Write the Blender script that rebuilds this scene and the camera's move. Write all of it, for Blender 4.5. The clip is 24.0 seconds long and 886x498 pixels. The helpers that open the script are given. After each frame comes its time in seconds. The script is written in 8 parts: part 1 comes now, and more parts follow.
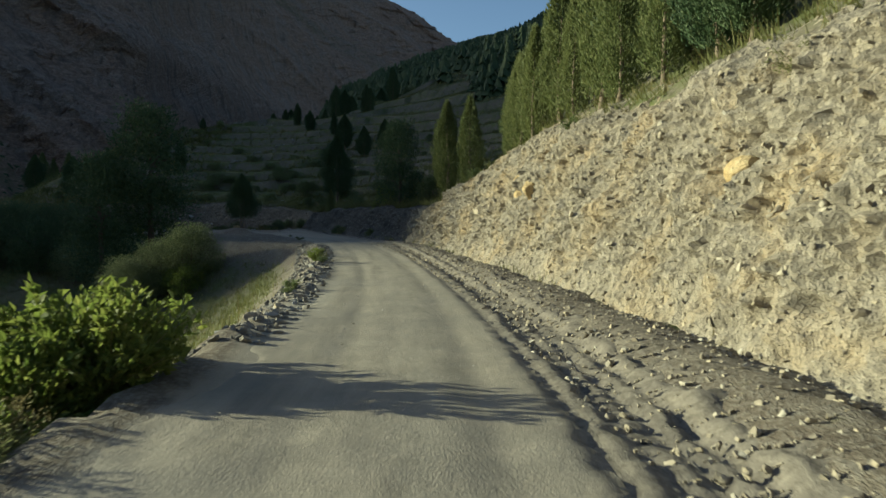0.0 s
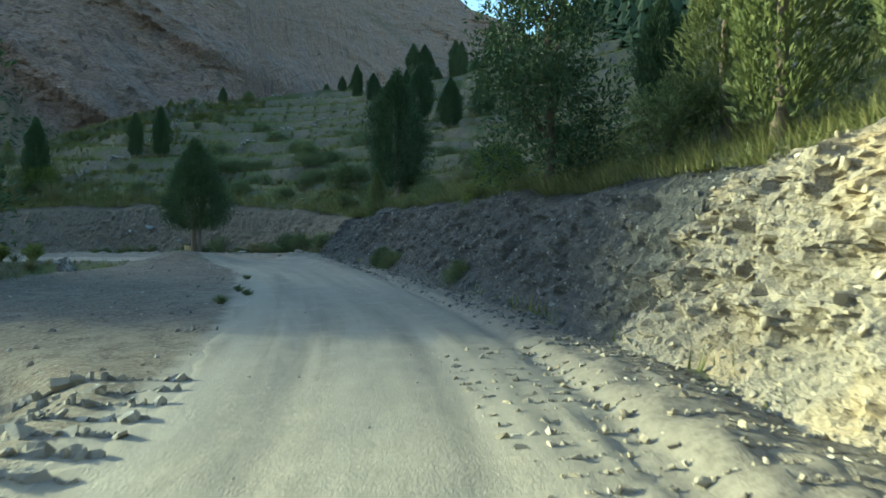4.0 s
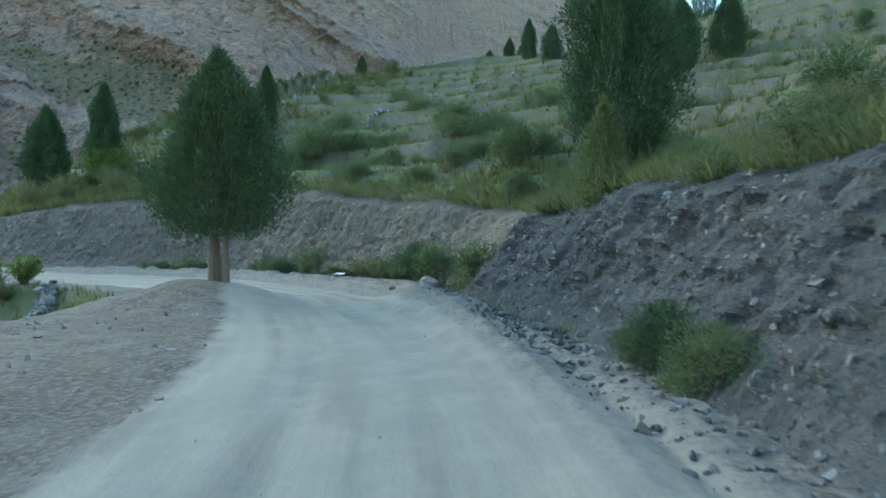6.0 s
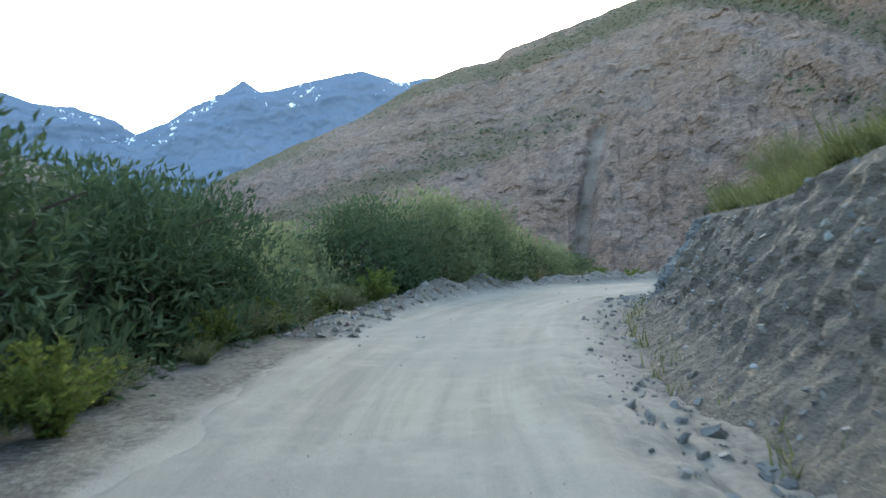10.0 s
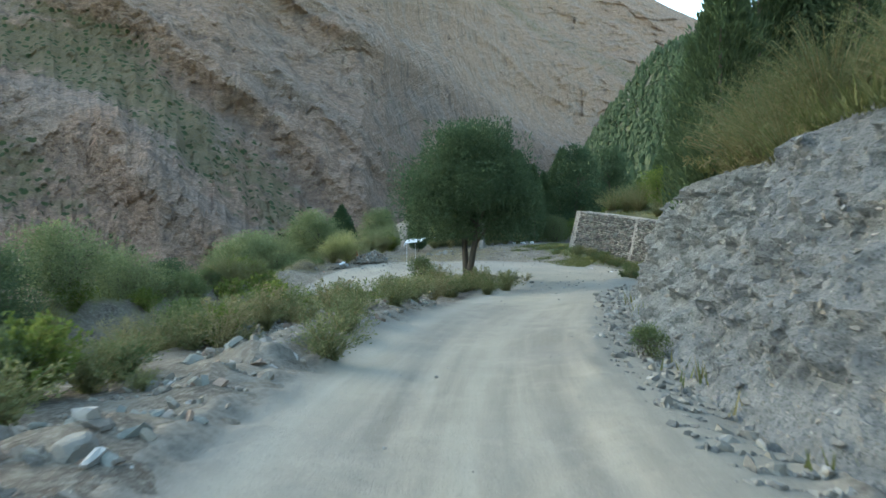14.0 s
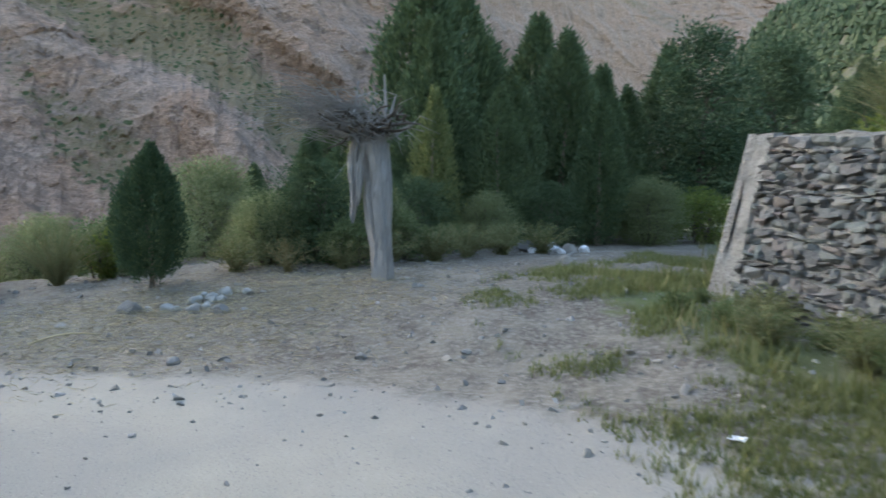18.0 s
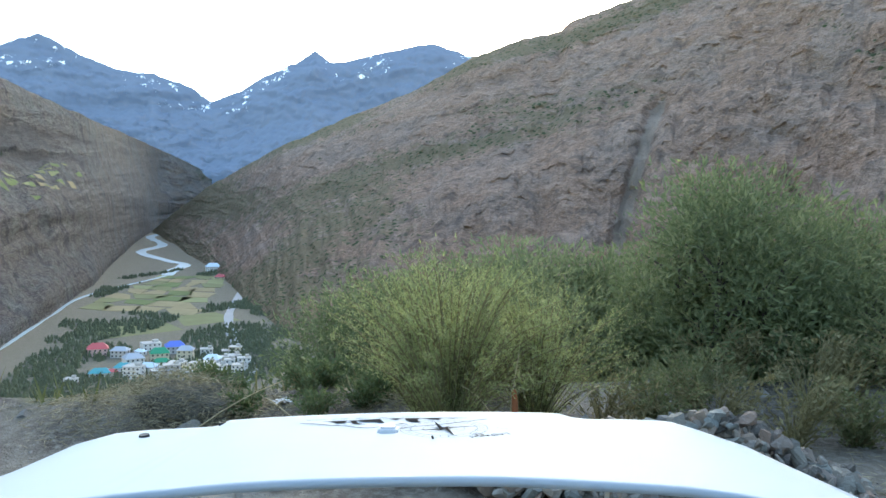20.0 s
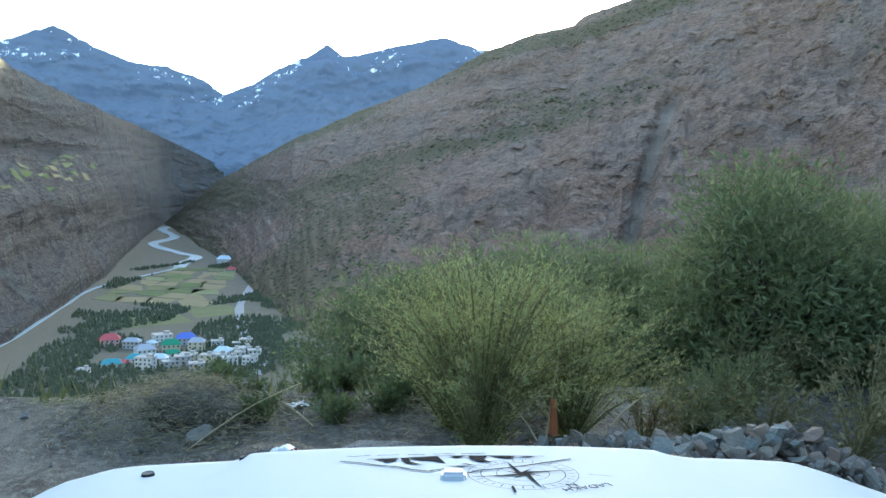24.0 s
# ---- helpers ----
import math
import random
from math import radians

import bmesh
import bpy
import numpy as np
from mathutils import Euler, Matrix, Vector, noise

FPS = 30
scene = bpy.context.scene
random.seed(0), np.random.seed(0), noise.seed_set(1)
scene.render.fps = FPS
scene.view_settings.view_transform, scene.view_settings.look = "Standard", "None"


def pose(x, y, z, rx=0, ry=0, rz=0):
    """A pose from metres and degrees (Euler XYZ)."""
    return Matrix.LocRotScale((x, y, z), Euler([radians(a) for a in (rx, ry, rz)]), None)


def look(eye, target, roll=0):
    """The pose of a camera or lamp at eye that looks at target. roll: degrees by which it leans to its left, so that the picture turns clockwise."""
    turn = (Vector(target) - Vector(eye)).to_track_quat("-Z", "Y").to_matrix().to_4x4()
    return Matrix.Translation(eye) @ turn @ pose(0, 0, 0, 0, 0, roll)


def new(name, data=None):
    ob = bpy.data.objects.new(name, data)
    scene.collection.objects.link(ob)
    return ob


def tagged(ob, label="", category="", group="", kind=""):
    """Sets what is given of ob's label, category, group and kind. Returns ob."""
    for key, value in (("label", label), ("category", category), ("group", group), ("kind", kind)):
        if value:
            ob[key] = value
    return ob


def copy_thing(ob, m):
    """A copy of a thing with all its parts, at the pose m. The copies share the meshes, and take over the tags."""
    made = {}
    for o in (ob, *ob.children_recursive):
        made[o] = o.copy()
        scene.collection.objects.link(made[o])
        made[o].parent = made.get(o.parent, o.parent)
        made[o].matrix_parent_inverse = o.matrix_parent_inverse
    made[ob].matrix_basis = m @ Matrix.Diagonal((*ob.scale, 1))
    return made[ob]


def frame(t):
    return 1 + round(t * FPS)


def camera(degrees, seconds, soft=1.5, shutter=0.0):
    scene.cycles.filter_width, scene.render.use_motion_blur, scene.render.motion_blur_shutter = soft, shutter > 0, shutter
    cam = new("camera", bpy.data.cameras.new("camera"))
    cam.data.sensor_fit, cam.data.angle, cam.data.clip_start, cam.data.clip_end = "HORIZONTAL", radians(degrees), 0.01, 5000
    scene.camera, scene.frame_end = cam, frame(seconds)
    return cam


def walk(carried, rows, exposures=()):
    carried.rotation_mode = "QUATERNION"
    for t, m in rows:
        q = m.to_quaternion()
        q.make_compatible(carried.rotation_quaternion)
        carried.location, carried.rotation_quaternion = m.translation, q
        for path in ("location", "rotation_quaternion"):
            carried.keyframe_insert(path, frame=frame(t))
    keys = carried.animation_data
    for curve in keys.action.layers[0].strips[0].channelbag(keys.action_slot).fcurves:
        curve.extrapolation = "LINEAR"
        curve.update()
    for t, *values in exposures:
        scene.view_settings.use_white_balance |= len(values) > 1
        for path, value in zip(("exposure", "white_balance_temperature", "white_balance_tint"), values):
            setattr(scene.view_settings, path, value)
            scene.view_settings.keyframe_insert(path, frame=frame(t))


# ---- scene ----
# Camera and its way
cam = camera(65.2, 24.0, soft=1.5, shutter=0.12)
PATH = [
    (0.0, (0.00, -0.00, 1.60), (9.858, 1.611, 1.125), 0.05),
    (0.5, (4.19, 0.81, 1.54), (14.077, 2.188, 0.988), -0.04),
    (1.0, (8.50, 1.64, 1.48), (18.345, 3.193, 0.716), 0.35),
    (1.5, (12.91, 2.66, 1.43), (22.696, 4.531, 0.605), 1.30),
    (2.0, (17.26, 3.85, 1.41), (26.996, 6.115, 1.139), 1.20),
    (2.5, (21.31, 4.99, 1.41), (30.968, 7.547, 0.944), 1.39),
    (3.0, (25.27, 6.27, 1.42), (34.881, 8.999, 0.922), 0.77),
    (3.5, (29.21, 7.60, 1.45), (38.800, 10.409, 1.008), 0.22),
    (4.0, (33.17, 8.97, 1.48), (42.739, 11.864, 1.176), -0.16),
    (4.5, (37.17, 10.44, 1.51), (46.664, 13.579, 1.296), -0.46),
    (5.0, (41.16, 12.23, 1.52), (50.391, 16.015, 0.830), -0.62),
    (5.5, (44.99, 14.23, 1.54), (53.917, 18.690, 0.950), -0.18),
    (6.0, (48.68, 16.53, 1.57), (57.327, 21.553, 1.304), 0.05),
    (6.5, (52.29, 18.99, 1.60), (60.693, 24.411, 1.306), 0.15),
    (7.0, (56.02, 21.71, 1.64), (64.173, 27.486, 1.212), -0.28),
    (7.5, (59.25, 24.72, 1.65), (66.728, 31.362, 1.558), -0.48),
    (8.0, (61.75, 28.25, 1.57), (67.694, 36.287, 1.429), -0.38),
    (8.5, (63.40, 32.24, 1.47), (66.937, 41.595, 1.293), 0.62),
    (9.0, (64.56, 36.63, 1.42), (65.539, 46.576, 1.056), -0.25),
    (9.5, (64.08, 41.00, 1.38), (63.323, 50.968, 1.391), -0.93),
    (10.0, (63.50, 45.47, 1.35), (62.489, 55.420, 1.114), -0.63),
    (10.5, (62.96, 50.07, 1.32), (62.438, 60.051, 0.921), -0.13),
    (11.0, (62.74, 54.79, 1.28), (63.140, 64.775, 0.940), 0.47),
    (11.5, (63.09, 59.56, 1.23), (64.937, 69.391, 1.114), 1.16),
    (12.0, (64.26, 64.24, 1.14), (68.508, 73.294, 1.054), 1.47),
    (12.5, (66.55, 68.41, 1.05), (73.030, 76.033, 1.034), 0.01),
    (13.0, (70.25, 71.40, 0.96), (78.146, 77.536, 0.884), -0.61),
    (13.5, (74.18, 74.15, 0.87), (82.762, 79.268, 0.539), -0.50),
    (14.0, (78.41, 76.51, 0.78), (87.377, 80.904, 0.314), 0.69),
    (14.5, (82.80, 78.54, 0.68), (91.989, 82.434, 0.129), 0.66),
    (15.0, (87.07, 80.12, 0.57), (96.569, 83.218, 0.195), -0.56),
    (15.5, (90.98, 81.04, 0.47), (100.808, 82.904, 0.440), -1.88),
    (16.0, (94.55, 81.51, 0.40), (104.513, 82.074, -0.185), -2.22),
    (16.5, (97.49, 81.70, 0.34), (107.419, 81.940, -0.866), -1.56),
    (17.0, (99.94, 82.10, 0.30), (109.837, 82.918, -0.839), -1.11),
    (17.5, (101.79, 82.95, 0.30), (111.387, 85.630, -0.575), -0.58),
    (18.0, (103.37, 84.11, 0.33), (111.668, 89.634, -0.392), 1.04),
    (18.5, (104.21, 85.76, 0.38), (109.632, 94.086, -0.705), 1.38),
    (19.0, (104.57, 87.23, 0.43), (105.993, 97.060, -0.696), 0.49),
    (19.5, (104.31, 88.10, 0.44), (103.414, 98.029, -0.409), 2.53),
    (20.0, (104.21, 88.49, 0.43), (102.206, 98.271, -0.147), 1.83),
    (20.5, (104.16, 88.59, 0.43), (101.889, 98.312, -0.063), 1.12),
    (21.0, (104.14, 88.58, 0.42), (102.055, 98.346, -0.104), 1.30),
    (21.5, (104.11, 88.57, 0.41), (102.286, 98.384, -0.202), 2.14),
    (22.0, (104.08, 88.64, 0.41), (102.172, 98.432, -0.213), 2.13),
    (22.5, (104.04, 88.72, 0.41), (101.994, 98.487, -0.229), 2.16),
    (23.0, (104.03, 88.73, 0.41), (101.996, 98.501, -0.242), 1.98),
    (23.5, (104.00, 88.81, 0.41), (101.862, 98.557, -0.247), 2.30),
    (24.0, (103.99, 88.83, 0.41), (101.844, 98.577, -0.250), 2.31),
]
EXPOSURES = [
    (0.0, 1.05, 6000, -4), (1.0, 0.85, 5750, -5), (2.0, 0.95, 5850, -5), (2.5, 1.0, 5950, -6), (4.5, 3.5, 6000, -19), (6.5, 4.0, 6250, -14), (8.0, 4.25, 7050, -1), (9.5, 4.15, 7000, 0), (11.5, 3.75, 6600, -28), (12.5, 3.9, 6900, -24),
    (13.5, 4.05, 7300, -14), (16.0, 4.2, 7800, -2), (17.0, 3.9, 7000, -3), (18.0, 4.25, 7450, 4), (19.5, 4.2, 7450, 1), (21.5, 3.82, 6500, -5), (24.0, 3.82, 6600, -6),
]
walk(cam, [(t, look(eye, target, roll)) for t, eye, target, roll in PATH], EXPOSURES)

# Sky and sun: a low sun that a mountain hides from most of the road
SUN_AZ, SUN_EL = 0.0, 13.9
world = bpy.data.worlds.new("world")
scene.world = world
world.use_nodes = True
wn = world.node_tree
sky = wn.nodes.new("ShaderNodeTexSky")
sky.sky_type = "NISHITA"
sky.sun_disc = False
sky.sun_elevation = radians(SUN_EL + 6)
sky.sun_rotation = radians(SUN_AZ)
sky.altitude = 2500
sky.air_density = 1.0
sky.dust_density = 8.0
sky.ozone_density = 1.0
wn.nodes["Background"].inputs["Strength"].default_value = 0.065
wn.links.new(sky.outputs[0], wn.nodes["Background"].inputs["Color"])
sun_dir = Vector((math.sin(radians(SUN_AZ)) * math.cos(radians(SUN_EL)), math.cos(radians(SUN_AZ)) * math.cos(radians(SUN_EL)), math.sin(radians(SUN_EL))))
sun = new("sun", bpy.data.lights.new("sun", "SUN"))
sun.data.energy = 5.0
sun.data.angle = radians(0.5)
sun.data.color = (1.0, 0.90, 0.60)
sun.matrix_world = look(sun_dir * 50, (0, 0, 0))

# ---------------------------------------------------------------- noise
_tab = np.random.RandomState(7).rand(65536).astype(np.float32)


def vnoise(x, y, z=0.0, seed=0):
    """Smooth value noise, 0 to 1, on arrays."""
    x, y, z = np.broadcast_arrays(np.asarray(x, np.float64), np.asarray(y, np.float64), np.asarray(z, np.float64))
    xi, yi, zi = np.floor(x).astype(np.int64), np.floor(y).astype(np.int64), np.floor(z).astype(np.int64)
    fx, fy, fz = x - xi, y - yi, z - zi
    fx, fy, fz = fx * fx * (3 - 2 * fx), fy * fy * (3 - 2 * fy), fz * fz * (3 - 2 * fz)

    def h(i, j, k):
        return _tab[(i * 73856093 ^ j * 19349663 ^ k * 83492791 ^ seed * 2654435) & 65535]

    out = 0
    for a in (0, 1):
        for b in (0, 1):
            for c in (0, 1):
                out = out + h(xi + a, yi + b, zi + c) * (fx if a else 1 - fx) * (fy if b else 1 - fy) * (fz if c else 1 - fz)
    return out


def fbm(x, y, z=0.0, octaves=4, seed=0, gain=0.5):
    total, amp, norm, f = 0, 1.0, 0.0, 1.0
    for o in range(octaves):
        total = total + amp * vnoise(np.asarray(x) * f, np.asarray(y) * f, np.asarray(z) * f, seed + o * 17)
        norm += amp
        amp *= gain
        f *= 2.03
    return total / norm


def ridged(x, y, z=0.0, octaves=4, seed=0):
    total, amp, norm, f = 0, 1.0, 0.0, 1.0
    for o in range(octaves):
        total = total + amp * (1 - np.abs(2 * vnoise(np.asarray(x) * f, np.asarray(y) * f, np.asarray(z) * f, seed + o * 31) - 1))
        norm += amp
        amp *= 0.5
        f *= 2.1
    return total / norm


def facets(u, v, seed=0):
    """Broken planes: each cell of a jittered lattice has its own offset and tilt; about -0.5 to 0.5."""
    u, v = np.broadcast_arrays(np.asarray(u, np.float64), np.asarray(v, np.float64))
    ui, vi = np.floor(u).astype(np.int64), np.floor(v).astype(np.int64)
    best, out = np.full(u.shape, 9.0), np.zeros(u.shape)

    def h(i, j, k):
        return _tab[(i * 73856093 ^ j * 19349663 ^ (seed + k) * 2654435) & 65535]

    for a in (-1, 0, 1):
        for b in (-1, 0, 1):
            i, j = ui + a, vi + b
            du, dv = u - i - h(i, j, 1), v - j - h(i, j, 2)
            q = du * du + dv * dv
            val = 0.7 * (h(i, j, 3) - 0.5) + 0.9 * du * (h(i, j, 4) - 0.5) + 0.9 * dv * (h(i, j, 5) - 0.5)
            out = np.where(q < best, val, out)
            best = np.minimum(best, q)
    return out


def smooth(a, b, x):
    t = np.clip((np.asarray(x, float) - a) / (b - a), 0, 1)
    return t * t * (3 - 2 * t)


# ---------------------------------------------------------------- mesh helpers
def mesh_of(name, verts, faces, mat, smooth_shade=False):
    """A mesh from arrays; faces all of one size."""
    verts, faces = np.asarray(verts, np.float32), np.asarray(faces, np.int32)
    me = bpy.data.meshes.new(name)
    n, k = faces.shape
    me.vertices.add(len(verts))
    me.vertices.foreach_set("co", verts.ravel())
    me.loops.add(n * k)
    me.loops.foreach_set("vertex_index", faces.ravel())
    me.polygons.add(n)
    me.polygons.foreach_set("loop_start", np.arange(0, n * k, k, dtype=np.int32))
    me.polygons.foreach_set("loop_total", np.full(n, k, np.int32))
    me.polygons.foreach_set("use_smooth", np.full(n, smooth_shade))
    me.update(calc_edges=True)
    me.materials.append(mat)
    return me


def grid_faces(nu, nv):
    i = np.arange((nu - 1) * (nv - 1))
    a = (i // (nv - 1)) * nv + i % (nv - 1)
    return np.stack([a, a + nv, a + nv + 1, a + 1], -1)


def attr(me, name, values):
    at = me.attributes.new(name, "FLOAT", "POINT")
    at.data.foreach_set("value", np.asarray(values, np.float32))


def part(name, data, material, parent, label=""):
    """One mesh object under a thing or a part; data is a bmesh or a mesh."""
    if isinstance(data, bmesh.types.BMesh):
        me = bpy.data.meshes.new(name)
        data.to_mesh(me)
        data.free()
    else:
        me = data
    if material is not None and not me.materials:
        me.materials.append(material)
    ob = new(name, me)
    ob.parent = parent
    if label:
        ob["label"] = label
    return ob


def thing(name, at, label, category, group="", kind=""):
    ob = new(name)
    ob.matrix_basis = at if isinstance(at, Matrix) else Matrix.Translation(at)
    return tagged(ob, label, category, group, kind)


def box(bm, x0, y0, z0, x1, y1, z1):
    """A box of the given corners into a bmesh."""
    m = Matrix.Translation(((x0 + x1) / 2, (y0 + y1) / 2, (z0 + z1) / 2)) @ Matrix.Diagonal((x1 - x0, y1 - y0, z1 - z0, 1))
    return bmesh.ops.create_cube(bm, size=1, matrix=m)["verts"]


def tube(pts, radii, sides=7):
    """Vertices and quads of a tapered tube along points."""
    pts = np.asarray(pts, float)
    vs, fs = [], []
    tang = np.gradient(pts, axis=0)
    tang /= np.linalg.norm(tang, axis=1)[:, None] + 1e-9
    ref = np.array([0.31, 0.87, 0.2])
    for k, (p, t, r) in enumerate(zip(pts, tang, radii)):
        a = np.cross(t, ref)
        a /= np.linalg.norm(a) + 1e-9
        b = np.cross(t, a)
        for j in range(sides):
            w = 2 * math.pi * j / sides
            vs.append(p + r * (math.cos(w) * a + math.sin(w) * b))
    for k in range(len(pts) - 1):
        for j in range(sides):
            i0, i1 = k * sides + j, k * sides + (j + 1) % sides
            fs.append((i0, i1, i1 + sides, i0 + sides))
    return np.array(vs), np.array(fs)


def join_arrays(items):
    vs, fs, n = [], [], 0
    for v, f in items:
        vs.append(v)
        fs.append(np.asarray(f) + n)
        n += len(v)
    return np.concatenate(vs), np.concatenate(fs)


# ---------------------------------------------------------------- materials
def material(name, rough=0.9):
    m = bpy.data.materials.new(name)
    m.use_nodes = True
    t = m.node_tree
    b = t.nodes["Principled BSDF"]
    b.inputs["Roughness"].default_value = rough
    b.inputs["Specular IOR Level"].default_value = 0.25
    return m, t, b


def noise_tex(t, scale, detail=4.0, rough=0.55, coord=None, distort=0.0):
    n = t.nodes.new("ShaderNodeTexNoise")
    n.inputs["Scale"].default_value = scale
    n.inputs["Detail"].default_value = detail
    n.inputs["Roughness"].default_value = rough
    n.inputs["Distortion"].default_value = distort
    if coord is not None:
        t.links.new(coord, n.inputs["Vector"])
    return n.outputs["Fac"]


def ramp(t, fac, stops):
    r = t.nodes.new("ShaderNodeValToRGB")
    e = r.color_ramp.elements
    while len(e) < len(stops):
        e.new(0.5)
    for k, (pos, col) in enumerate(stops):
        e[k].position = pos
        e[k].color = (*col, 1) if len(col) == 3 else col
    t.links.new(fac, r.inputs["Fac"])
    return r.outputs["Color"]


def mix(t, fac, a, b, blend="MIX"):
    m = t.nodes.new("ShaderNodeMix")
    m.data_type = "RGBA"
    m.blend_type = blend
    for sock, v in ((m.inputs["Factor"], fac), (m.inputs["A"], a), (m.inputs["B"], b)):
        if isinstance(v, bpy.types.NodeSocket):
            t.links.new(v, sock)
        elif isinstance(v, (int, float)):
            sock.default_value = v
        else:
            sock.default_value = (*v, 1)
    return m.outputs["Result"]


def math_node(t, op, a, b=0.0, clamp=False):
    m = t.nodes.new("ShaderNodeMath")
    m.operation = op
    m.use_clamp = clamp
    for k, v in enumerate((a, b)):
        if isinstance(v, bpy.types.NodeSocket):
            t.links.new(v, m.inputs[k])
        else:
            m.inputs[k].default_value = v
    return m.outputs[0]


def bump(t, b, height, strength=0.5, distance=0.05):
    n = t.nodes.new("ShaderNodeBump")
    n.inputs["Strength"].default_value = strength
    n.inputs["Distance"].default_value = distance
    t.links.new(height, n.inputs["Height"])
    t.links.new(n.outputs["Normal"], b.inputs["Normal"])


def position(t):
    return t.nodes.new("ShaderNodeNewGeometry").outputs["Position"]


def attribute(t, name):
    a = t.nodes.new("ShaderNodeAttribute")
    a.attribute_name = name
    return a.outputs["Fac"]


def stretched(t, coord, sx, sy, sz):
    m = t.nodes.new("ShaderNodeMapping")
    m.inputs["Scale"].default_value = (sx, sy, sz)
    t.links.new(coord, m.inputs["Vector"])
    return m.outputs["Vector"]


def ground_material():
    """Dust road, stony soil, grass and fields, told apart by what grows or was driven there."""
    m, t, b = material("ground_earth", 0.95)
    p = position(t)
    big, mid, fine, grit = noise_tex(t, 0.35, 4, 0.6, p), noise_tex(t, 2.2, 5, 0.6, p), noise_tex(t, 14, 4, 0.65, p), noise_tex(t, 60, 2, 0.6, p)
    soil = mix(t, ramp(t, mid, [(0.35, (0, 0, 0)), (0.65, (1, 1, 1))]), (0.082, 0.068, 0.053), (0.19, 0.164, 0.13))
    soil = mix(t, ramp(t, big, [(0.40, (0.6, 0.6, 0.6)), (0.55, (0, 0, 0))]), soil, (0.092, 0.072, 0.055))
    soil = mix(t, ramp(t, fine, [(0.45, (0, 0, 0)), (0.7, (1, 1, 1))]), soil, (0.235, 0.213, 0.18))
    dust = mix(t, mid, (0.25, 0.222, 0.18), (0.34, 0.304, 0.245))
    dust = mix(t, ramp(t, big, [(0.4, (0, 0, 0)), (0.62, (1, 1, 1))]), dust, (0.235, 0.215, 0.185))
    dust = mix(t, ramp(t, grit, [(0.6, (0, 0, 0)), (0.72, (1, 1, 1))]), dust, (0.15, 0.145, 0.135))
    ruts = attribute(t, "rut")
    dust = mix(t, math_node(t, "MULTIPLY", ruts, 0.65), dust, (0.38, 0.35, 0.295))
    grass = mix(t, mid, (0.048, 0.068, 0.02), (0.12, 0.13, 0.047))
    grass = mix(t, ramp(t, big, [(0.42, (0, 0, 0)), (0.6, (1, 1, 1))]), grass, (0.12, 0.11, 0.072))
    g = math_node(t, "ADD", attribute(t, "grass"), math_node(t, "MULTIPLY", math_node(t, "SUBTRACT", mid, 0.5), 1.3), True)
    g = math_node(t, "MULTIPLY", ramp(t, g, [(0.3, (0, 0, 0)), (0.62, (1, 1, 1))]), 1.0)
    col = mix(t, g, soil, grass)
    r = math_node(t, "ADD", attribute(t, "road"), math_node(t, "MULTIPLY", math_node(t, "SUBTRACT", mid, 0.5), 0.7), True)
    r = ramp(t, r, [(0.35, (0, 0, 0)), (0.65, (1, 1, 1))])
    col = mix(t, r, col, dust)
    col = mix(t, ramp(t, grit, [(0.26, (0.6, 0.6, 0.6)), (0.38, (0, 0, 0))]), col, (0.34, 0.32, 0.285))
    t.links.new(col, b.inputs["Base Color"])
    h = math_node(t, "ADD", math_node(t, "MULTIPLY", fine, 0.7), math_node(t, "MULTIPLY", grit, 0.4))
    h = math_node(t, "MULTIPLY", h, math_node(t, "SUBTRACT", 1.0, math_node(t, "MULTIPLY", attribute(t, "road"), 0.75)))
    bump(t, b, h, 0.9, 0.06)
    return m


def rock_material(name, dark, light, warm, strata=(0.6, 0.6, 2.2), big_scale=0.5):
    m, t, b = material(name, 0.92)
    p = position(t)
    s = stretched(t, p, *strata)
    big, mid = noise_tex(t, big_scale, 5, 0.6, p), noise_tex(t, 1.6, 6, 0.65, s, 0.4)
    fine, grit = noise_tex(t, 9, 5, 0.7, p), noise_tex(t, 38, 3, 0.6, p)
    col = mix(t, ramp(t, mid, [(0.3, (0, 0, 0)), (0.7, (1, 1, 1))]), dark, light)
    col = mix(t, ramp(t, big, [(0.5, (0, 0, 0)), (0.7, (1, 1, 1))]), col, warm)
    col = mix(t, ramp(t, fine, [(0.5, (0, 0, 0)), (0.75, (0.6, 0.6, 0.6))]), col, tuple(min(0.6, 1.35 * c) for c in light))
    # low spots of the grit bump painted dark, as shade in crevices
    col = mix(t, ramp(t, grit, [(0.3, (0.75, 0.75, 0.75)), (0.48, (0, 0, 0))]), col, tuple(0.5 * c for c in dark))
    t.links.new(col, b.inputs["Base Color"])
    v = t.nodes.new("ShaderNodeTexVoronoi")
    v.inputs["Scale"].default_value = 5.0
    t.links.new(p, v.inputs["Vector"])
    h = math_node(t, "ADD", math_node(t, "MULTIPLY", fine, 0.9), math_node(t, "MULTIPLY", v.outputs["Distance"], 0.5))
    h = math_node(t, "ADD", h, math_node(t, "MULTIPLY", grit, 0.25))
    bump(t, b, h, 1.0, 0.13)
    return m


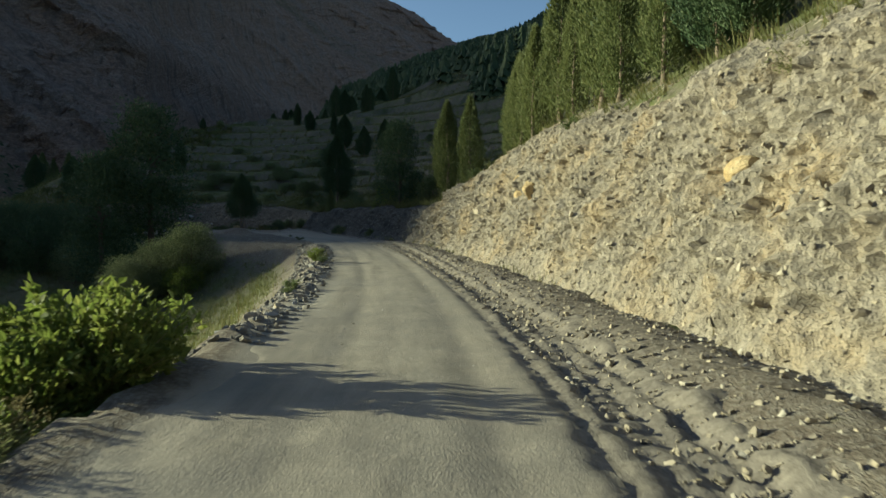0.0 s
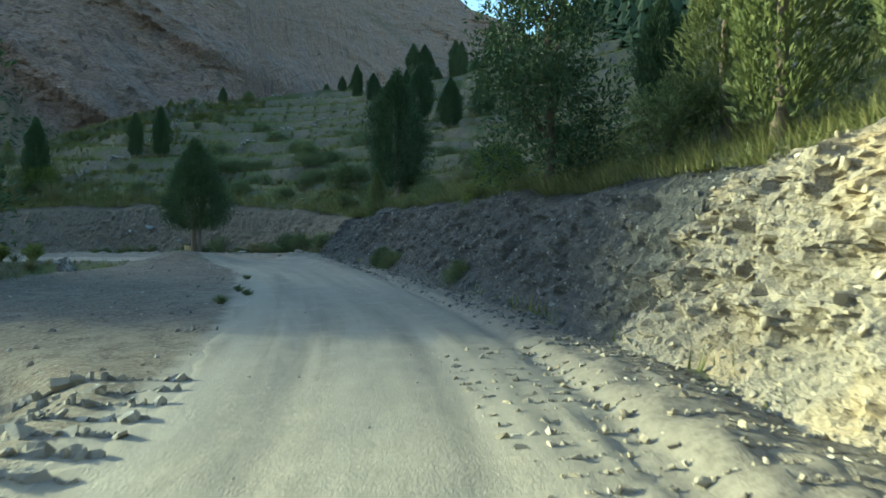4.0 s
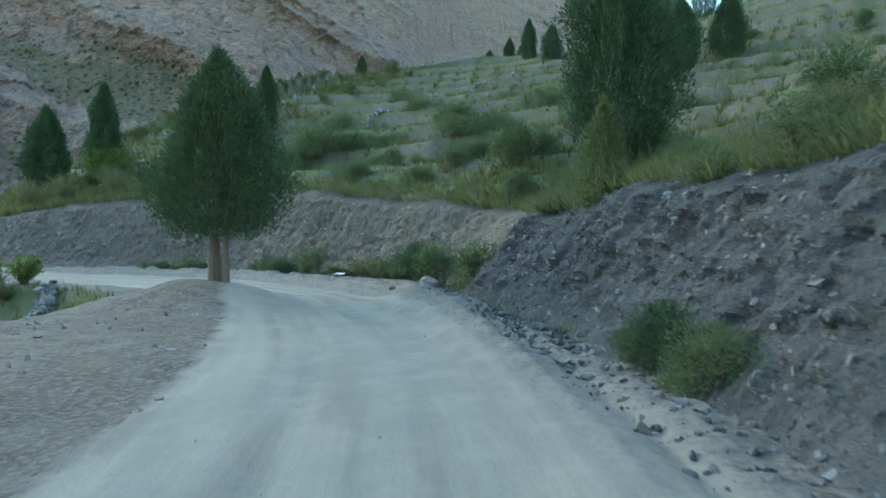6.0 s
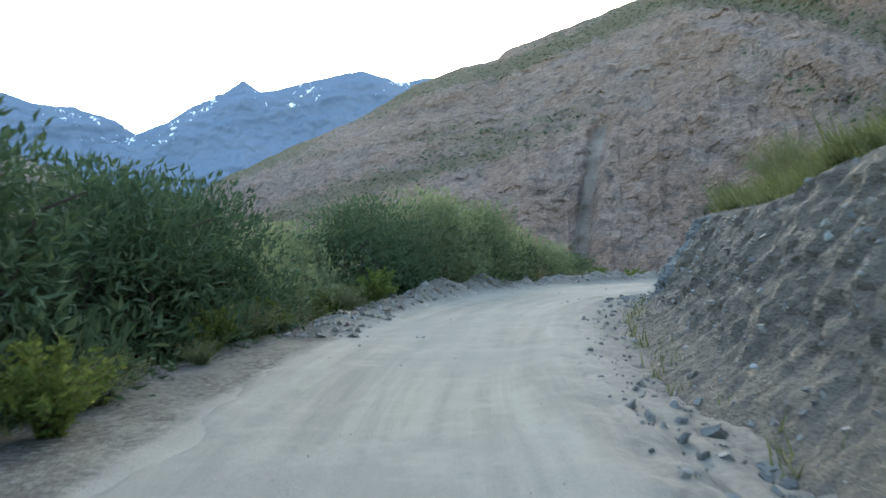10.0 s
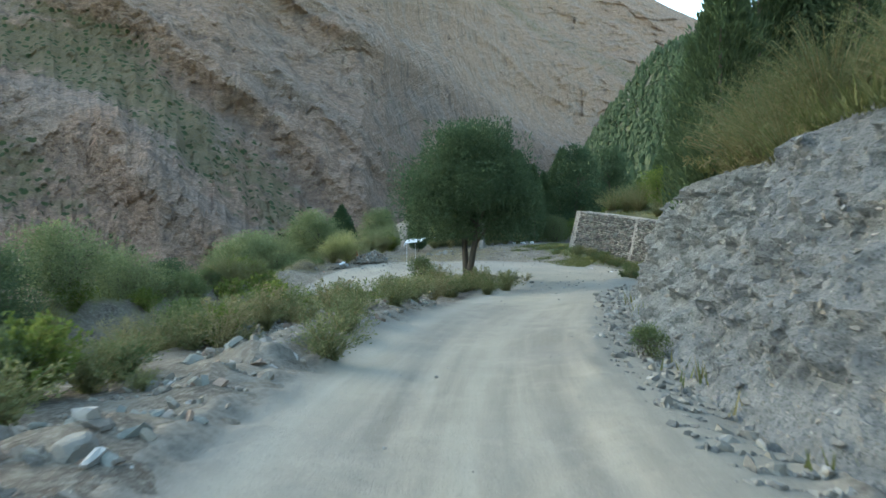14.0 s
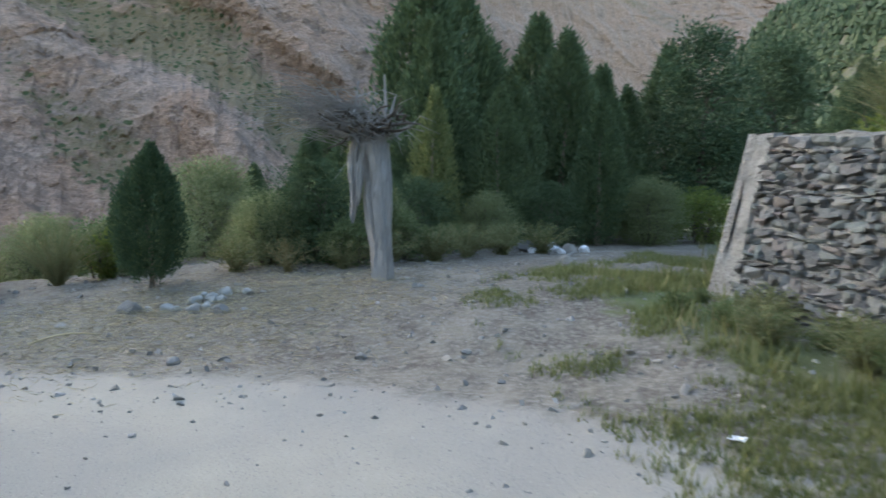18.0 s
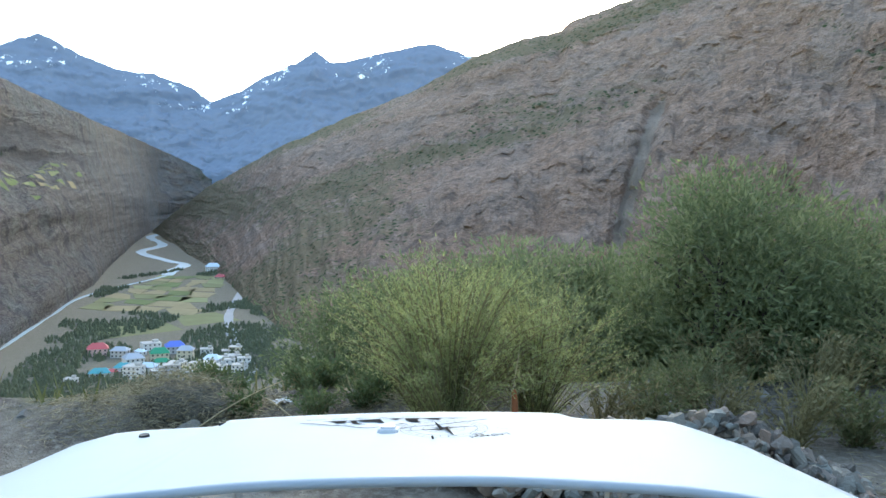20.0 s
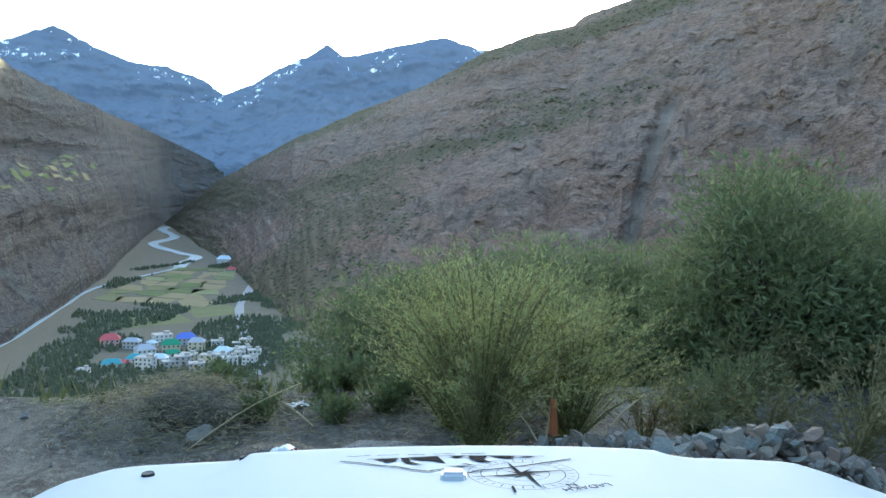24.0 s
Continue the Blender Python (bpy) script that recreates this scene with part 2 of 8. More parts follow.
def stone_material(name, stops):
    """Loose stones, each with its own tone."""
    m, t, b = material(name, 0.88)
    oi = t.nodes.new("ShaderNodeObjectInfo").outputs["Random"]
    isl = t.nodes.new("ShaderNodeNewGeometry").outputs["Random Per Island"]
    f = math_node(t, "FRACT", math_node(t, "ADD", oi, isl))
    col = ramp(t, f, stops)
    p = position(t)
    n, g = noise_tex(t, 7, 5, 0.65, p), noise_tex(t, 45, 3, 0.6, p)
    col = mix(t, math_node(t, "MULTIPLY", n, 0.8), col, (0.16, 0.155, 0.145), "MULTIPLY")
    col = mix(t, 0.55, ramp(t, f, stops), col)
    col = mix(t, ramp(t, g, [(0.55, (0, 0, 0)), (0.8, (0.5, 0.5, 0.5))]), col, (0.42, 0.40, 0.37))
    t.links.new(col, b.inputs["Base Color"])
    bump(t, b, math_node(t, "ADD", n, math_node(t, "MULTIPLY", g, 0.4)), 0.6, 0.03)
    return m


def leaf_material(name, a, c, e, trans=0.25):
    m, t, b = material(name, 0.65)
    isl = t.nodes.new("ShaderNodeNewGeometry").outputs["Random Per Island"]
    oi = t.nodes.new("ShaderNodeObjectInfo").outputs["Random"]
    n = noise_tex(t, 1.3, 3, 0.6, position(t))
    col = ramp(t, isl, [(0.0, a), (0.6, c), (1.0, e)])
    col = mix(t, math_node(t, "MULTIPLY", n, 0.7), col, tuple(0.75 * v for v in a))
    col = mix(t, math_node(t, "MULTIPLY", oi, 0.25), col, e)
    t.links.new(col, b.inputs["Base Color"])
    tr = t.nodes.new("ShaderNodeBsdfTranslucent")
    t.links.new(col, tr.inputs["Color"])
    mx = t.nodes.new("ShaderNodeMixShader")
    mx.inputs["Fac"].default_value = trans
    out = t.nodes["Material Output"]
    t.links.new(b.outputs[0], mx.inputs[1])
    t.links.new(tr.outputs[0], mx.inputs[2])
    t.links.new(mx.outputs[0], out.inputs["Surface"])
    return m


def bark_material(name, a, c):
    m, t, b = material(name, 0.95)
    s = stretched(t, position(t), 6, 6, 0.9)
    n = noise_tex(t, 3, 6, 0.7, s, 0.5)
    t.links.new(mix(t, n, a, c), b.inputs["Base Color"])
    bump(t, b, n, 0.9, 0.04)
    return m


def plain(name, col, rough=0.6, spread=0.12, metal=0.0, scale=8.0):
    m, t, b = material(name, rough)
    n = noise_tex(t, scale, 4, 0.6, position(t))
    t.links.new(mix(t, n, tuple(c * (1 - spread) for c in col), tuple(min(1, c * (1 + spread)) for c in col)), b.inputs["Base Color"])
    b.inputs["Metallic"].default_value = metal
    return m


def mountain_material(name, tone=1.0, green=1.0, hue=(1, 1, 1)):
    """Far slopes: bedded rock, scree and scrub; tone and hue also put haze into the colours."""
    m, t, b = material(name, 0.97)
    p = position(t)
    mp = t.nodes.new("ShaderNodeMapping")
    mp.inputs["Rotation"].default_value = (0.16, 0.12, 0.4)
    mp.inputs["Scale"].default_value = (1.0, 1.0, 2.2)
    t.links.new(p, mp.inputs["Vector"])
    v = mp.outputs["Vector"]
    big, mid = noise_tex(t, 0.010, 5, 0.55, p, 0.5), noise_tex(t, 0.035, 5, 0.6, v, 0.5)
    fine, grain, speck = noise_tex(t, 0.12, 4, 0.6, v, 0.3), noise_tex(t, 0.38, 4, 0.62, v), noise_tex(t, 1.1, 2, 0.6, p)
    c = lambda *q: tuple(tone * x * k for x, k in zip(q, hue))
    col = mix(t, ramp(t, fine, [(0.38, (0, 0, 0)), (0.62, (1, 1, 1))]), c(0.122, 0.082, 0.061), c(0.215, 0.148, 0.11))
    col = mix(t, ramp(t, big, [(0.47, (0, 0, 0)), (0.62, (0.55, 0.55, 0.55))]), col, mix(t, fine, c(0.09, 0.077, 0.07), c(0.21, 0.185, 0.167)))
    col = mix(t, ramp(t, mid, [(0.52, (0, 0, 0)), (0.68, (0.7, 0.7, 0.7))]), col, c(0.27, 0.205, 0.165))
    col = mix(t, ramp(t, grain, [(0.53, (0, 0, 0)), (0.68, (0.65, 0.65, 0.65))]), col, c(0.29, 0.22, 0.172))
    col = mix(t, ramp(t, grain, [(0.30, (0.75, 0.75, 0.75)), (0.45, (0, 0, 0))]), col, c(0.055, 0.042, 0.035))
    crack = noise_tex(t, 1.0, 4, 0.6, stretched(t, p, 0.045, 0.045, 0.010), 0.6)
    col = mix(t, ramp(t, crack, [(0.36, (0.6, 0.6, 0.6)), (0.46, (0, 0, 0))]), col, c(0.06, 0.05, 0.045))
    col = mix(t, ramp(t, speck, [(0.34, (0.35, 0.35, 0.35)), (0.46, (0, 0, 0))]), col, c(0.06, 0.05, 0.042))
    # recessed rock is coloured darker, as shade in the gullies
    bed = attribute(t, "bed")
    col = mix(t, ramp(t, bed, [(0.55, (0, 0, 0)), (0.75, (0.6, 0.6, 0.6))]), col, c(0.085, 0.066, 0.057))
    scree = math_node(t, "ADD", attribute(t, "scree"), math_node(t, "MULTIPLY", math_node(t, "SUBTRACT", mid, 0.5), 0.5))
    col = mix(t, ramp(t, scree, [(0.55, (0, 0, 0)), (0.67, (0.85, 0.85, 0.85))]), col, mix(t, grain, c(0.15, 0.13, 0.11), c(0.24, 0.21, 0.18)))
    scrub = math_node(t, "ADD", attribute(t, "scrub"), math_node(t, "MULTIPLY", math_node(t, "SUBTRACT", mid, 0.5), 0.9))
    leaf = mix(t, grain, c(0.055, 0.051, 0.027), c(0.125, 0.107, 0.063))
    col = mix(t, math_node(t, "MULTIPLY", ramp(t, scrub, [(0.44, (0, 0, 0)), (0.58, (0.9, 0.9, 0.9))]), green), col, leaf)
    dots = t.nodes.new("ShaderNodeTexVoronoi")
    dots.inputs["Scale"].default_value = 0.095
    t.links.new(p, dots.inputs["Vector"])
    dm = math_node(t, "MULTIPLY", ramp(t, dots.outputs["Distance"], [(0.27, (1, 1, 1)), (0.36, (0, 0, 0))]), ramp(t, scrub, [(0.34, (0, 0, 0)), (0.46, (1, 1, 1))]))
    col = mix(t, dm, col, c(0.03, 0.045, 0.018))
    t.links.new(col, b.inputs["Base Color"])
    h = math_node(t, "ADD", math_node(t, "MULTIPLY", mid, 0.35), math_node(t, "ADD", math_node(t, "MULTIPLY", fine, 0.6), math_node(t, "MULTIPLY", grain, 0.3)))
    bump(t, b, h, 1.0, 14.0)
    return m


def road_material():
    """Packed pale dust with wheel streaks that run along the road, and gravel."""
    m, t, b = material("road_dust", 0.95)
    p = position(t)
    along = t.nodes.new("ShaderNodeCombineXYZ")
    t.links.new(math_node(t, "MULTIPLY", attribute(t, "along"), 0.16), along.inputs[0])
    t.links.new(math_node(t, "MULTIPLY", attribute(t, "across"), 2.6), along.inputs[1])
    streak = noise_tex(t, 1.0, 5, 0.6, along.outputs[0], 0.3)
    big, mid, fine, grit = noise_tex(t, 0.3, 4, 0.6, p), noise_tex(t, 1.7, 6, 0.65, p), noise_tex(t, 11, 5, 0.7, p), noise_tex(t, 55, 3, 0.65, p)
    col = mix(t, ramp(t, streak, [(0.34, (0, 0, 0)), (0.66, (1, 1, 1))]), (0.18, 0.162, 0.135), (0.295, 0.264, 0.216))
    col = mix(t, ramp(t, big, [(0.42, (0, 0, 0)), (0.62, (0.8, 0.8, 0.8))]), col, (0.215, 0.197, 0.17))
    col = mix(t, ramp(t, mid, [(0.48, (0, 0, 0)), (0.70, (0.4, 0.4, 0.4))]), col, (0.34, 0.306, 0.25))
    col = mix(t, math_node(t, "MULTIPLY", attribute(t, "rut"), 0.4), col, (0.34, 0.315, 0.265))
    stony = attribute(t, "stony")
    rough_soil = mix(t, ramp(t, fine, [(0.3, (0, 0, 0)), (0.7, (1, 1, 1))]), (0.07, 0.06, 0.05), (0.25, 0.222, 0.185))
    col = mix(t, math_node(t, "MULTIPLY", stony, 0.85), col, rough_soil)
    col = mix(t, ramp(t, fine, [(0.58, (0, 0, 0)), (0.75, (0.4, 0.4, 0.4))]), col, (0.14, 0.13, 0.12))
    col = mix(t, ramp(t, grit, [(0.60, (0, 0, 0)), (0.74, (0.7, 0.7, 0.7))]), col, (0.13, 0.125, 0.115))
    col = mix(t, ramp(t, grit, [(0.26, (0.6, 0.6, 0.6)), (0.36, (0, 0, 0))]), col, (0.40, 0.385, 0.35))
    t.links.new(col, b.inputs["Base Color"])
    h = math_node(t, "ADD", math_node(t, "MULTIPLY", fine, 0.5), math_node(t, "MULTIPLY", grit, 0.35))
    bump(t, b, h, 0.7, 0.03)
    return m


M_ROAD = road_material()
M_GROUND = ground_material()
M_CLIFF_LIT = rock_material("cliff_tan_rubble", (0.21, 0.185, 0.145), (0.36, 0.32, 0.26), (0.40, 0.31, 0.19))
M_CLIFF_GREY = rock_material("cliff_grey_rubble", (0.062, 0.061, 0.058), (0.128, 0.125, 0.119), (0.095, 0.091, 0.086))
M_BANK_BROWN = rock_material("bank_brown_soil", (0.13, 0.108, 0.083), (0.192, 0.162, 0.127), (0.162, 0.136, 0.107), (1.6, 1.6, 0.5))
M_CLIFF_BLUE = rock_material("cliff_blue_grey_rock", (0.115, 0.117, 0.114), (0.235, 0.238, 0.234), (0.17, 0.163, 0.152))
M_CLIFF_PALE = rock_material("cliff_pale_rock", (0.135, 0.14, 0.135), (0.29, 0.295, 0.285), (0.20, 0.193, 0.178))
M_MOUNTAIN = mountain_material("mountain_rock", 1.47, 0.9, (1.07, 0.98, 0.94))
# same rock dimmed and turned blue, haze and shade held in its colour
M_MOUNTAIN_HAZED = mountain_material("dark_mountain_rock", 1.0, 1.0, (0.76, 0.95, 1.12))
M_STONE = stone_material("loose_stone", [(0.0, (0.15, 0.145, 0.135)), (0.35, (0.25, 0.235, 0.215)), (0.7, (0.30, 0.27, 0.225)), (1.0, (0.38, 0.37, 0.35))])
M_STONE_PALE = stone_material("pale_stone", [(0.0, (0.27, 0.27, 0.25)), (1.0, (0.36, 0.355, 0.33))])
M_STONE_DARK = stone_material("dark_loose_stone", [(0.0, (0.09, 0.088, 0.085)), (0.5, (0.16, 0.155, 0.147)), (0.85, (0.21, 0.205, 0.195)), (1.0, (0.32, 0.31, 0.30))])
M_STONE_TAN = stone_material("tan_stone", [(0.0, (0.22, 0.19, 0.15)), (0.5, (0.34, 0.30, 0.235)), (0.8, (0.42, 0.36, 0.26)), (1.0, (0.47, 0.44, 0.38))])
M_WALL_STONE = stone_material("wall_stone", [(0.0, (0.095, 0.092, 0.087)), (0.3, (0.16, 0.148, 0.138)), (0.5, (0.15, 0.162, 0.148)), (0.7, (0.21, 0.198, 0.18)), (0.88, (0.165, 0.136, 0.122)), (1.0, (0.34, 0.33, 0.305))])
M_PILE_STONE = stone_material("heap_stone", [(0.0, (0.13, 0.115, 0.10)), (0.3, (0.26, 0.225, 0.185)), (0.45, (0.24, 0.255, 0.235)), (0.65, (0.33, 0.29, 0.235)), (0.85, (0.28, 0.195, 0.145)), (1.0, (0.48, 0.46, 0.43))])
M_MORTAR = rock_material("mortar_grey", (0.20, 0.19, 0.175), (0.33, 0.315, 0.29), (0.26, 0.25, 0.23))
M_JUNIPER = leaf_material("juniper_leaf", (0.040, 0.075, 0.036), (0.070, 0.115, 0.052), (0.12, 0.155, 0.07), 0.15)
# same species as juniper_leaf, its colour brightened to carry sunlight
M_JUNIPER_SUNLIT = leaf_material("slim_juniper_leaf", (0.10, 0.13, 0.05), (0.165, 0.195, 0.075), (0.25, 0.265, 0.11), 0.35)
M_CONIFER = leaf_material("conifer_leaf", (0.055, 0.09, 0.042), (0.095, 0.14, 0.062), (0.15, 0.19, 0.09), 0.2)
M_WILLOW = leaf_material("willow_leaf", (0.14, 0.168, 0.075), (0.22, 0.255, 0.12), (0.33, 0.355, 0.19), 0.5)
M_DARKLEAF = leaf_material("dark_willow_leaf", (0.05, 0.088, 0.04), (0.085, 0.13, 0.06), (0.135, 0.17, 0.085), 0.3)
M_HERB = leaf_material("herb_leaf", (0.25, 0.28, 0.10), (0.37, 0.39, 0.155), (0.50, 0.495, 0.24), 0.5)
M_SAGE = leaf_material("sage_leaf", (0.12, 0.14, 0.055), (0.195, 0.21, 0.092), (0.30, 0.295, 0.155), 0.4)
M_WEED = leaf_material("weed_leaf", (0.085, 0.12, 0.045), (0.14, 0.18, 0.075), (0.22, 0.25, 0.12), 0.35)
M_LIME = leaf_material("bright_leaf", (0.09, 0.14, 0.03), (0.165, 0.21, 0.045), (0.27, 0.29, 0.08), 0.5)
M_DRY = leaf_material("dry_grass", (0.16, 0.14, 0.06), (0.25, 0.215, 0.10), (0.36, 0.31, 0.17), 0.3)
M_GRASS = leaf_material("grass_blade", (0.088, 0.11, 0.032), (0.158, 0.17, 0.056), (0.27, 0.248, 0.11), 0.35)
M_BARK = bark_material("bark_brown", (0.10, 0.075, 0.055), (0.25, 0.20, 0.155))
M_BARK_DARK = bark_material("bark_dark", (0.055, 0.045, 0.036), (0.15, 0.122, 0.096))
M_DEAD = bark_material("dead_wood", (0.10, 0.088, 0.078), (0.40, 0.375, 0.345))

# ---------------------------------------------------------------- plan of the place
ROAD = [
    (-60, -9, 0.6), (-30, -5, 0.3), (-9, -1.6, 0.05), (0, 0, 0), (8.5, 1.64, -0.12), (17.26, 3.85, -0.19), (25.27, 6.27, -0.18), (33.17, 8.97, -0.12),
    (41.16, 12.23, -0.08), (48.68, 16.53, -0.03), (56.02, 21.71, 0.04), (61.75, 28.25, -0.03), (64.56, 36.63, -0.18), (63.5, 45.47, -0.25),
    (62.74, 54.79, -0.32), (64.26, 64.24, -0.46), (70.25, 71.4, -0.64), (78.41, 76.51, -0.82), (87.07, 80.12, -1.03), (94.55, 81.6, -1.2),
    (99.94, 82.5, -1.26), (103.2, 84.6, -1.24), (104.4, 87.6, -1.22), (103.6, 90.3, -1.25),
]
BRANCH = [(106.2, 87.5, -1.22), (104.6, 90.2, -1.24), (101.8, 91.1, -1.45), (98.5, 90.4, -1.85), (94.5, 88.9, -2.45), (88, 88.0, -3.2), (80, 86.2, -4.2), (70, 83.5, -5.3), (60, 79, -6.8), (52, 71, -8.4), (46, 60, -10), (40, 46, -12)]


def curve_points(ctrl, step):
    """Points every step metres along a smooth curve through the given ones."""
    c = np.array(ctrl, float)
    c = np.vstack([2 * c[0] - c[1], c, 2 * c[-1] - c[-2]])
    out = []
    for i in range(1, len(c) - 2):
        n = max(2, int(np.linalg.norm(c[i + 1] - c[i]) / 0.1))
        u = np.linspace(0, 1, n, endpoint=False)[:, None]
        a, b, d, e = c[i - 1], c[i], c[i + 1], c[i + 2]
        out.append(0.5 * (2 * b + (d - a) * u + (2 * a - 5 * b + 4 * d - e) * u**2 + (3 * b - a - 3 * d + e) * u**3))
    out = np.vstack(out + [c[-2:-1]])
    s = np.r_[0, np.cumsum(np.linalg.norm(np.diff(out[:, :2], axis=0), axis=1))]
    q = np.arange(0, s[-1], step)
    return np.stack([np.interp(q, s, out[:, k]) for k in range(out.shape[1])], -1), q


def normals_of(pts):
    """Unit vectors to the right of a line seen from above."""
    t = np.gradient(pts[:, :2], axis=0)
    t /= np.linalg.norm(t, axis=1)[:, None]
    return np.stack([t[:, 1], -t[:, 0]], -1)


def to_line(x, y, pts, chunk=40000):
    """Index of the nearest point of a line and the signed distance to it, right of the line positive."""
    n = normals_of(pts).astype(np.float32)
    p = pts[:, :2].astype(np.float32)
    x, y = np.ravel(x).astype(np.float32), np.ravel(y).astype(np.float32)
    idx, dist = np.empty(len(x), int), np.empty(len(x))
    for a in range(0, len(x), chunk):
        dx, dy = x[a : a + chunk, None] - p[None, :, 0], y[a : a + chunk, None] - p[None, :, 1]
        k = np.argmin(dx * dx + dy * dy, 1)
        r = np.arange(len(k))
        ex, ey = dx[r, k], dy[r, k]
        side = ex * n[k, 0] + ey * n[k, 1]
        idx[a : a + chunk], dist[a : a + chunk] = k, np.sign(side + 1e-9) * np.hypot(ex, ey)
    return idx, dist


RP, RS = curve_points(ROAD, 0.5)
RN = normals_of(RP)
S0 = RS[np.argmin(np.hypot(RP[:, 0], RP[:, 1]))]
RS = RS - S0
BP, BS = curve_points(BRANCH, 0.5)

# Foot of the bank on the uphill side, its height and lean, by metres along the road from the start
BANK = [  # s, distance from the road's middle, height, lean, kind
    (-40, 4.2, 5.2, 0.5), (0, 3.9, 5.0, 0.36), (12, 3.7, 4.95, 0.34), (28, 3.5, 5.2, 0.36), (36, 3.3, 4.2, 0.45), (42, 3.1, 2.6, 0.45), (48, 2.9, 2.4, 0.4), (56, 2.8, 2.5, 0.4),
    (62, 2.5, 2.3, 0.5), (66, 2.6, 2.0, 0.7), (69, 3.7, 2.2, 0.7), (72, 3.5, 2.7, 0.48), (76, 2.95, 3.2, 0.36), (84, 2.8, 3.3, 0.36), (90, 2.15, 3.0, 0.55),
    (97, 2.4, 2.3, 0.6), (104, 2.8, 2.2, 0.6), (112, 2.9, 2.6, 0.55), (120, 2.7, 3.0, 0.45), (130, 2.4, 3.0, 0.45), (138, 2.2, 2.9, 0.32), (143, 1.9, 2.8, 0.22),
]
BK = np.array(BANK)
WALL_LINE = [(98.9, 79.75), (101.2, 80.0), (103.5, 80.25), (106.2, 81.0), (108.8, 82.5), (110.6, 84.2), (112.0, 85.8)]


def road_at(s, d=0.0):
    k = int(np.argmin(np.abs(RS - s)))
    return RP[k, 0] + RN[k, 0] * d, RP[k, 1] + RN[k, 1] * d, RP[k, 2]


_bank = [road_at(s, np.interp(s, BK[:, 0], BK[:, 1]))[:2] for s in np.arange(-40, 143.1, 1.0)]
BANK_CTRL = _bank + [(97.2, 79.7)] + WALL_LINE + [(113.2, 85.5), (116, 85.3), (121, 86.6), (132, 90), (150, 97), (175, 108)]
LP, LS = curve_points([(a, b, 0.0) for a, b in BANK_CTRL], 0.3)
LN = normals_of(LP)
_li, _ = to_line(LP[:, 0], LP[:, 1], RP)
L_ROAD_S = RS[_li]
L_WALL = np.arange(len(LP)) >= int(np.argmin(np.hypot(LP[:, 0] - 101.7, LP[:, 1] - 80.05)))
L_H = np.where(L_WALL, np.interp(LP[:, 0], [97, 101, 104, 111.9, 112.8, 120, 150], [2.0, 1.6, 1.9, 1.85, 1.1, 0.8, 1.0]), np.interp(L_ROAD_S, BK[:, 0], BK[:, 2]))
L_LEAN = np.where(L_WALL, np.interp(LP[:, 0], [97, 99, 112, 112.8, 120], [0.3, 0.12, 0.2, 1.6, 3.0]), np.interp(L_ROAD_S, BK[:, 0], BK[:, 3]))

# Outer edge of the level ground on the valley side
FLAT = np.array([(-60, 2.6), (0, 2.9), (20, 2.6), (34, 2.6), (42, 3.2), (46, 6), (52, 9), (58, 9), (64, 6.5), (70, 4.5), (76, 3.6), (86, 4.2), (96, 3.8), (106, 3.1), (114, 2.8), (122, 2.7), (128, 2.6)])
_edge = [road_at(s, -np.interp(s, FLAT[:, 0], FLAT[:, 1]))[:2] for s in np.arange(-60, 129, 3.0)]
EDGE_CTRL = _edge + [(86, 90.2), (92, 91.6), (96.5, 92.8), (100.3, 94.0), (104.5, 95.7), (111, 97.6), (118, 101), (128, 107), (150, 120), (180, 136)]
EP, _ = curve_points([(a, b, 0.0) for a, b in EDGE_CTRL], 0.5)
DIR = np.array([math.sin(radians(136)), math.cos(radians(136))])


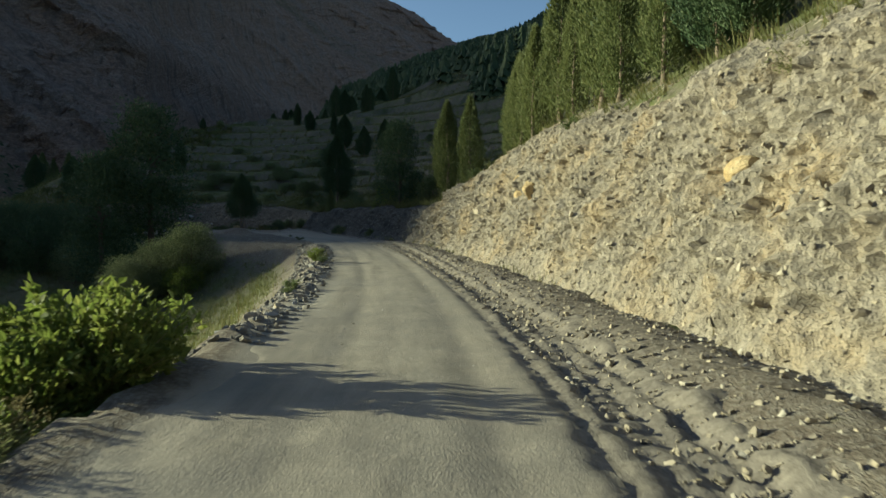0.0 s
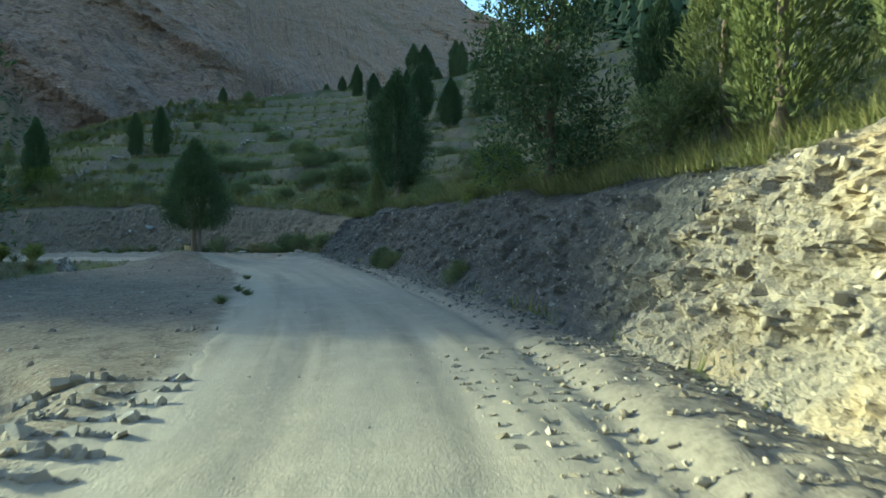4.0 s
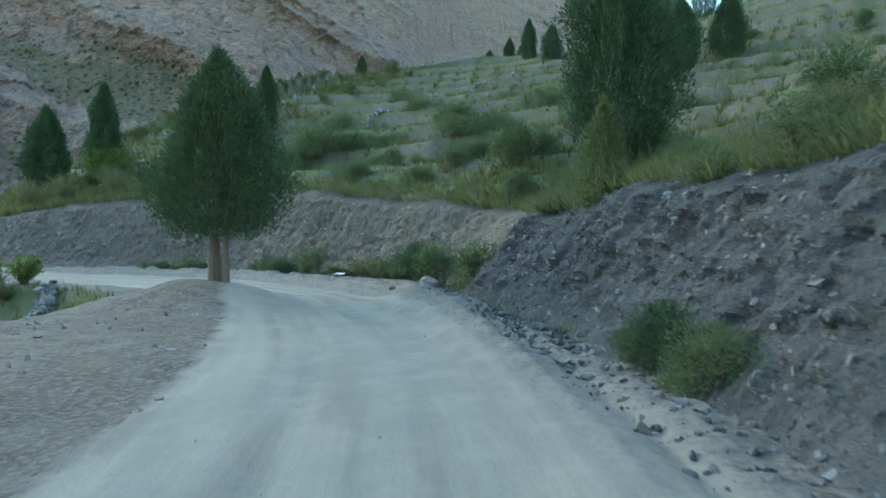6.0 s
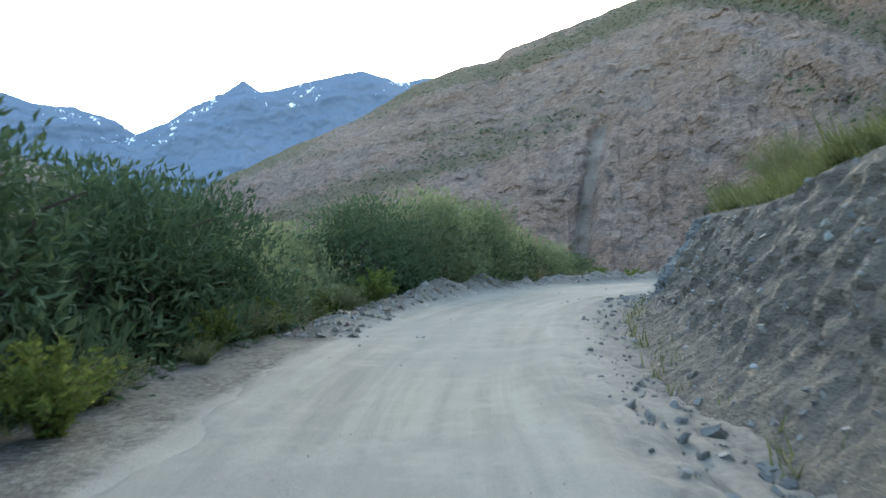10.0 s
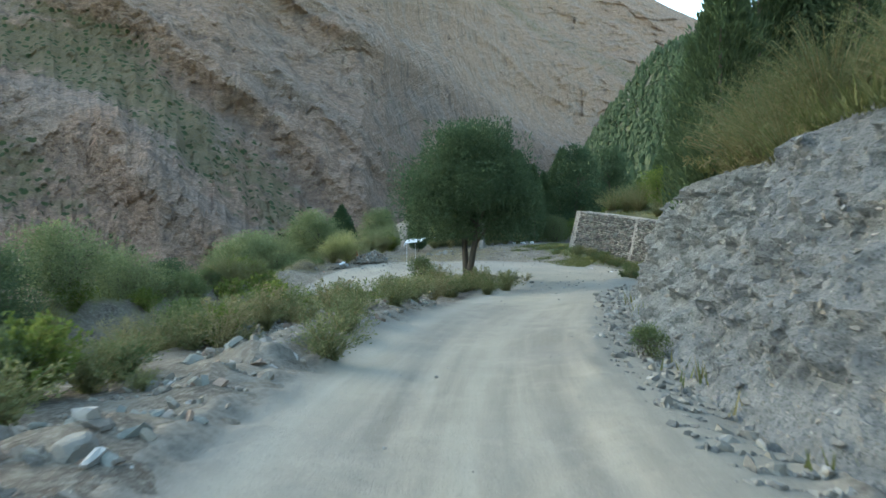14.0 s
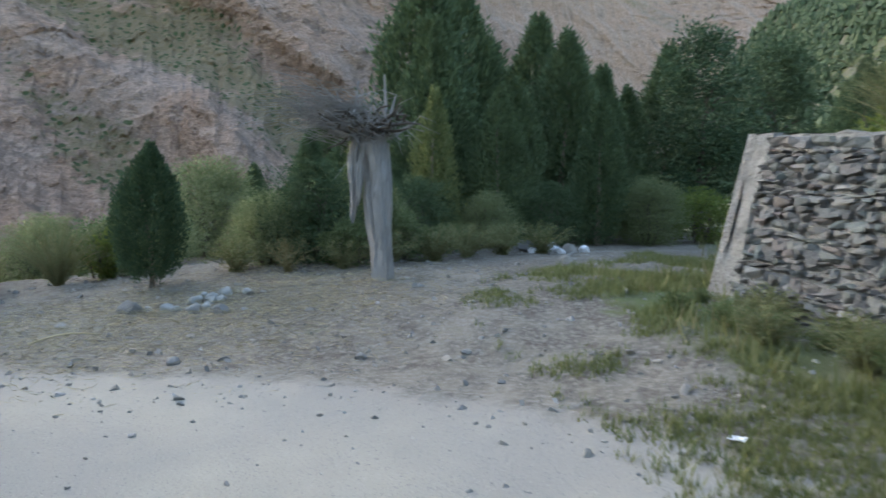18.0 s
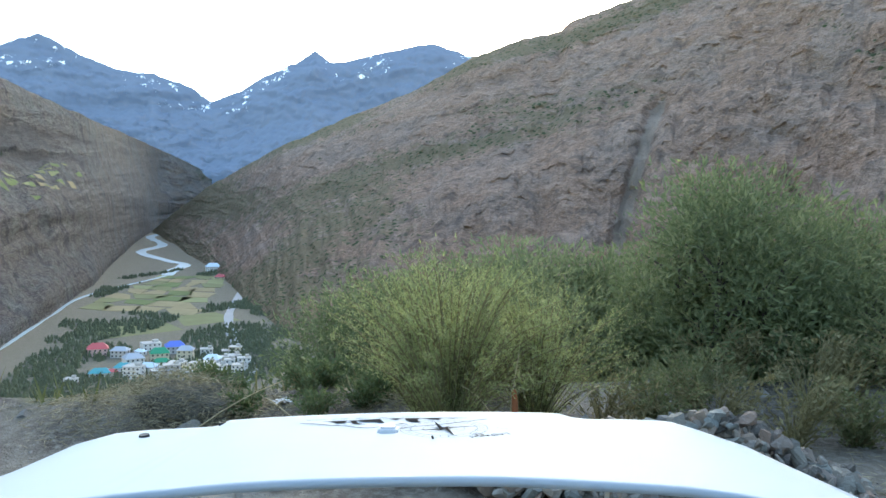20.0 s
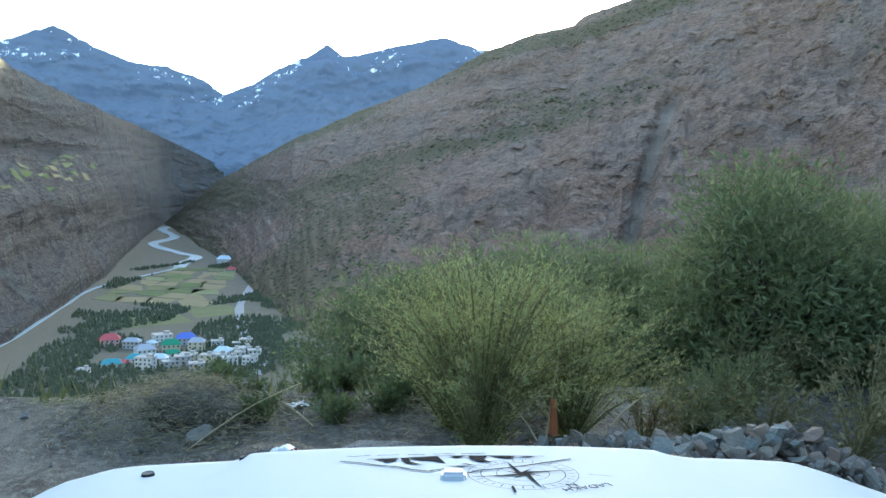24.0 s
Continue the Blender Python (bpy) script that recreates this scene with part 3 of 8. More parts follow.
def ground_height(x, y, detail=True):
    """Height of the ground, with the masks of road, ruts and grass."""
    x, y = np.atleast_1d(np.asarray(x, float)), np.atleast_1d(np.asarray(y, float))
    shape = x.shape
    x, y = x.ravel(), y.ravel()
    ri, d = to_line(x, y, RP)
    li, e = to_line(x, y, LP)
    _, f = to_line(x, y, EP)
    far_e = x > 172  # both lines run on straight past their ends
    e = np.where(far_e, (x - 175) * 0.39 - (y - 108) * 0.92, e)
    f = np.where(far_e, (x - 180) * 0.47 - (y - 136) * 0.88, f)
    zr, s = RP[ri, 2], RS[ri]
    near = np.exp(-np.maximum(np.abs(d) - 6, 0) / 25.0)
    z = zr + 0.0 * d
    # apex of the turn: ground climbs a little towards the wall's corner and the trees
    z = z + 0.5 * smooth(106, 113, x) * smooth(80, 84, y) * (1 - smooth(93, 98, y))
    z = z + 0.55 * np.exp(-((x - 58.7) ** 2 + (y - 28.4) ** 2) / 2.9)  # earth round the juniper's roots
    # uphill side
    H, lean = L_H[li], L_LEAN[li]
    set_back = np.where(L_WALL[li], 0.45, 0.95)
    up = np.maximum(e - set_back, 0)
    rise = H * smooth(0, 1, up / (lean * H + 0.45))
    past = np.maximum(e - lean * H - set_back - 0.35, 0)
    grade = np.where(L_WALL[li], 0.34, np.interp(L_ROAD_S[li], [-40, 30, 42, 60, 75, 95, 110, 130], [0.6, 0.62, 0.45, 0.42, 0.42, 0.55, 0.6, 0.6]))
    hill = rise + grade * np.minimum(past, 12) + 0.36 * np.clip(past - 12, 0, 22) + 0.1 * np.clip(past - 34, 0, 200)
    tier = (hill * 0.75 + 1.1 * fbm(x * 0.07, y * 0.07, 0, 2, 5)) % 1.0
    terr = 1.25 * (smooth(0.6, 0.9, tier) - tier) * smooth(2, 5, past) * smooth(45, 60, L_ROAD_S[li]) * (1 - smooth(95, 105, L_ROAD_S[li]))
    east = 0.41 * ((x - 41) * DIR[0] + (y - 12) * DIR[1]) + 5.0 + 22 * (fbm(x * 0.012, y * 0.012, 0, 3, 9) - 0.5)
    wide = smooth(18, 70, past)
    hillz = np.where(past > 0, np.maximum(hill, np.where(wide > 0, hill * (1 - wide) + wide * np.maximum(np.minimum(hill, 22), east), hill)), hill)
    hillz = np.minimum(hillz, 420)
    az, far_d = np.degrees(np.arctan2(x - 90, y - 60)), np.hypot(x - 90, y - 60)
    hillz = hillz * (1 - smooth(300, 650, far_d) * (1 - smooth(74, 86, az)) * (az > -20))
    isup = e > 0
    z = z + np.where(isup, hillz + terr, 0)
    # valley side: f is positive inside the level ground
    fall = np.maximum(-f, 0) * (e <= 0)
    drop = 0.62 * np.minimum(fall, 1.5) + 0.68 * np.maximum(fall - 1.5, 0)
    z = z - drop * np.where(isup, 0, 1)
    # lower road
    bi, bd = to_line(x, y, BP)
    w = (1 - smooth(1.5, 3.6, np.abs(bd))) * (~isup)
    z = z * (1 - w) + BP[bi, 2] * w
    z = np.maximum(z, -130)
    far = smooth(25, 120, np.abs(d))
    z = z + far * 9 * (fbm(x * 0.02, y * 0.02, 0, 4, 21) - 0.5) * (z > -120)
    half = 1.75 + 0.35 * (vnoise(s * 0.15, 0 * s, 0, 3) - 0.5)
    mid = np.interp(s, [0, 40, 60, 84, 118, 135, 150], [-0.25, -0.15, -0.1, -0.3, 0.35, 0.25, 0.1])
    dd = d - mid
    road = 1 - smooth(half, half + 0.9, np.abs(dd))
    apex = (1 - smooth(4.6, 6.2, np.hypot(x - 102.5, y - 86.0))) * (e < -0.6)
    road = np.maximum(np.maximum(road, apex), (1 - smooth(1.0, 1.75, np.abs(bd))))
    road = road * (~isup) * (1 - smooth(1.8, 2.3, -dd) * (1 - smooth(3.0, 3.4, -dd)) * smooth(98, 101, s) * (1 - smooth(132, 136, s)))
    rut = np.exp(-((np.abs(dd) - 1.62) / 0.22) ** 2) + 0.45 * np.exp(-(dd / 0.3) ** 2)
    rut = np.clip(rut, 0, 1) * smooth(0.30, 0.6, vnoise(s * 0.12, np.sign(dd), 0, 14)) * (1 - apex)
    if detail:
        n1, n2 = fbm(x * 0.9, y * 0.9, 0, 4, 1), fbm(x * 3.3, y * 3.3, 0, 3, 2)
        rough = 1 - 0.85 * road
        z = z + near * rough * np.where(isup, 1.0, 0.55) * (0.30 * (n1 - 0.5) + 0.12 * (n2 - 0.5)) + 0.012 * (n1 - 0.5) * road
        # berm of thrown-up stones along the valley edge
        berm = np.exp(-(((-dd) - 2.55 - 0.35 * (n1 - 0.5)) / np.where(s > 90, 0.55, 0.4)) ** 2) * np.interp(s, [-20, 0, 5, 36, 42, 98, 104, 136, 141], [0.05, 0.05, 0.1, 0.28, 0.0, 0.0, 0.5, 0.36, 0.0])
        z = z + berm * (0.15 + 1.15 * n1 + 0.6 * (n2 - 0.5))
        # ditch and loose rubble at the bank's foot
        foot = np.exp(-(((e + 0.9) / 0.75) ** 2)) * (~L_WALL[li]) * np.interp(s, [0, 40, 46, 58, 64, 70, 76, 88, 96, 112, 120, 140], [0.35, 0.3, 0.1, 0.15, 0.7, 0.4, 0.5, 0.45, 0.25, 0.2, 0.3, 0.25])
        z = z + foot * (0.45 + 0.3 * n2)
        z = z - 0.10 * np.exp(-((dd - 1.95) / 0.25) ** 2) * np.interp(s, [0, 30, 40, 60, 66], [0.5, 0.6, 1, 1, 0]) * (s < 66)
        z = z - 0.06 * np.exp(-((np.abs(dd - 2.6) - 0.25) / 0.12) ** 2) * (s < 36)
    grass = np.where(isup, smooth(-1.7, -0.7, past) * np.interp(L_ROAD_S[li], [0, 40, 50, 150], [0.5, 0.6, 0.98, 0.7]), np.where(s > 70, 0.7 * smooth(-0.7, 0.5, -f), 0.62 * smooth(0.3, 3.5, -f)) + 0.12)
    grass = np.where((s > 36) & (s < 68) & ~isup & (f > -0.6), 0.05, grass)
    grass = np.maximum(grass, 0.75 * np.exp(-((e + 1.0) / 0.7) ** 2) * L_WALL[li])
    grass = np.maximum(grass, 0.8 * np.exp(-(((x - 97.2) / 2.4) ** 2 + ((y - 84.6) / 0.9) ** 2)))
    grass = np.where(z < -100, 0.36, grass)
    riser = smooth(0.6, 0.68, tier) * (1 - smooth(0.84, 0.92, tier)) * smooth(2, 5, past) * smooth(45, 60, L_ROAD_S[li])
    grass = grass * (1 - 0.5 * riser * isup)
    return [a.reshape(shape) for a in (z, road, rut, grass)]


# ---------------------------------------------------------------- ground sheet
def axis_steps(lo, hi, step, reach):
    mid = np.arange(lo, hi + step, step)
    k = np.cumsum(step * 1.09 ** np.arange(1, 95))
    k = k[k < reach]
    return np.concatenate([(lo - k)[::-1], mid, hi + k])


gx, gy = axis_steps(-14, 126, 0.33, 4200), axis_steps(-12, 106, 0.33, 4200)
GX, GY = np.meshgrid(gx, gy, indexing="ij")
GZ, G_ROAD, G_RUT, G_GRASS = ground_height(GX.ravel(), GY.ravel())
_ri, _rd = to_line(GX.ravel(), GY.ravel(), RP)
G_BED = (1 - smooth(1.75, 2.1, np.abs(_rd - 0.35))) * (RS[_ri] > -9) * (RS[_ri] < 141)  # bed under the road's own surface
ground_mesh = mesh_of("ground", np.stack([GX.ravel(), GY.ravel(), GZ - 0.12 * G_BED], -1), grid_faces(len(gx), len(gy)), M_GROUND, True)
for key, val in (("road", G_ROAD), ("rut", G_RUT), ("grass", G_GRASS)):
    attr(ground_mesh, key, val)
ground = tagged(new("ground", ground_mesh), "stony mountainside with dusty unpaved road and dry grass", "ground", kind="structure")


def height_at(x, y):
    """Height of the built sheet at one place, between its grid lines."""
    i, j = int(np.clip(np.searchsorted(gx, x) - 1, 0, len(gx) - 2)), int(np.clip(np.searchsorted(gy, y) - 1, 0, len(gy) - 2))
    u, v = (x - gx[i]) / (gx[i + 1] - gx[i]), (y - gy[j]) / (gy[j + 1] - gy[j])
    n = len(gy)
    z = GZ
    return float((z[i * n + j] * (1 - v) + z[i * n + j + 1] * v) * (1 - u) + (z[(i + 1) * n + j] * (1 - v) + z[(i + 1) * n + j + 1] * v) * u)


# ---------------------------------------------------------------- road surface
def road_sheet(s0, s1, d0, d1, step):
    """The driven surface, with wheel tracks, and churned soil towards the bank."""
    s = np.arange(s0, s1, step)
    d = np.arange(d0, d1 + step, step * 0.8)
    px, py = np.interp(s, RS, RP[:, 0]), np.interp(s, RS, RP[:, 1])
    nx, ny = np.interp(s, RS, RN[:, 0]), np.interp(s, RS, RN[:, 1])
    S, D = np.meshgrid(s, d, indexing="ij")
    X, Y = px[:, None] + nx[:, None] * D, py[:, None] + ny[:, None] * D
    Z, road, rut, _ = [a.reshape(S.shape) for a in ground_height(X.ravel(), Y.ravel())]
    mid = np.interp(S, [0, 40, 60, 84, 118, 135, 150], [-0.25, -0.15, -0.1, -0.3, 0.35, 0.25, 0.1])
    dd = D - mid
    wob = 0.12 * (fbm(S * 0.12, 0 * S, 0, 2, 8) - 0.5)
    churn = smooth(1.15, 1.5, dd + wob) * np.interp(S, [0, 34, 42, 56, 60, 70, 90, 96, 150], [1, 1, 0.4, 0.4, 1, 1, 0.8, 0.35, 0.3])
    tracks = 0
    for k, (c, w, dep) in enumerate(((1.45, 0.10, 0.05), (1.75, 0.07, 0.05), (2.0, 0.09, 0.06), (2.35, 0.08, 0.05), (2.62, 0.1, 0.06), (2.95, 0.08, 0.05))):
        tracks = tracks - dep * np.exp(-((dd - c - 0.35 * (fbm(S * 0.09 + 7 * k, 0 * S, 0, 2, 18) - 0.5)) / w) ** 2)
    clod = fbm(S * 7, D * 7, 0, 3, 27) - 0.5
    Z = Z + churn * (tracks + 0.11 * clod + 0.03 * (vnoise(S * 14, D * 14, 0, 6) - 0.5)) + 0.008 * (fbm(S * 4, D * 8, 0, 3, 31) - 0.5)
    Z = Z - 0.02 * np.exp(-((np.abs(dd) - 0.78) / 0.22) ** 2) * (1 - churn)
    rag = 0.9 * fbm(S * 0.7, D * 0.7, 0, 3, 44)
    edge = np.minimum(np.minimum(smooth(d0 + rag, d0 + rag + 0.5, D), 1 - smooth(d1 - 0.3, d1, D)), np.minimum(smooth(s0, s0 + 1.5, S), 1 - smooth(s1 - 2.5, s1, S)))
    Z = Z + 0.012 - 0.14 * (1 - edge)
    me = mesh_of("road", np.stack([X.ravel(), Y.ravel(), Z.ravel()], -1), grid_faces(len(s), len(d)), M_ROAD, True)
    loose = np.clip(churn + (1 - smooth(0.25, 0.75, road + 0.6 * (fbm(S * 1.2, D * 1.2, 0, 3, 5) - 0.5))), 0, 1)
    for key, val in (("along", S), ("across", dd), ("rut", rut), ("stony", loose)):
        attr(me, key, val.ravel())
    return tagged(new("road", me), "unpaved mountain road of packed pale dust with wheel tracks", "road", kind="structure")


road_sheet(-11, 143, -3.0, 2.85, 0.11)

# ---------------------------------------------------------------- cut banks
LIPS = []


def cut_bank(s0, s1, mat, relief, seed, label, rocky=1.0, step=0.07, tail=True, runnel=0.0):
    """The bare face of a bank between two stations, with broken relief."""
    keep = (~L_WALL) & (L_ROAD_S >= s0) & (L_ROAD_S <= s1)
    k = np.where(keep)[0]
    u = np.arange(LS[k[0]], LS[k[-1]], step)
    px, py = np.interp(u, LS, LP[:, 0]), np.interp(u, LS, LP[:, 1])
    nx, ny = np.interp(u, LS, LN[:, 0]), np.interp(u, LS, LN[:, 1])
    H = np.interp(u, LS, L_H) * (0.93 + 0.16 * fbm(u * 0.5, 0 * u, 0, 3, seed))
    lean = np.interp(u, LS, L_LEAN)
    iu, _ = to_line(px, py, RP)
    zb = RP[iu, 2]
    rows = int(H.max() / step) + 6
    v = np.linspace(-0.12, 1.0, rows)
    U, V = np.meshgrid(u, v, indexing="ij")
    h = V * H[:, None]
    big = fbm(U * 0.45, h * 0.5, 3.0, 3, seed)
    rib = ridged(U * 0.9 + 0.3 * h, h * 0.35, 1.0, 3, seed + 3)
    blocks = vnoise(U * 2.1, h * 2.6, 2.0, seed + 5)
    blocks = np.floor(blocks * 5) / 5 * 0.6 + blocks * 0.4
    fine = fbm(U * 6, h * 6, 0.0, 3, seed + 9)
    chip = vnoise(U * 4.5, h * 5.5, 5.0, seed + 13)
    chip = np.floor(chip * 4) / 4
    crag = 0.32 * facets(U / 0.85, h / 0.65, seed + 1) + 0.30 * facets(U / 0.36 + 0.2 * h, h / 0.28, seed + 2) + 0.28 * facets(U / 0.17, h / 0.14, seed + 4)
    run = ridged(U * 1.7 + 0.5 * fbm(U, h, 0, 2, seed + 6), h * 0.22, 1.0, 3, seed + 8) + 0.5 * ridged(U * 4.6, h * 0.5, 2.0, 2, seed + 9)
    r = relief * rocky * crag + relief * 0.5 * runnel * (run - 0.7) * smooth(0.1, 0.6, V) + relief * ((1.3 - 0.7 * runnel) * (big - 0.5) + 1.1 * (1 - 0.85 * runnel) * (rib - 0.5) + (1 - 0.55 * runnel) * (0.3 * (blocks - 0.5) + 0.42 * (chip - 0.5)) + 0.5 * (fine - 0.5))
    r = r * (0.35 + 0.65 * smooth(-0.05, 0.25, V))
    back = lean[:, None] * h + 0.15 * H[:, None] * (1 - np.cos(np.clip(V, 0, 1) * 1.2)) - r - 0.5 * (1 - smooth(-0.12, 0.22, V))
    ends = (1 - smooth(0, 1.6, u - u[0]) + (1 - smooth(0, 1.6, u[-1] - u)) * tail)[:, None]
    back = back + 1.1 * ends
    lip = smooth(0.86, 1.0, V)
    back = back + lip * 0.55
    z = zb[:, None] + h + 0.05 * (fine - 0.5)
    X, Y = px[:, None] + nx[:, None] * (back + 0.35), py[:, None] + ny[:, None] * (back + 0.35)
    # the last row lies on the slope above
    ex, ey = X[:, -1] + nx * 0.3, Y[:, -1] + ny * 0.3
    LIPS.append(np.stack([X[:, -2], Y[:, -2], z[:, -2], nx, ny], -1))
    ez = np.array([height_at(a, b) for a, b in zip(ex, ey)]) + 0.02
    X, Y, z = np.c_[X, ex], np.c_[Y, ey], np.c_[z, ez]
    me = mesh_of("cut_bank", np.stack([X.ravel(), Y.ravel(), z.ravel()], -1), grid_faces(len(u), rows + 1), mat, False)
    return tagged(new("cut_bank", me), label, "rock bank", kind="structure")


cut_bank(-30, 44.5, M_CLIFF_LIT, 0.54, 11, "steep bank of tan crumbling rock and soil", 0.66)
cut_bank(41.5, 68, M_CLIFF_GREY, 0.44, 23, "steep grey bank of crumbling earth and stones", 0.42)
cut_bank(65, 106, M_BANK_BROWN, 0.4, 37, "eroded brown-grey earth bank under a grassy edge", 0.16, runnel=1.0)
cut_bank(102, 136, M_CLIFF_BLUE, 0.5, 51, "steep blue-grey fractured rock face beside the road", 0.5)
cut_bank(133.5, 152, M_CLIFF_PALE, 0.6, 53, "massive pale blue-grey rock face with cracks beside the wall", 0.85, tail=False)

# ---------------------------------------------------------------- mountains
CX, CY = 90.0, 60.0


def slope_sheet(name, az, el_tab, foot_tab, ridge_tab, rows, mat, seed, rough, label, z0=-135, gully=False, bend=0.85, kind_="mountain", ribs=0.3):
    el = np.interp(az, *np.array(el_tab).T)
    rb, rr = np.interp(az, *np.array(foot_tab).T), np.interp(az, *np.array(ridge_tab).T)
    zr = np.tan(np.radians(el)) * rr
    v = np.linspace(0, 1, rows)
    A, V = np.meshgrid(az, v, indexing="ij")
    R = rb[:, None] + (rr - rb)[:, None] * V ** (bend - 0.12 * (1 - smooth(-28, -12, A)))
    Z = z0 + (zr[:, None] - z0) * V
    ar = np.radians(A)
    X, Y = CX + R * np.sin(ar), CY + R * np.cos(ar)
    fade = smooth(0, 0.06, V) * (1 - 0.75 * smooth(0.85, 1.0, V))
    far_k = np.clip(rr / 1700, 1, 3.2)[:, None]
    U, Zw, Z = np.radians(A) * 900, Z, Z / far_k
    west = 1 - smooth(8, 16, A)
    warp = 70 * (fbm(U / 230, Z / 230, 0, 3, seed + 21) - 0.5)
    qe, ae, qw, aw = 0.8 * Z + 0.66 * U + warp, 0.8 * U - 0.66 * Z, Z - 0.42 * U + warp, U + 0.42 * Z

    def both(fn):
        return west * fn(qw, aw) + (1 - west) * fn(qe, ae)

    spur, rib = both(lambda q, a: ridged(q / 170, a / 1500, 0, 2, seed)), both(lambda q, a: ridged(q / 62, a / 700, 0, 2, seed + 3))
    n = (2.7 * (spur - 0.5) + 1.5 * (rib - 0.5)) * (ribs + (1 - ribs) * (1 - west)) + 0.9 * (fbm(U / 120, Z / 90, 0, 4, seed + 5) - 0.5) + 0.22 * (ridged(U / 55, Z / 40, 0, 3, seed + 8) - 0.5)
    n = n + (0.22 - 0.12 * west) * facets(U / 62, Z / 46, seed + 11) + 0.15 * facets(U / 27, Z / 19, seed + 12) + 0.13 * facets(U / 12, Z / 9, seed + 13)
    Z, Zs = Zw, Z
    dR = -rough * far_k * n * fade
    if gully:
        dR = dR + 42 * np.exp(-(((A - 4.6 - 0.012 * (Z - 60)) / 0.75) ** 2)) * smooth(-110, -20, Z) * (1 - smooth(150, 200, Z))
    X, Y = CX + (R + dR) * np.sin(ar), CY + (R + dR) * np.cos(ar)
    Z = Z + fade * rough * 0.35 * (fbm(A * 1.5, V * 12, 0, 4, seed + 2) - 0.5) + smooth(0.9, 1, V) * rough * 0.12 * (fbm(A * 2.2, V * 0, 3, 3, seed + 6) - 0.5)
    me = mesh_of(name, np.stack([X.ravel(), Y.ravel(), Z.ravel()], -1), grid_faces(len(az), rows), mat, name != "mountainside")
    scrub = 0.33 + 1.2 * (both(lambda q, a: fbm(q / 80, a / 300, 0, 3, seed + 40)) - 0.5) + 0.95 * (0.56 - spur) * (1 - west) - 0.22 * np.clip(n, -0.4, 0.4) + 0.2 * smooth(0.68, 0.98, V) * (A < 25) + 0.12 * (1 - smooth(0.06, 0.2, V))
    scree = 0.25 + (0.28 * both(lambda q, a: ridged(q / 55, a / 1600, 0, 2, seed + 60)) + 0.55 * smooth(0.5, 0.85, 1 - rib) * smooth(0.35, 0.7, 1 - spur)) * (1 - 0.55 * west) * (1 - 0.4 * smooth(0.35, 0.6, V))
    if gully:
        scree = scree + 0.5 * np.exp(-(((A - 4.6 - 0.012 * (Z - 60)) / 0.6) ** 2)) * smooth(-110, -20, Z) * (1 - smooth(150, 200, Z))
    attr(me, "scrub", scrub.ravel())
    attr(me, "scree", scree.ravel())
    # grows with the depth of the recess, drives the painted gully shade
    attr(me, "bed", np.clip(0.5 - 0.45 * n, 0, 1).ravel())
    return tagged(new(name, me), label, kind_, kind="structure")


# the step near az -2 is invented, shaped to hide the sun past s 40
EL_MAIN = [(-34, -2.4), (-30, 1), (-24.4, 4.4), (-19.5, 6.8), (-14, 9.15), (-9, 12), (-5, 13.5), (-2.1, 13.95), (-1.4, 14.7), (3.5, 16.2), (9, 17.9), (14, 19.3), (25, 22.5), (40, 25), (55, 24), (65, 21.5), (72, 19), (76, 18.1), (79, 17.2), (81, 16.1), (85, 14.2), (92, 11.5), (100, 9)]
FOOT_MAIN = [(-34, 2900), (-32.5, 2300), (-31, 1750), (-28.5, 1270), (-26, 900), (-22, 660), (-15, 540), (0, 520), (20, 480), (40, 470), (56, 560), (64, 1000), (72, 2200), (80, 3000), (100, 3300)]
RIDGE_MAIN = [(-34, 3200), (-30, 2500), (-24, 1900), (-10, 1700), (0, 1650), (20, 1550), (45, 1500), (58, 1900), (68, 4200), (76, 5200), (100, 5600)]
slope_sheet("mountainside", np.arange(-34, 100.01, 0.17), EL_MAIN, FOOT_MAIN, RIDGE_MAIN, 250, M_MOUNTAIN, 3, 44, "bare brown mountainside with scrub and gullies across the valley", gully=True)
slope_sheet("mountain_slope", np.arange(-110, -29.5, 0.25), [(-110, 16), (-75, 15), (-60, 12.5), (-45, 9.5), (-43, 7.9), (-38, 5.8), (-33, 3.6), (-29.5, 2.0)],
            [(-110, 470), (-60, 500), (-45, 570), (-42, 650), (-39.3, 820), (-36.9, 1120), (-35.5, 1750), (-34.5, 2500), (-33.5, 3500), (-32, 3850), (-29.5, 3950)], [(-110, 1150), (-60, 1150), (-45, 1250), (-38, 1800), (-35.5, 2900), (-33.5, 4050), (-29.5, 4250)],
            190, M_MOUNTAIN_HAZED, 71, 62, "hazy brown slope on the far side of the river", bend=0.8, ribs=1.0)


def peak_material():
    m, t, b = material("far_peak", 1.0)
    p = position(t)
    n, f = noise_tex(t, 0.004, 7, 0.65, p, 0.8), noise_tex(t, 0.02, 5, 0.7, p)
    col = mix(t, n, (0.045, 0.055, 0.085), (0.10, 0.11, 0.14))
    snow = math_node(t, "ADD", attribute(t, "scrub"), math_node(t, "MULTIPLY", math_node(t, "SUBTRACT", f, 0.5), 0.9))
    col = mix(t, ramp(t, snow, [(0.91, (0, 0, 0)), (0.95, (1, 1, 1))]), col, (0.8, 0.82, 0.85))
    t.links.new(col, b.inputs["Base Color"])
    # faint blue glow, with the blue base above, stands in for distance haze
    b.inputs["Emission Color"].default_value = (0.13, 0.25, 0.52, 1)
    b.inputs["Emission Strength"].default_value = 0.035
    return m


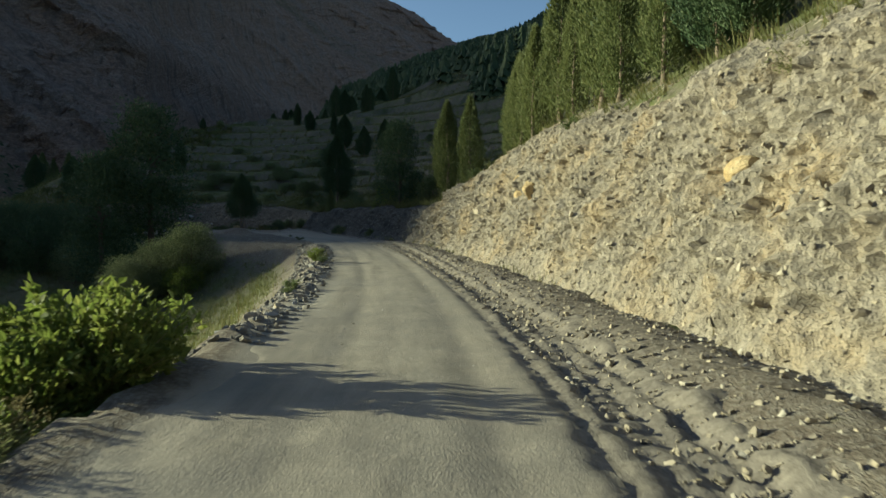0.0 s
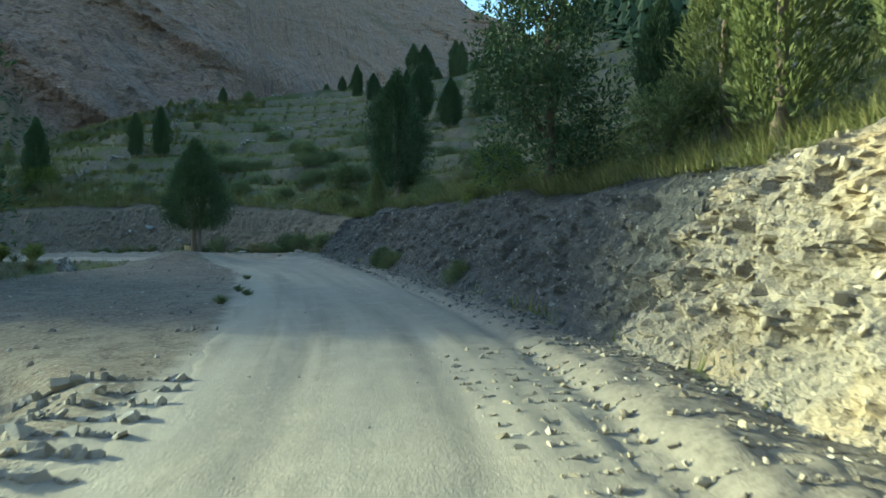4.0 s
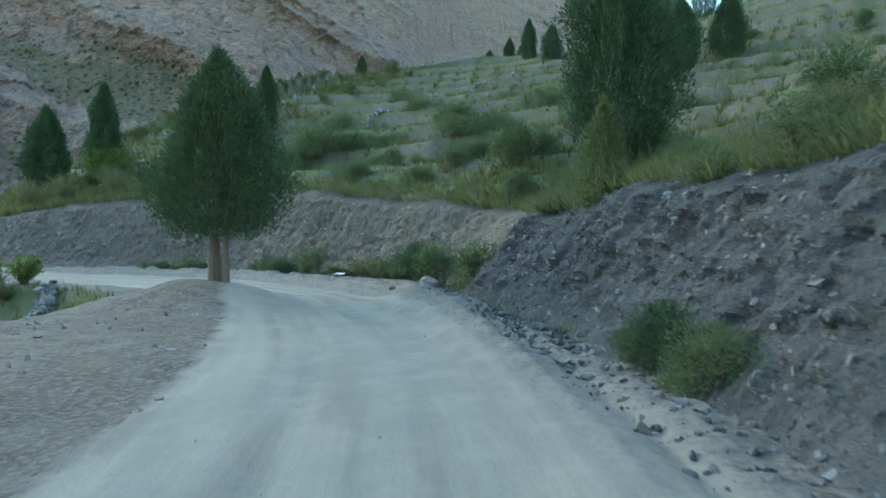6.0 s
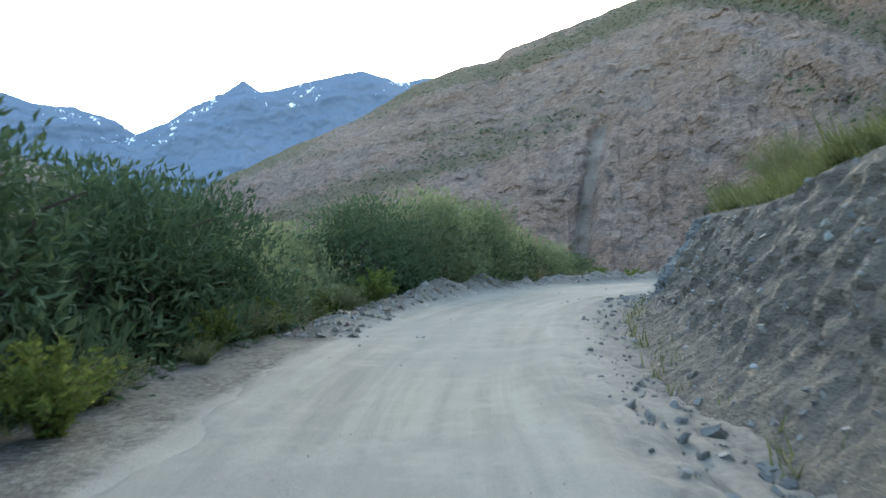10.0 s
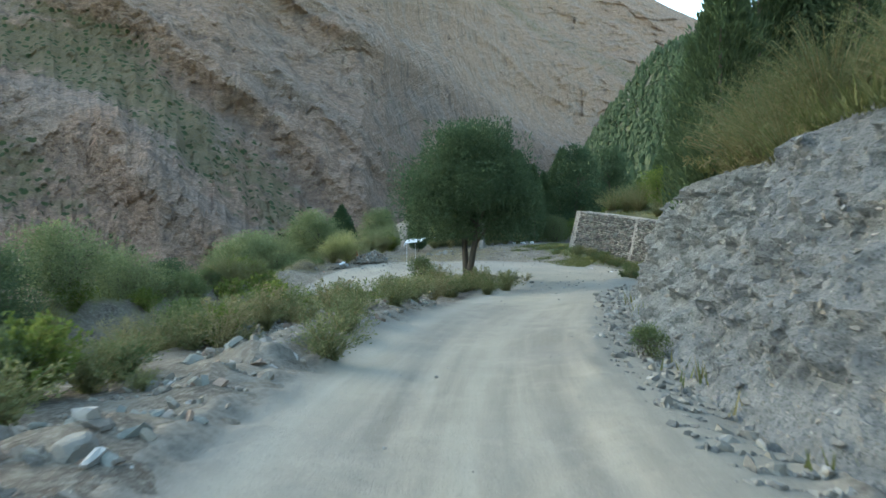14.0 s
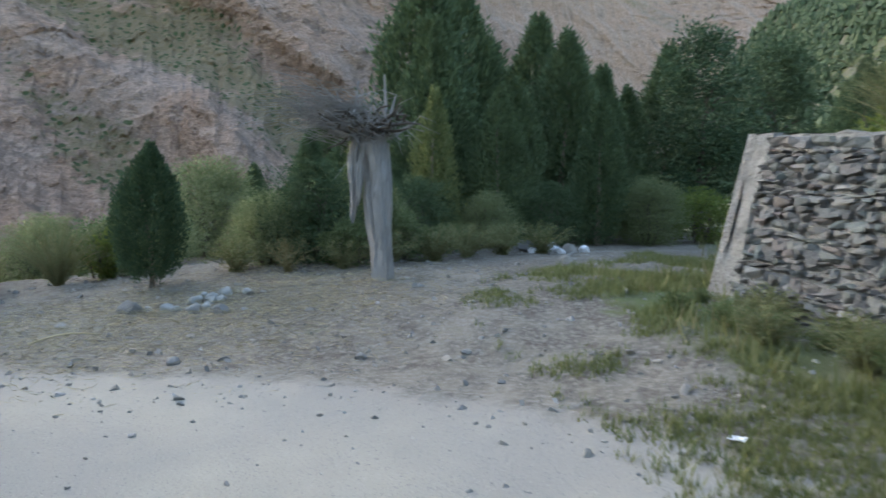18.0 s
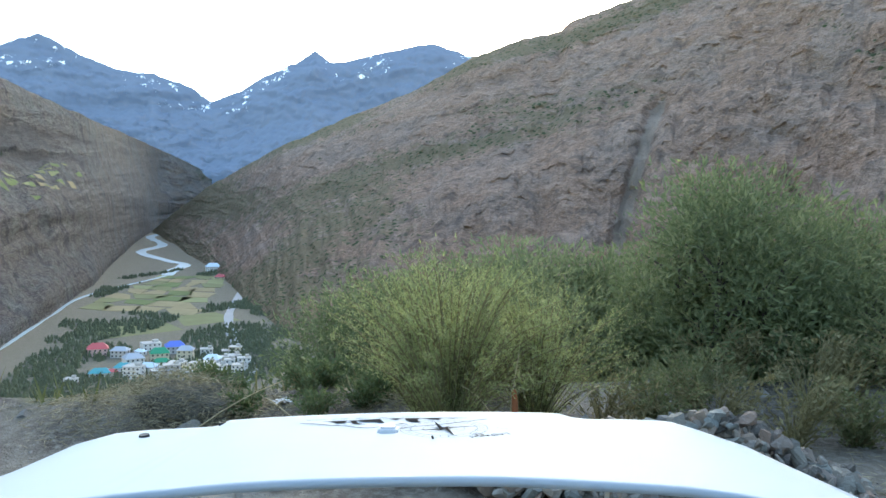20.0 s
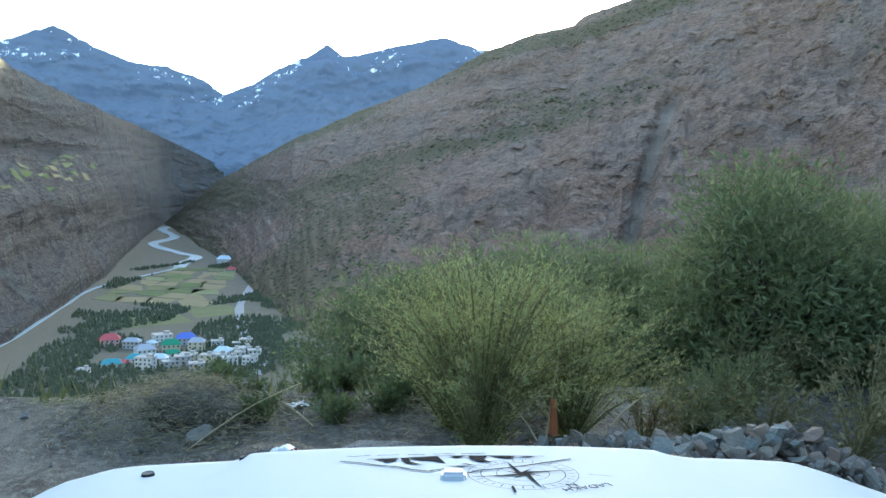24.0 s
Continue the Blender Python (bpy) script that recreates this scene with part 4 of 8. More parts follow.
M_PEAK = peak_material()
EL_PEAK = [(-56, 10.5), (-49, 9), (-45, 9.6), (-41.5, 11.3), (-39, 10.2), (-36.6, 9.4), (-34, 9.3), (-31.3, 8.6), (-29.9, 7.6), (-27.8, 8.6), (-25.8, 9.9), (-23.6, 11.0), (-22.1, 12.1), (-20.8, 11.2), (-19.2, 11.5), (-15, 12.7), (-12.8, 13.1), (-9.6, 12.2), (-4, 13), (4, 12)]
az_p = np.arange(-56, 4, 0.12)
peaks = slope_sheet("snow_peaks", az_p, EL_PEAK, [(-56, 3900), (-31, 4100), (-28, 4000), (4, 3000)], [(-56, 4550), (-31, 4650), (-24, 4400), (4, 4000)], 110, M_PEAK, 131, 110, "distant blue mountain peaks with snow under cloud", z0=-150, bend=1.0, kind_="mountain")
pv = np.array([v.co for v in peaks.data.vertices])
pz = np.tan(np.radians(np.interp(np.degrees(np.arctan2(pv[:, 0] - CX, pv[:, 1] - CY)), *np.array(EL_PEAK).T))) * 4000
snow = 0.35 + 0.42 * smooth(-260, -20, pv[:, 2] - pz) + 0.35 * (ridged(pv[:, 0] / 300, pv[:, 2] / 160, pv[:, 1] / 300, 3, 77) - 0.62)
peaks.data.attributes["scrub"].data.foreach_set("value", snow.astype(np.float32))

# ---------------------------------------------------------------- plants
rng = np.random.RandomState(5)


def leaves(points, dirs, length, width, r, spread=0.6):
    """Diamond leaves at points, roughly along dirs: arrays of vertices and quads."""
    n = len(points)
    d = dirs + spread * r.normal(size=(n, 3))
    d /= np.linalg.norm(d, axis=1)[:, None] + 1e-9
    s = np.cross(d, r.normal(size=(n, 3)))
    s /= np.linalg.norm(s, axis=1)[:, None] + 1e-9
    L = (length * (0.6 + 0.8 * r.rand(n)))[:, None]
    W = (width * (0.6 + 0.8 * r.rand(n)))[:, None]
    droop = np.cross(d, s) * L * 0.12
    v = np.stack([points, points + d * L * 0.45 + s * W + droop, points + d * L, points + d * L * 0.45 - s * W + droop], 1).reshape(-1, 3)
    return v, np.arange(4 * n).reshape(-1, 4)


def juniper_parts(r, height, radius, bare, count, stems, slim):
    """Trunks and crown of an upright evergreen; the crown is a mass of small sprays with gaps."""
    t = r.rand(count) ** 0.85
    ang = r.rand(count) * 2 * math.pi
    if slim:
        prof = np.interp(t, [0, 0.08, 0.3, 0.7, 1], [0.5, 0.85, 1.0, 0.72, 0.08])
    else:
        prof = np.interp(t, [0, 0.1, 0.3, 0.55, 0.8, 1], [0.45, 0.88, 1.0, 0.88, 0.5, 0.06])
    lump = 0.32 + 1.28 * fbm(np.cos(ang) * 2.2 + 5, np.sin(ang) * 2.2, t * height * 0.8, 4, int(r.randint(900)))
    lump = lump * (0.68 + 0.64 * vnoise(np.cos(ang) * 4 + 9, np.sin(ang) * 4, t * height * 1.1, 5))
    rad = radius * prof * lump * (0.40 + 0.68 * np.sqrt(r.rand(count)))
    z = bare + t * (height - bare) + 0.12 * r.normal(size=count)
    pts = np.stack([rad * np.cos(ang), rad * np.sin(ang), z], -1)
    out = np.stack([np.cos(ang), np.sin(ang), 1.5 + 0 * ang], -1)
    crown = leaves(pts, out, 0.15 if count < 30000 else 0.10, 0.026 if count < 30000 else 0.018, r, 0.5)
    trunks = []
    for k in range(stems):
        a = 2 * math.pi * k / stems + r.rand()
        off = 0.16 * (stems > 1)
        base = np.array([off * math.cos(a), off * math.sin(a), -0.15])
        top = np.array([0.6 * off * math.cos(a) + 0.1 * r.normal(), 0.6 * off * math.sin(a) + 0.1 * r.normal(), height * 0.82])
        u = np.linspace(0, 1, 8)[:, None]
        line = base + (top - base) * u + 0.05 * np.sin(u * 5 + k)
        trunks.append(tube(line, 0.085 * height / 5 * (1 - 0.8 * u[:, 0]) * (1.25 if stems == 1 else 0.9) * np.where(u[:, 0] < 0.05, 1.4, 1), 9))
    return join_arrays(trunks), crown


def evergreen(name, r, height, radius, bare, count, stems, slim, label, category="tree", group="evergreen trees", mat=None):
    tr, cr = juniper_parts(r, height, radius, bare, count, stems, slim)
    ob = thing(name, (0, 0, -900), label, category, group)
    part("trunk", mesh_of("trunk", *tr, M_BARK, True), None, ob)
    part("crown", mesh_of("crown", *cr, mat or M_JUNIPER), None, ob)
    return ob


def leafy_parts(r, height, radius, bare, count, stems, leaf_len, leaf_w, limbs=9, clumps=0):
    """Trunks with limbs, and a rounded loose crown gathered in clumps."""
    wood, tips = [], []
    for k in range(stems):
        a = 2 * math.pi * k / max(stems, 1) + r.rand() * 0.8
        lean = 0.42 * radius * (stems > 1)
        u = np.linspace(0, 1, 7)[:, None]
        foot = np.array([0.09 * math.cos(a) * (stems > 1), 0.09 * math.sin(a) * (stems > 1), -0.15])
        top = np.array([lean * math.cos(a), lean * math.sin(a), height * 0.7])
        line = foot + (top - foot) * u + 0.06 * np.sin(4 * u + k)
        wood.append(tube(line, 0.026 * height * (1 - 0.72 * u[:, 0]), 8))
        for j in range(limbs):
            f = 0.3 + 0.65 * r.rand()
            p0 = foot + (top - foot) * f
            b = r.rand() * 2 * math.pi
            p1 = p0 + np.array([math.cos(b), math.sin(b), 0.5 + 0.6 * r.rand()]) * radius * (0.28 + 0.3 * r.rand())
            m = (p0 + p1) / 2 + np.array([0, 0, 0.1 * radius])
            wood.append(tube([p0, m, p1], [0.009 * height, 0.006 * height, 0.003 * height], 5))
            tips.append(p1)
    nclump = clumps or max(18, int(count / 110))
    cz = bare + (height - bare) * (0.05 + (0.80 if clumps else 0.92) * r.rand(nclump) ** 0.9)
    tt = (cz - bare) / (height - bare)
    prof = np.sqrt(np.clip(1 - (2 * tt - 0.85) ** 2 / 1.35, 0.05, 1))
    ca = r.rand(nclump) * 2 * math.pi
    cr = radius * prof * np.sqrt(r.rand(nclump)) * 0.92 * (1 - 0.45 * smooth(0.45, 0.9, tt) * (clumps > 0))
    cen = np.stack([cr * np.cos(ca), cr * np.sin(ca), cz], -1)
    which = r.randint(nclump, size=count)
    size = radius * (0.12 + 0.12 * r.rand(nclump)) * (1.15 if clumps else 1.0)
    off = np.clip(r.normal(size=(count, 3)), -1.35, 1.35) * size[which][:, None]
    pts = cen[which] + off
    low = 0.85 * bare
    pts[:, 2] = np.where(pts[:, 2] < low, low + 0.8 * (low - pts[:, 2]), pts[:, 2])
    dirs = off / (np.linalg.norm(off, axis=1)[:, None] + 1e-6) + np.array([0, 0, 0.45])
    return join_arrays(wood), leaves(pts, dirs, leaf_len, leaf_w, r, 0.55)


def leafy(name, r, height, radius, bare, count, stems, leaf_len, leaf_w, mat, label, category, group, clumps=0):
    wood, crown = leafy_parts(r, height, radius, bare, count, stems, leaf_len, leaf_w, clumps=clumps)
    ob = thing(name, (0, 0, -900), label, category, group)
    part("trunk" if category == "tree" else "stem", mesh_of("trunk", *wood, M_BARK_DARK, True), None, ob)["kind"] = "stuff"
    part("crown", mesh_of("crown", *crown, mat), None, ob)
    return ob


def herb(name, r, height, radius, stems, per, mat, label, group, leaf_len=0.07, leaf_w=0.012):
    """A tall weed: thin stems that fan out from one root, feathered with small leaves."""
    wood, pts, dirs = [], [], []
    for k in range(stems):
        a, tilt = r.rand() * 2 * math.pi, 0.15 + 0.75 * r.rand()
        h = height * (0.55 + 0.5 * r.rand())
        end = np.array([math.cos(a) * radius * tilt, math.sin(a) * radius * tilt, h * (1.1 - 0.35 * tilt)])
        u = np.linspace(0, 1, 6)[:, None]
        line = end * u * np.array([1, 1, 1]) + np.array([0, 0, 0.18 * h]) * np.sin(u * math.pi)
        wood.append(tube(line, 0.007 * (1 - 0.8 * u[:, 0]) + 0.001, 4))
        f = 0.06 + 0.95 * r.rand(per)
        f = np.clip(f, 0, 1)
        q = np.stack([np.interp(f, u[:, 0], line[:, c]) for c in range(3)], -1) + 0.035 * r.normal(size=(per, 3))
        pts.append(q)
        dirs.append(np.tile(end / np.linalg.norm(end), (per, 1)))
    ob = thing(name, (0, 0, -900), label, "shrub", group)
    part("stem", mesh_of("stems", *join_arrays(wood), M_DRY), None, ob)["kind"] = "stuff"
    part("foliage", mesh_of("foliage", *leaves(np.concatenate(pts), np.concatenate(dirs), leaf_len, leaf_w, r, 0.75), mat), None, ob)
    return ob


def put(ob, x, y, scale=1.0, turn=None, sink=0.05, zs=1.0, z=None, label=""):
    """A copy of a plant, rooted on the ground."""
    w = Matrix.Translation((x, y, (height_at(x, y) if z is None else z) - sink)) @ Matrix.Rotation(rng.rand() * 6.28 if turn is None else turn, 4, "Z") @ Matrix.Diagonal((scale, scale, scale * zs, 1))
    c = copy_thing(ob, w)
    if label:
        c["label"] = label
    return c


def retire(ob):
    for o in list(ob.children_recursive) + [ob]:
        bpy.data.objects.remove(o, do_unlink=True)


juniper_round = evergreen("juniper", rng, 5.0, 1.35, 1.1, 38000, 3, False, "dense dark green juniper with a bare trunk", group="junipers")
juniper_mid = evergreen("juniper", rng, 5.0, 1.15, 0.5, 20000, 1, False, "dark green conical juniper on the grassy slope", group="junipers")
juniper_big = evergreen("juniper", rng, 5.0, 1.15, 0.6, 32000, 1, False, "tall dark green juniper above the bank", group="junipers")
juniper_slim = evergreen("juniper", rng, 5.0, 0.72, 0.35, 7000, 1, True, "slender upright green juniper on the slope", group="junipers", mat=M_JUNIPER_SUNLIT)
juniper_column = evergreen("juniper", rng, 5.0, 0.85, 0.5, 31000, 1, True, "tall slender dark green juniper on the slope", group="junipers")
conifer = evergreen("conifer", rng, 5.0, 0.95, 0.2, 11000, 1, True, "tall dark green conifer at the forest edge", group="conifers", mat=M_CONIFER)
willow_tree = leafy("willow", rng, 5.0, 2.1, 1.6, 82000, 2, 0.10, 0.017, M_DARKLEAF, "dark green two-stemmed willow on a grassy wedge", "tree", "willows", clumps=130)
tall_tree = leafy("poplar", rng, 6.5, 1.7, 0.4, 14000, 1, 0.14, 0.03, M_JUNIPER, "tall dark leafy tree on top of the bank", "tree", "poplars")
willow_bush = leafy("willow_bush", rng, 2.8, 1.6, 0.15, 20000, 5, 0.115, 0.015, M_WILLOW, "dense green willow bush on the valley slope", "bush", "willow bushes")
willow_bush_b = leafy("willow_bush", rng, 2.4, 1.9, 0.1, 12000, 5, 0.13, 0.022, M_WILLOW, "spreading green willow bush on the valley slope", "bush", "willow bushes")
willow_bush_dark = leafy("willow_bush", rng, 2.8, 1.7, 0.1, 14000, 5, 0.14, 0.02, M_DARKLEAF, "dense dark green willow bush beside the road", "bush", "willow bushes")
lime_bush = leafy("shrub", rng, 1.5, 1.0, 0.1, 4500, 4, 0.10, 0.02, M_LIME, "bright yellow-green leafy shrub", "bush", "bright shrubs")
small_bush = leafy("shrub", rng, 1.0, 0.75, 0.05, 3200, 4, 0.08, 0.015, M_WEED, "small dark green shrub on the slope", "bush", "small shrubs")
olive_bush = leafy("shrub", rng, 1.3, 1.35, 0.02, 11000, 6, 0.10, 0.011, M_WEED, "wide olive green shrub on the terraced slope", "bush", "wide shrubs", clumps=26)
sage_view = herb("wormwood", rng, 1.6, 1.3, 120, 120, M_HERB, "pale yellow-green feathery wormwood bush at the viewpoint", "wormwood bushes", 0.042, 0.0045)
sage = herb("wormwood", rng, 1.5, 1.3, 120, 95, M_SAGE, "yellow-green feathery wormwood bush", "wormwood bushes", 0.042, 0.0045)
sage_low = herb("weed", rng, 0.75, 0.8, 40, 45, M_SAGE, "low yellow-green weeds beside the road", "roadside weeds")
dry_herb = herb("dry_weed", rng, 0.8, 0.75, 26, 26, M_DRY, "tan dry weeds gone to seed", "dry weeds")
leafy_herb = herb("tall_weed", rng, 1.15, 1.0, 46, 60, M_LIME, "leafy yellow-green weeds on the road verge", "roadside weeds", 0.09, 0.026)
green_herb = herb("green_weed", rng, 0.55, 0.55, 26, 30, M_WEED, "dark green weeds at the foot of the bank", "roadside weeds", 0.08, 0.02)

# trees by the road and on the terraced slope
for x, y, top, kind in [
    (67.6, 21.9, 10.2, juniper_big), (76.2, 45.9, 10.0, juniper_column), (77.3, 44.5, 10.6, juniper_column), (94.5, 50.8, 15.6, juniper_mid), (90.9, 54.3, 13.2, juniper_mid),
    (101.1, 38.9, 18.6, juniper_column), (86.7, 27.0, 14.5, juniper_mid), (83.0, 23.4, 12.5, juniper_mid), (70.1, 53.4, 8.0, juniper_mid), (70.9, 49.6, 9.0, juniper_column),
    (98.5, 36.0, 17.0, juniper_mid), (93.0, 30.5, 15.8, juniper_column), (88.0, 22.0, 14.0, juniper_mid), (104.0, 42.0, 17.0, juniper_mid),
    (43.7, 5.4, 9.0, juniper_slim), (45.1, 7.1, 8.9, juniper_slim), (47.5, 7.6, 8.4, juniper_slim),
]:
    h = min(max(top - height_at(x, y), 1.8), 6.5)
    put(kind, x, y, h / 5.0)
put(juniper_round, 59.05, 28.05, 0.95, 0.6, label="dense dark green juniper with three bare trunks beside the road")
put(tall_tree, *road_at(50.0, 4.9)[:2], 1.0, label="tall dark leafy tree on top of the grey bank")
put(willow_tree, 98.75, 85.55, 1.0, 0.4)
put(tall_tree, 47.0, 29.5, 1.75, label="tall dark leafy tree on the slope below the road")
put(tall_tree, 44.0, 31.5, 1.5, label="tall dark leafy tree on the slope below the road")
for s, d, sc, kind in [(13, 8.6, 0.7, juniper_mid), (15.5, 7.9, 0.8, juniper_mid), (17, 7.9, 0.85, juniper_mid), (19, 7.4, 0.9, juniper_slim), (21.8, 7.3, 1.05, juniper_slim), (24, 7.5, 1.15, juniper_slim), (26, 7.2, 1.0, juniper_slim),
                       (28.4, 7.5, 1.1, juniper_slim), (30, 6.8, 1.0, juniper_slim), (32, 8.0, 1.1, juniper_slim), (34, 7.4, 0.9, juniper_slim), (37, 8.0, 0.9, juniper_slim), (39.5, 9.5, 1.0, juniper_mid), (13, 12, 1.2, juniper_slim), (20, 10, 1.3, juniper_slim), (27, 10.5, 1.3, juniper_slim),
                       (19, 14.5, 1.3, juniper_slim), (25, 15, 1.2, juniper_slim), (32, 14, 1.3, juniper_mid), (8, 9.2, 0.6, juniper_mid), (11.5, 8.2, 0.5, juniper_mid),
                       (38, 14, 1.2, juniper_slim), (45, 12, 1.1, juniper_mid), (50, 15, 1.1, juniper_mid), (53, 10, 0.8, juniper_mid)]:
    put(kind, *road_at(s, d)[:2], sc * (0.9 + 0.2 * rng.rand()))
for s, d, sc in [(53.5, 4.7, 0.75), (55.2, 5.6, 0.85)]:
    put(lime_bush, *road_at(s, d)[:2], sc)
for s, d, sc, kind in [(51.5, 3.2, 0.75, small_bush), (47, 6.2, 1.6, small_bush), (60.5, 4.6, 0.95, small_bush), (63.5, 4.4, 1.3, juniper_slim), (66.8, 3.6, 1.2, small_bush), (68.3, 3.2, 1.1, small_bush),
                       (70.2, 2.9, 0.8, green_herb), (58, 7, 1.3, small_bush), (63, 9, 1.5, small_bush), (72, 9, 1.6, small_bush), (70, 7, 1.0, small_bush), (76, 12, 1.5, small_bush)]:
    put(kind, *road_at(s, d)[:2], sc * (0.42 if kind is juniper_slim else 0.9))
put(lime_bush, 70.9, 49.0, 1.1, label="olive green shrub at the foot of a juniper")
put(willow_bush_b, 71.8, 51.0, 0.7)

# conifers and shrubs round the hairpin
for x, y, h, kind in [(120.4, 95.0, 7.2, conifer), (119.2, 96.6, 3.0, conifer), (122.6, 93.6, 6.4, conifer), (121.6, 92.2, 5.6, conifer), (123.8, 92.0, 5.0, conifer), (125.5, 91.8, 4.6, conifer), (117.6, 97.5, 4.0, conifer),
                      (116.6, 99.3, 2.4, conifer), (114.8, 101.5, 3.8, juniper_mid), (118, 105.5, 4.2, juniper_mid), (116.2, 95.2, 2.9, conifer), (118.0, 94.6, 7.0, conifer), (117.0, 93.6, 5.2, conifer), (124.5, 96.5, 6.8, conifer), (127.5, 94.5, 6.4, conifer), (129.0, 91.5, 6.5, conifer), (112.2, 92.8, 2.2, conifer), (113.9, 93.4, 2.6, conifer), (115.4, 94.6, 2.6, conifer)]:
    put(kind, x, y, h / 5.0)
for x, y, sc, kind in [(126.5, 89.6, 1.0, tall_tree), (129.5, 88.0, 1.0, tall_tree), (122.5, 88.6, 0.9, lime_bush), (118.5, 93.0, 1.0, lime_bush), (117.0, 94.5, 0.9, small_bush), (120.2, 90.8, 1.2, small_bush),
                       (121.6, 89.9, 0.9, lime_bush), (115.9, 92.9, 0.9, small_bush), (114.9, 91.9, 0.8, small_bush), (111.9, 91.6, 0.7, small_bush), (112.9, 91.4, 0.8, small_bush), (109.8, 95.2, 0.9, small_bush), (107.5, 96.6, 0.5, willow_bush_b), (111.5, 96.5, 0.5, willow_bush_b)]:
    put(kind, x, y, sc)
# shrubs above the wall
for x, y, sc, kind in [(113.2, 83.6, 1.1, lime_bush), (112.2, 81.6, 1.15, lime_bush), (110.4, 80.2, 1.2, sage), (108.3, 79.2, 1.25, sage), (106.0, 78.2, 1.2, sage), (103.6, 77.6, 1.15, sage), (101.2, 77.2, 1.2, sage), (98.8, 76.9, 1.2, sage),
                       (111.8, 83.2, 0.9, sage), (109.6, 81.4, 0.9, sage_low), (107.0, 80.1, 1.0, sage_low), (104.4, 79.2, 1.0, sage_low), (102.0, 78.8, 1.0, sage_low), (115.5, 82.0, 0.75, willow_bush), (112.5, 78.5, 0.8, willow_bush), (109.0, 76.5, 0.7, willow_bush_b)]:
    put(kind, x, y, sc)
for s, d, sc, kind in [(120, 5.2, 1.0, sage), (123, 5.0, 1.1, sage), (126, 5.3, 1.0, sage), (128.5, 4.9, 1.2, sage), (131, 5.1, 1.2, sage), (133.5, 4.8, 1.0, sage), (136, 4.6, 1.2, sage), (138.5, 4.5, 1.1, sage), (141, 4.3, 1.1, sage),
                       (142.5, 4.6, 1.15, conifer), (141.2, 3.7, 1.0, conifer), (143.2, 3.4, 0.8, conifer), (144, 5.6, 1.1, conifer), (142, 6.4, 1.05, conifer), (133, 8.2, 1.25, juniper_slim), (134.5, 7.2, 1.1, juniper_slim), (137, 8.5, 1.1, juniper_slim), (126, 9, 1.0, juniper_mid), (140, 9.5, 1.2, juniper_slim),
                       (136, 4.2, 1.15, sage), (137.6, 4.2, 1.3, sage), (139.2, 4.1, 1.2, sage), (138.4, 4.1, 1.7, dry_herb), (140.0, 4.0, 1.7, dry_herb), (136.8, 4.2, 1.6, dry_herb), (141.2, 3.9, 1.2, sage_low), (134.5, 2.1, 0.4, small_bush), (86, 5.7, 0.9, sage_low), (88, 5.9, 1.0, sage), (82, 5.6, 0.9, sage_low), (80, 5.8, 1.0, sage_low), (91, 5.7, 1.0, sage), (94, 5.8, 1.0, sage)]:
    put(kind, *road_at(s, d)[:2], sc)

# valley side: thickets and weeds
for s, d, sc, kind in [(84.5, -6.6, 1.3, willow_bush_dark), (87, -6.0, 1.35, willow_bush_dark), (89.5, -6.2, 1.4, willow_bush_dark), (92, -5.8, 1.4, willow_bush_dark), (94.5, -5.6, 1.35, willow_bush_dark), (97, -5.4, 1.25, willow_bush_dark), (99.2, -5.3, 1.2, willow_bush_dark), (101.5, -5.4, 1.1, willow_bush_b), (88, -8.8, 1.5, willow_bush_dark), (92, -8.4, 1.5, willow_bush_dark), (96, -8.2, 1.3, willow_bush),
                       (81.5, -7.6, 0.9, willow_bush_b), (85, -10, 1.1, willow_bush), (105.5, -5.0, 1.3, willow_bush_dark), (107.5, -4.7, 1.35, willow_bush), (109.5, -4.6, 1.25, willow_bush), (104, -6.4, 1.3, willow_bush), (100.5, -6.6, 0.8, willow_bush_b), (112.5, -6.6, 0.5, willow_bush_dark), (110.4, -4.9, 1.05, willow_bush_dark), (112.0, -5.2, 1.1, willow_bush), (113.4, -5.4, 1.0, willow_bush), (114.8, -5.7, 0.95, willow_bush_dark), (116.2, -6.2, 0.75, willow_bush)]:
    put(kind, *road_at(s, d)[:2], sc)
for s in np.arange(112, 136, 1.15):
    put([sage, leafy_herb, sage, small_bush, sage][rng.randint(5)], *road_at(s, -4.0 - 2.4 * rng.rand())[:2], 0.55 + 0.3 * rng.rand())
    put([sage_low, leafy_herb, dry_herb, sage_low][rng.randint(4)], *road_at(s, -3.3 - 0.8 * rng.rand())[:2], 0.6 + 0.35 * rng.rand())
    put([sage_low, sage, leafy_herb][rng.randint(3)], *road_at(s - 10, -3.5 - 2.0 * rng.rand())[:2], 0.6 + 0.35 * rng.rand())
for s in np.arange(80, 112, 1.0):
    put([sage_low, leafy_herb, dry_herb, sage_low][rng.randint(4)], *road_at(s, -3.0 - 1.4 * rng.rand())[:2], 0.5 + 0.4 * rng.rand())
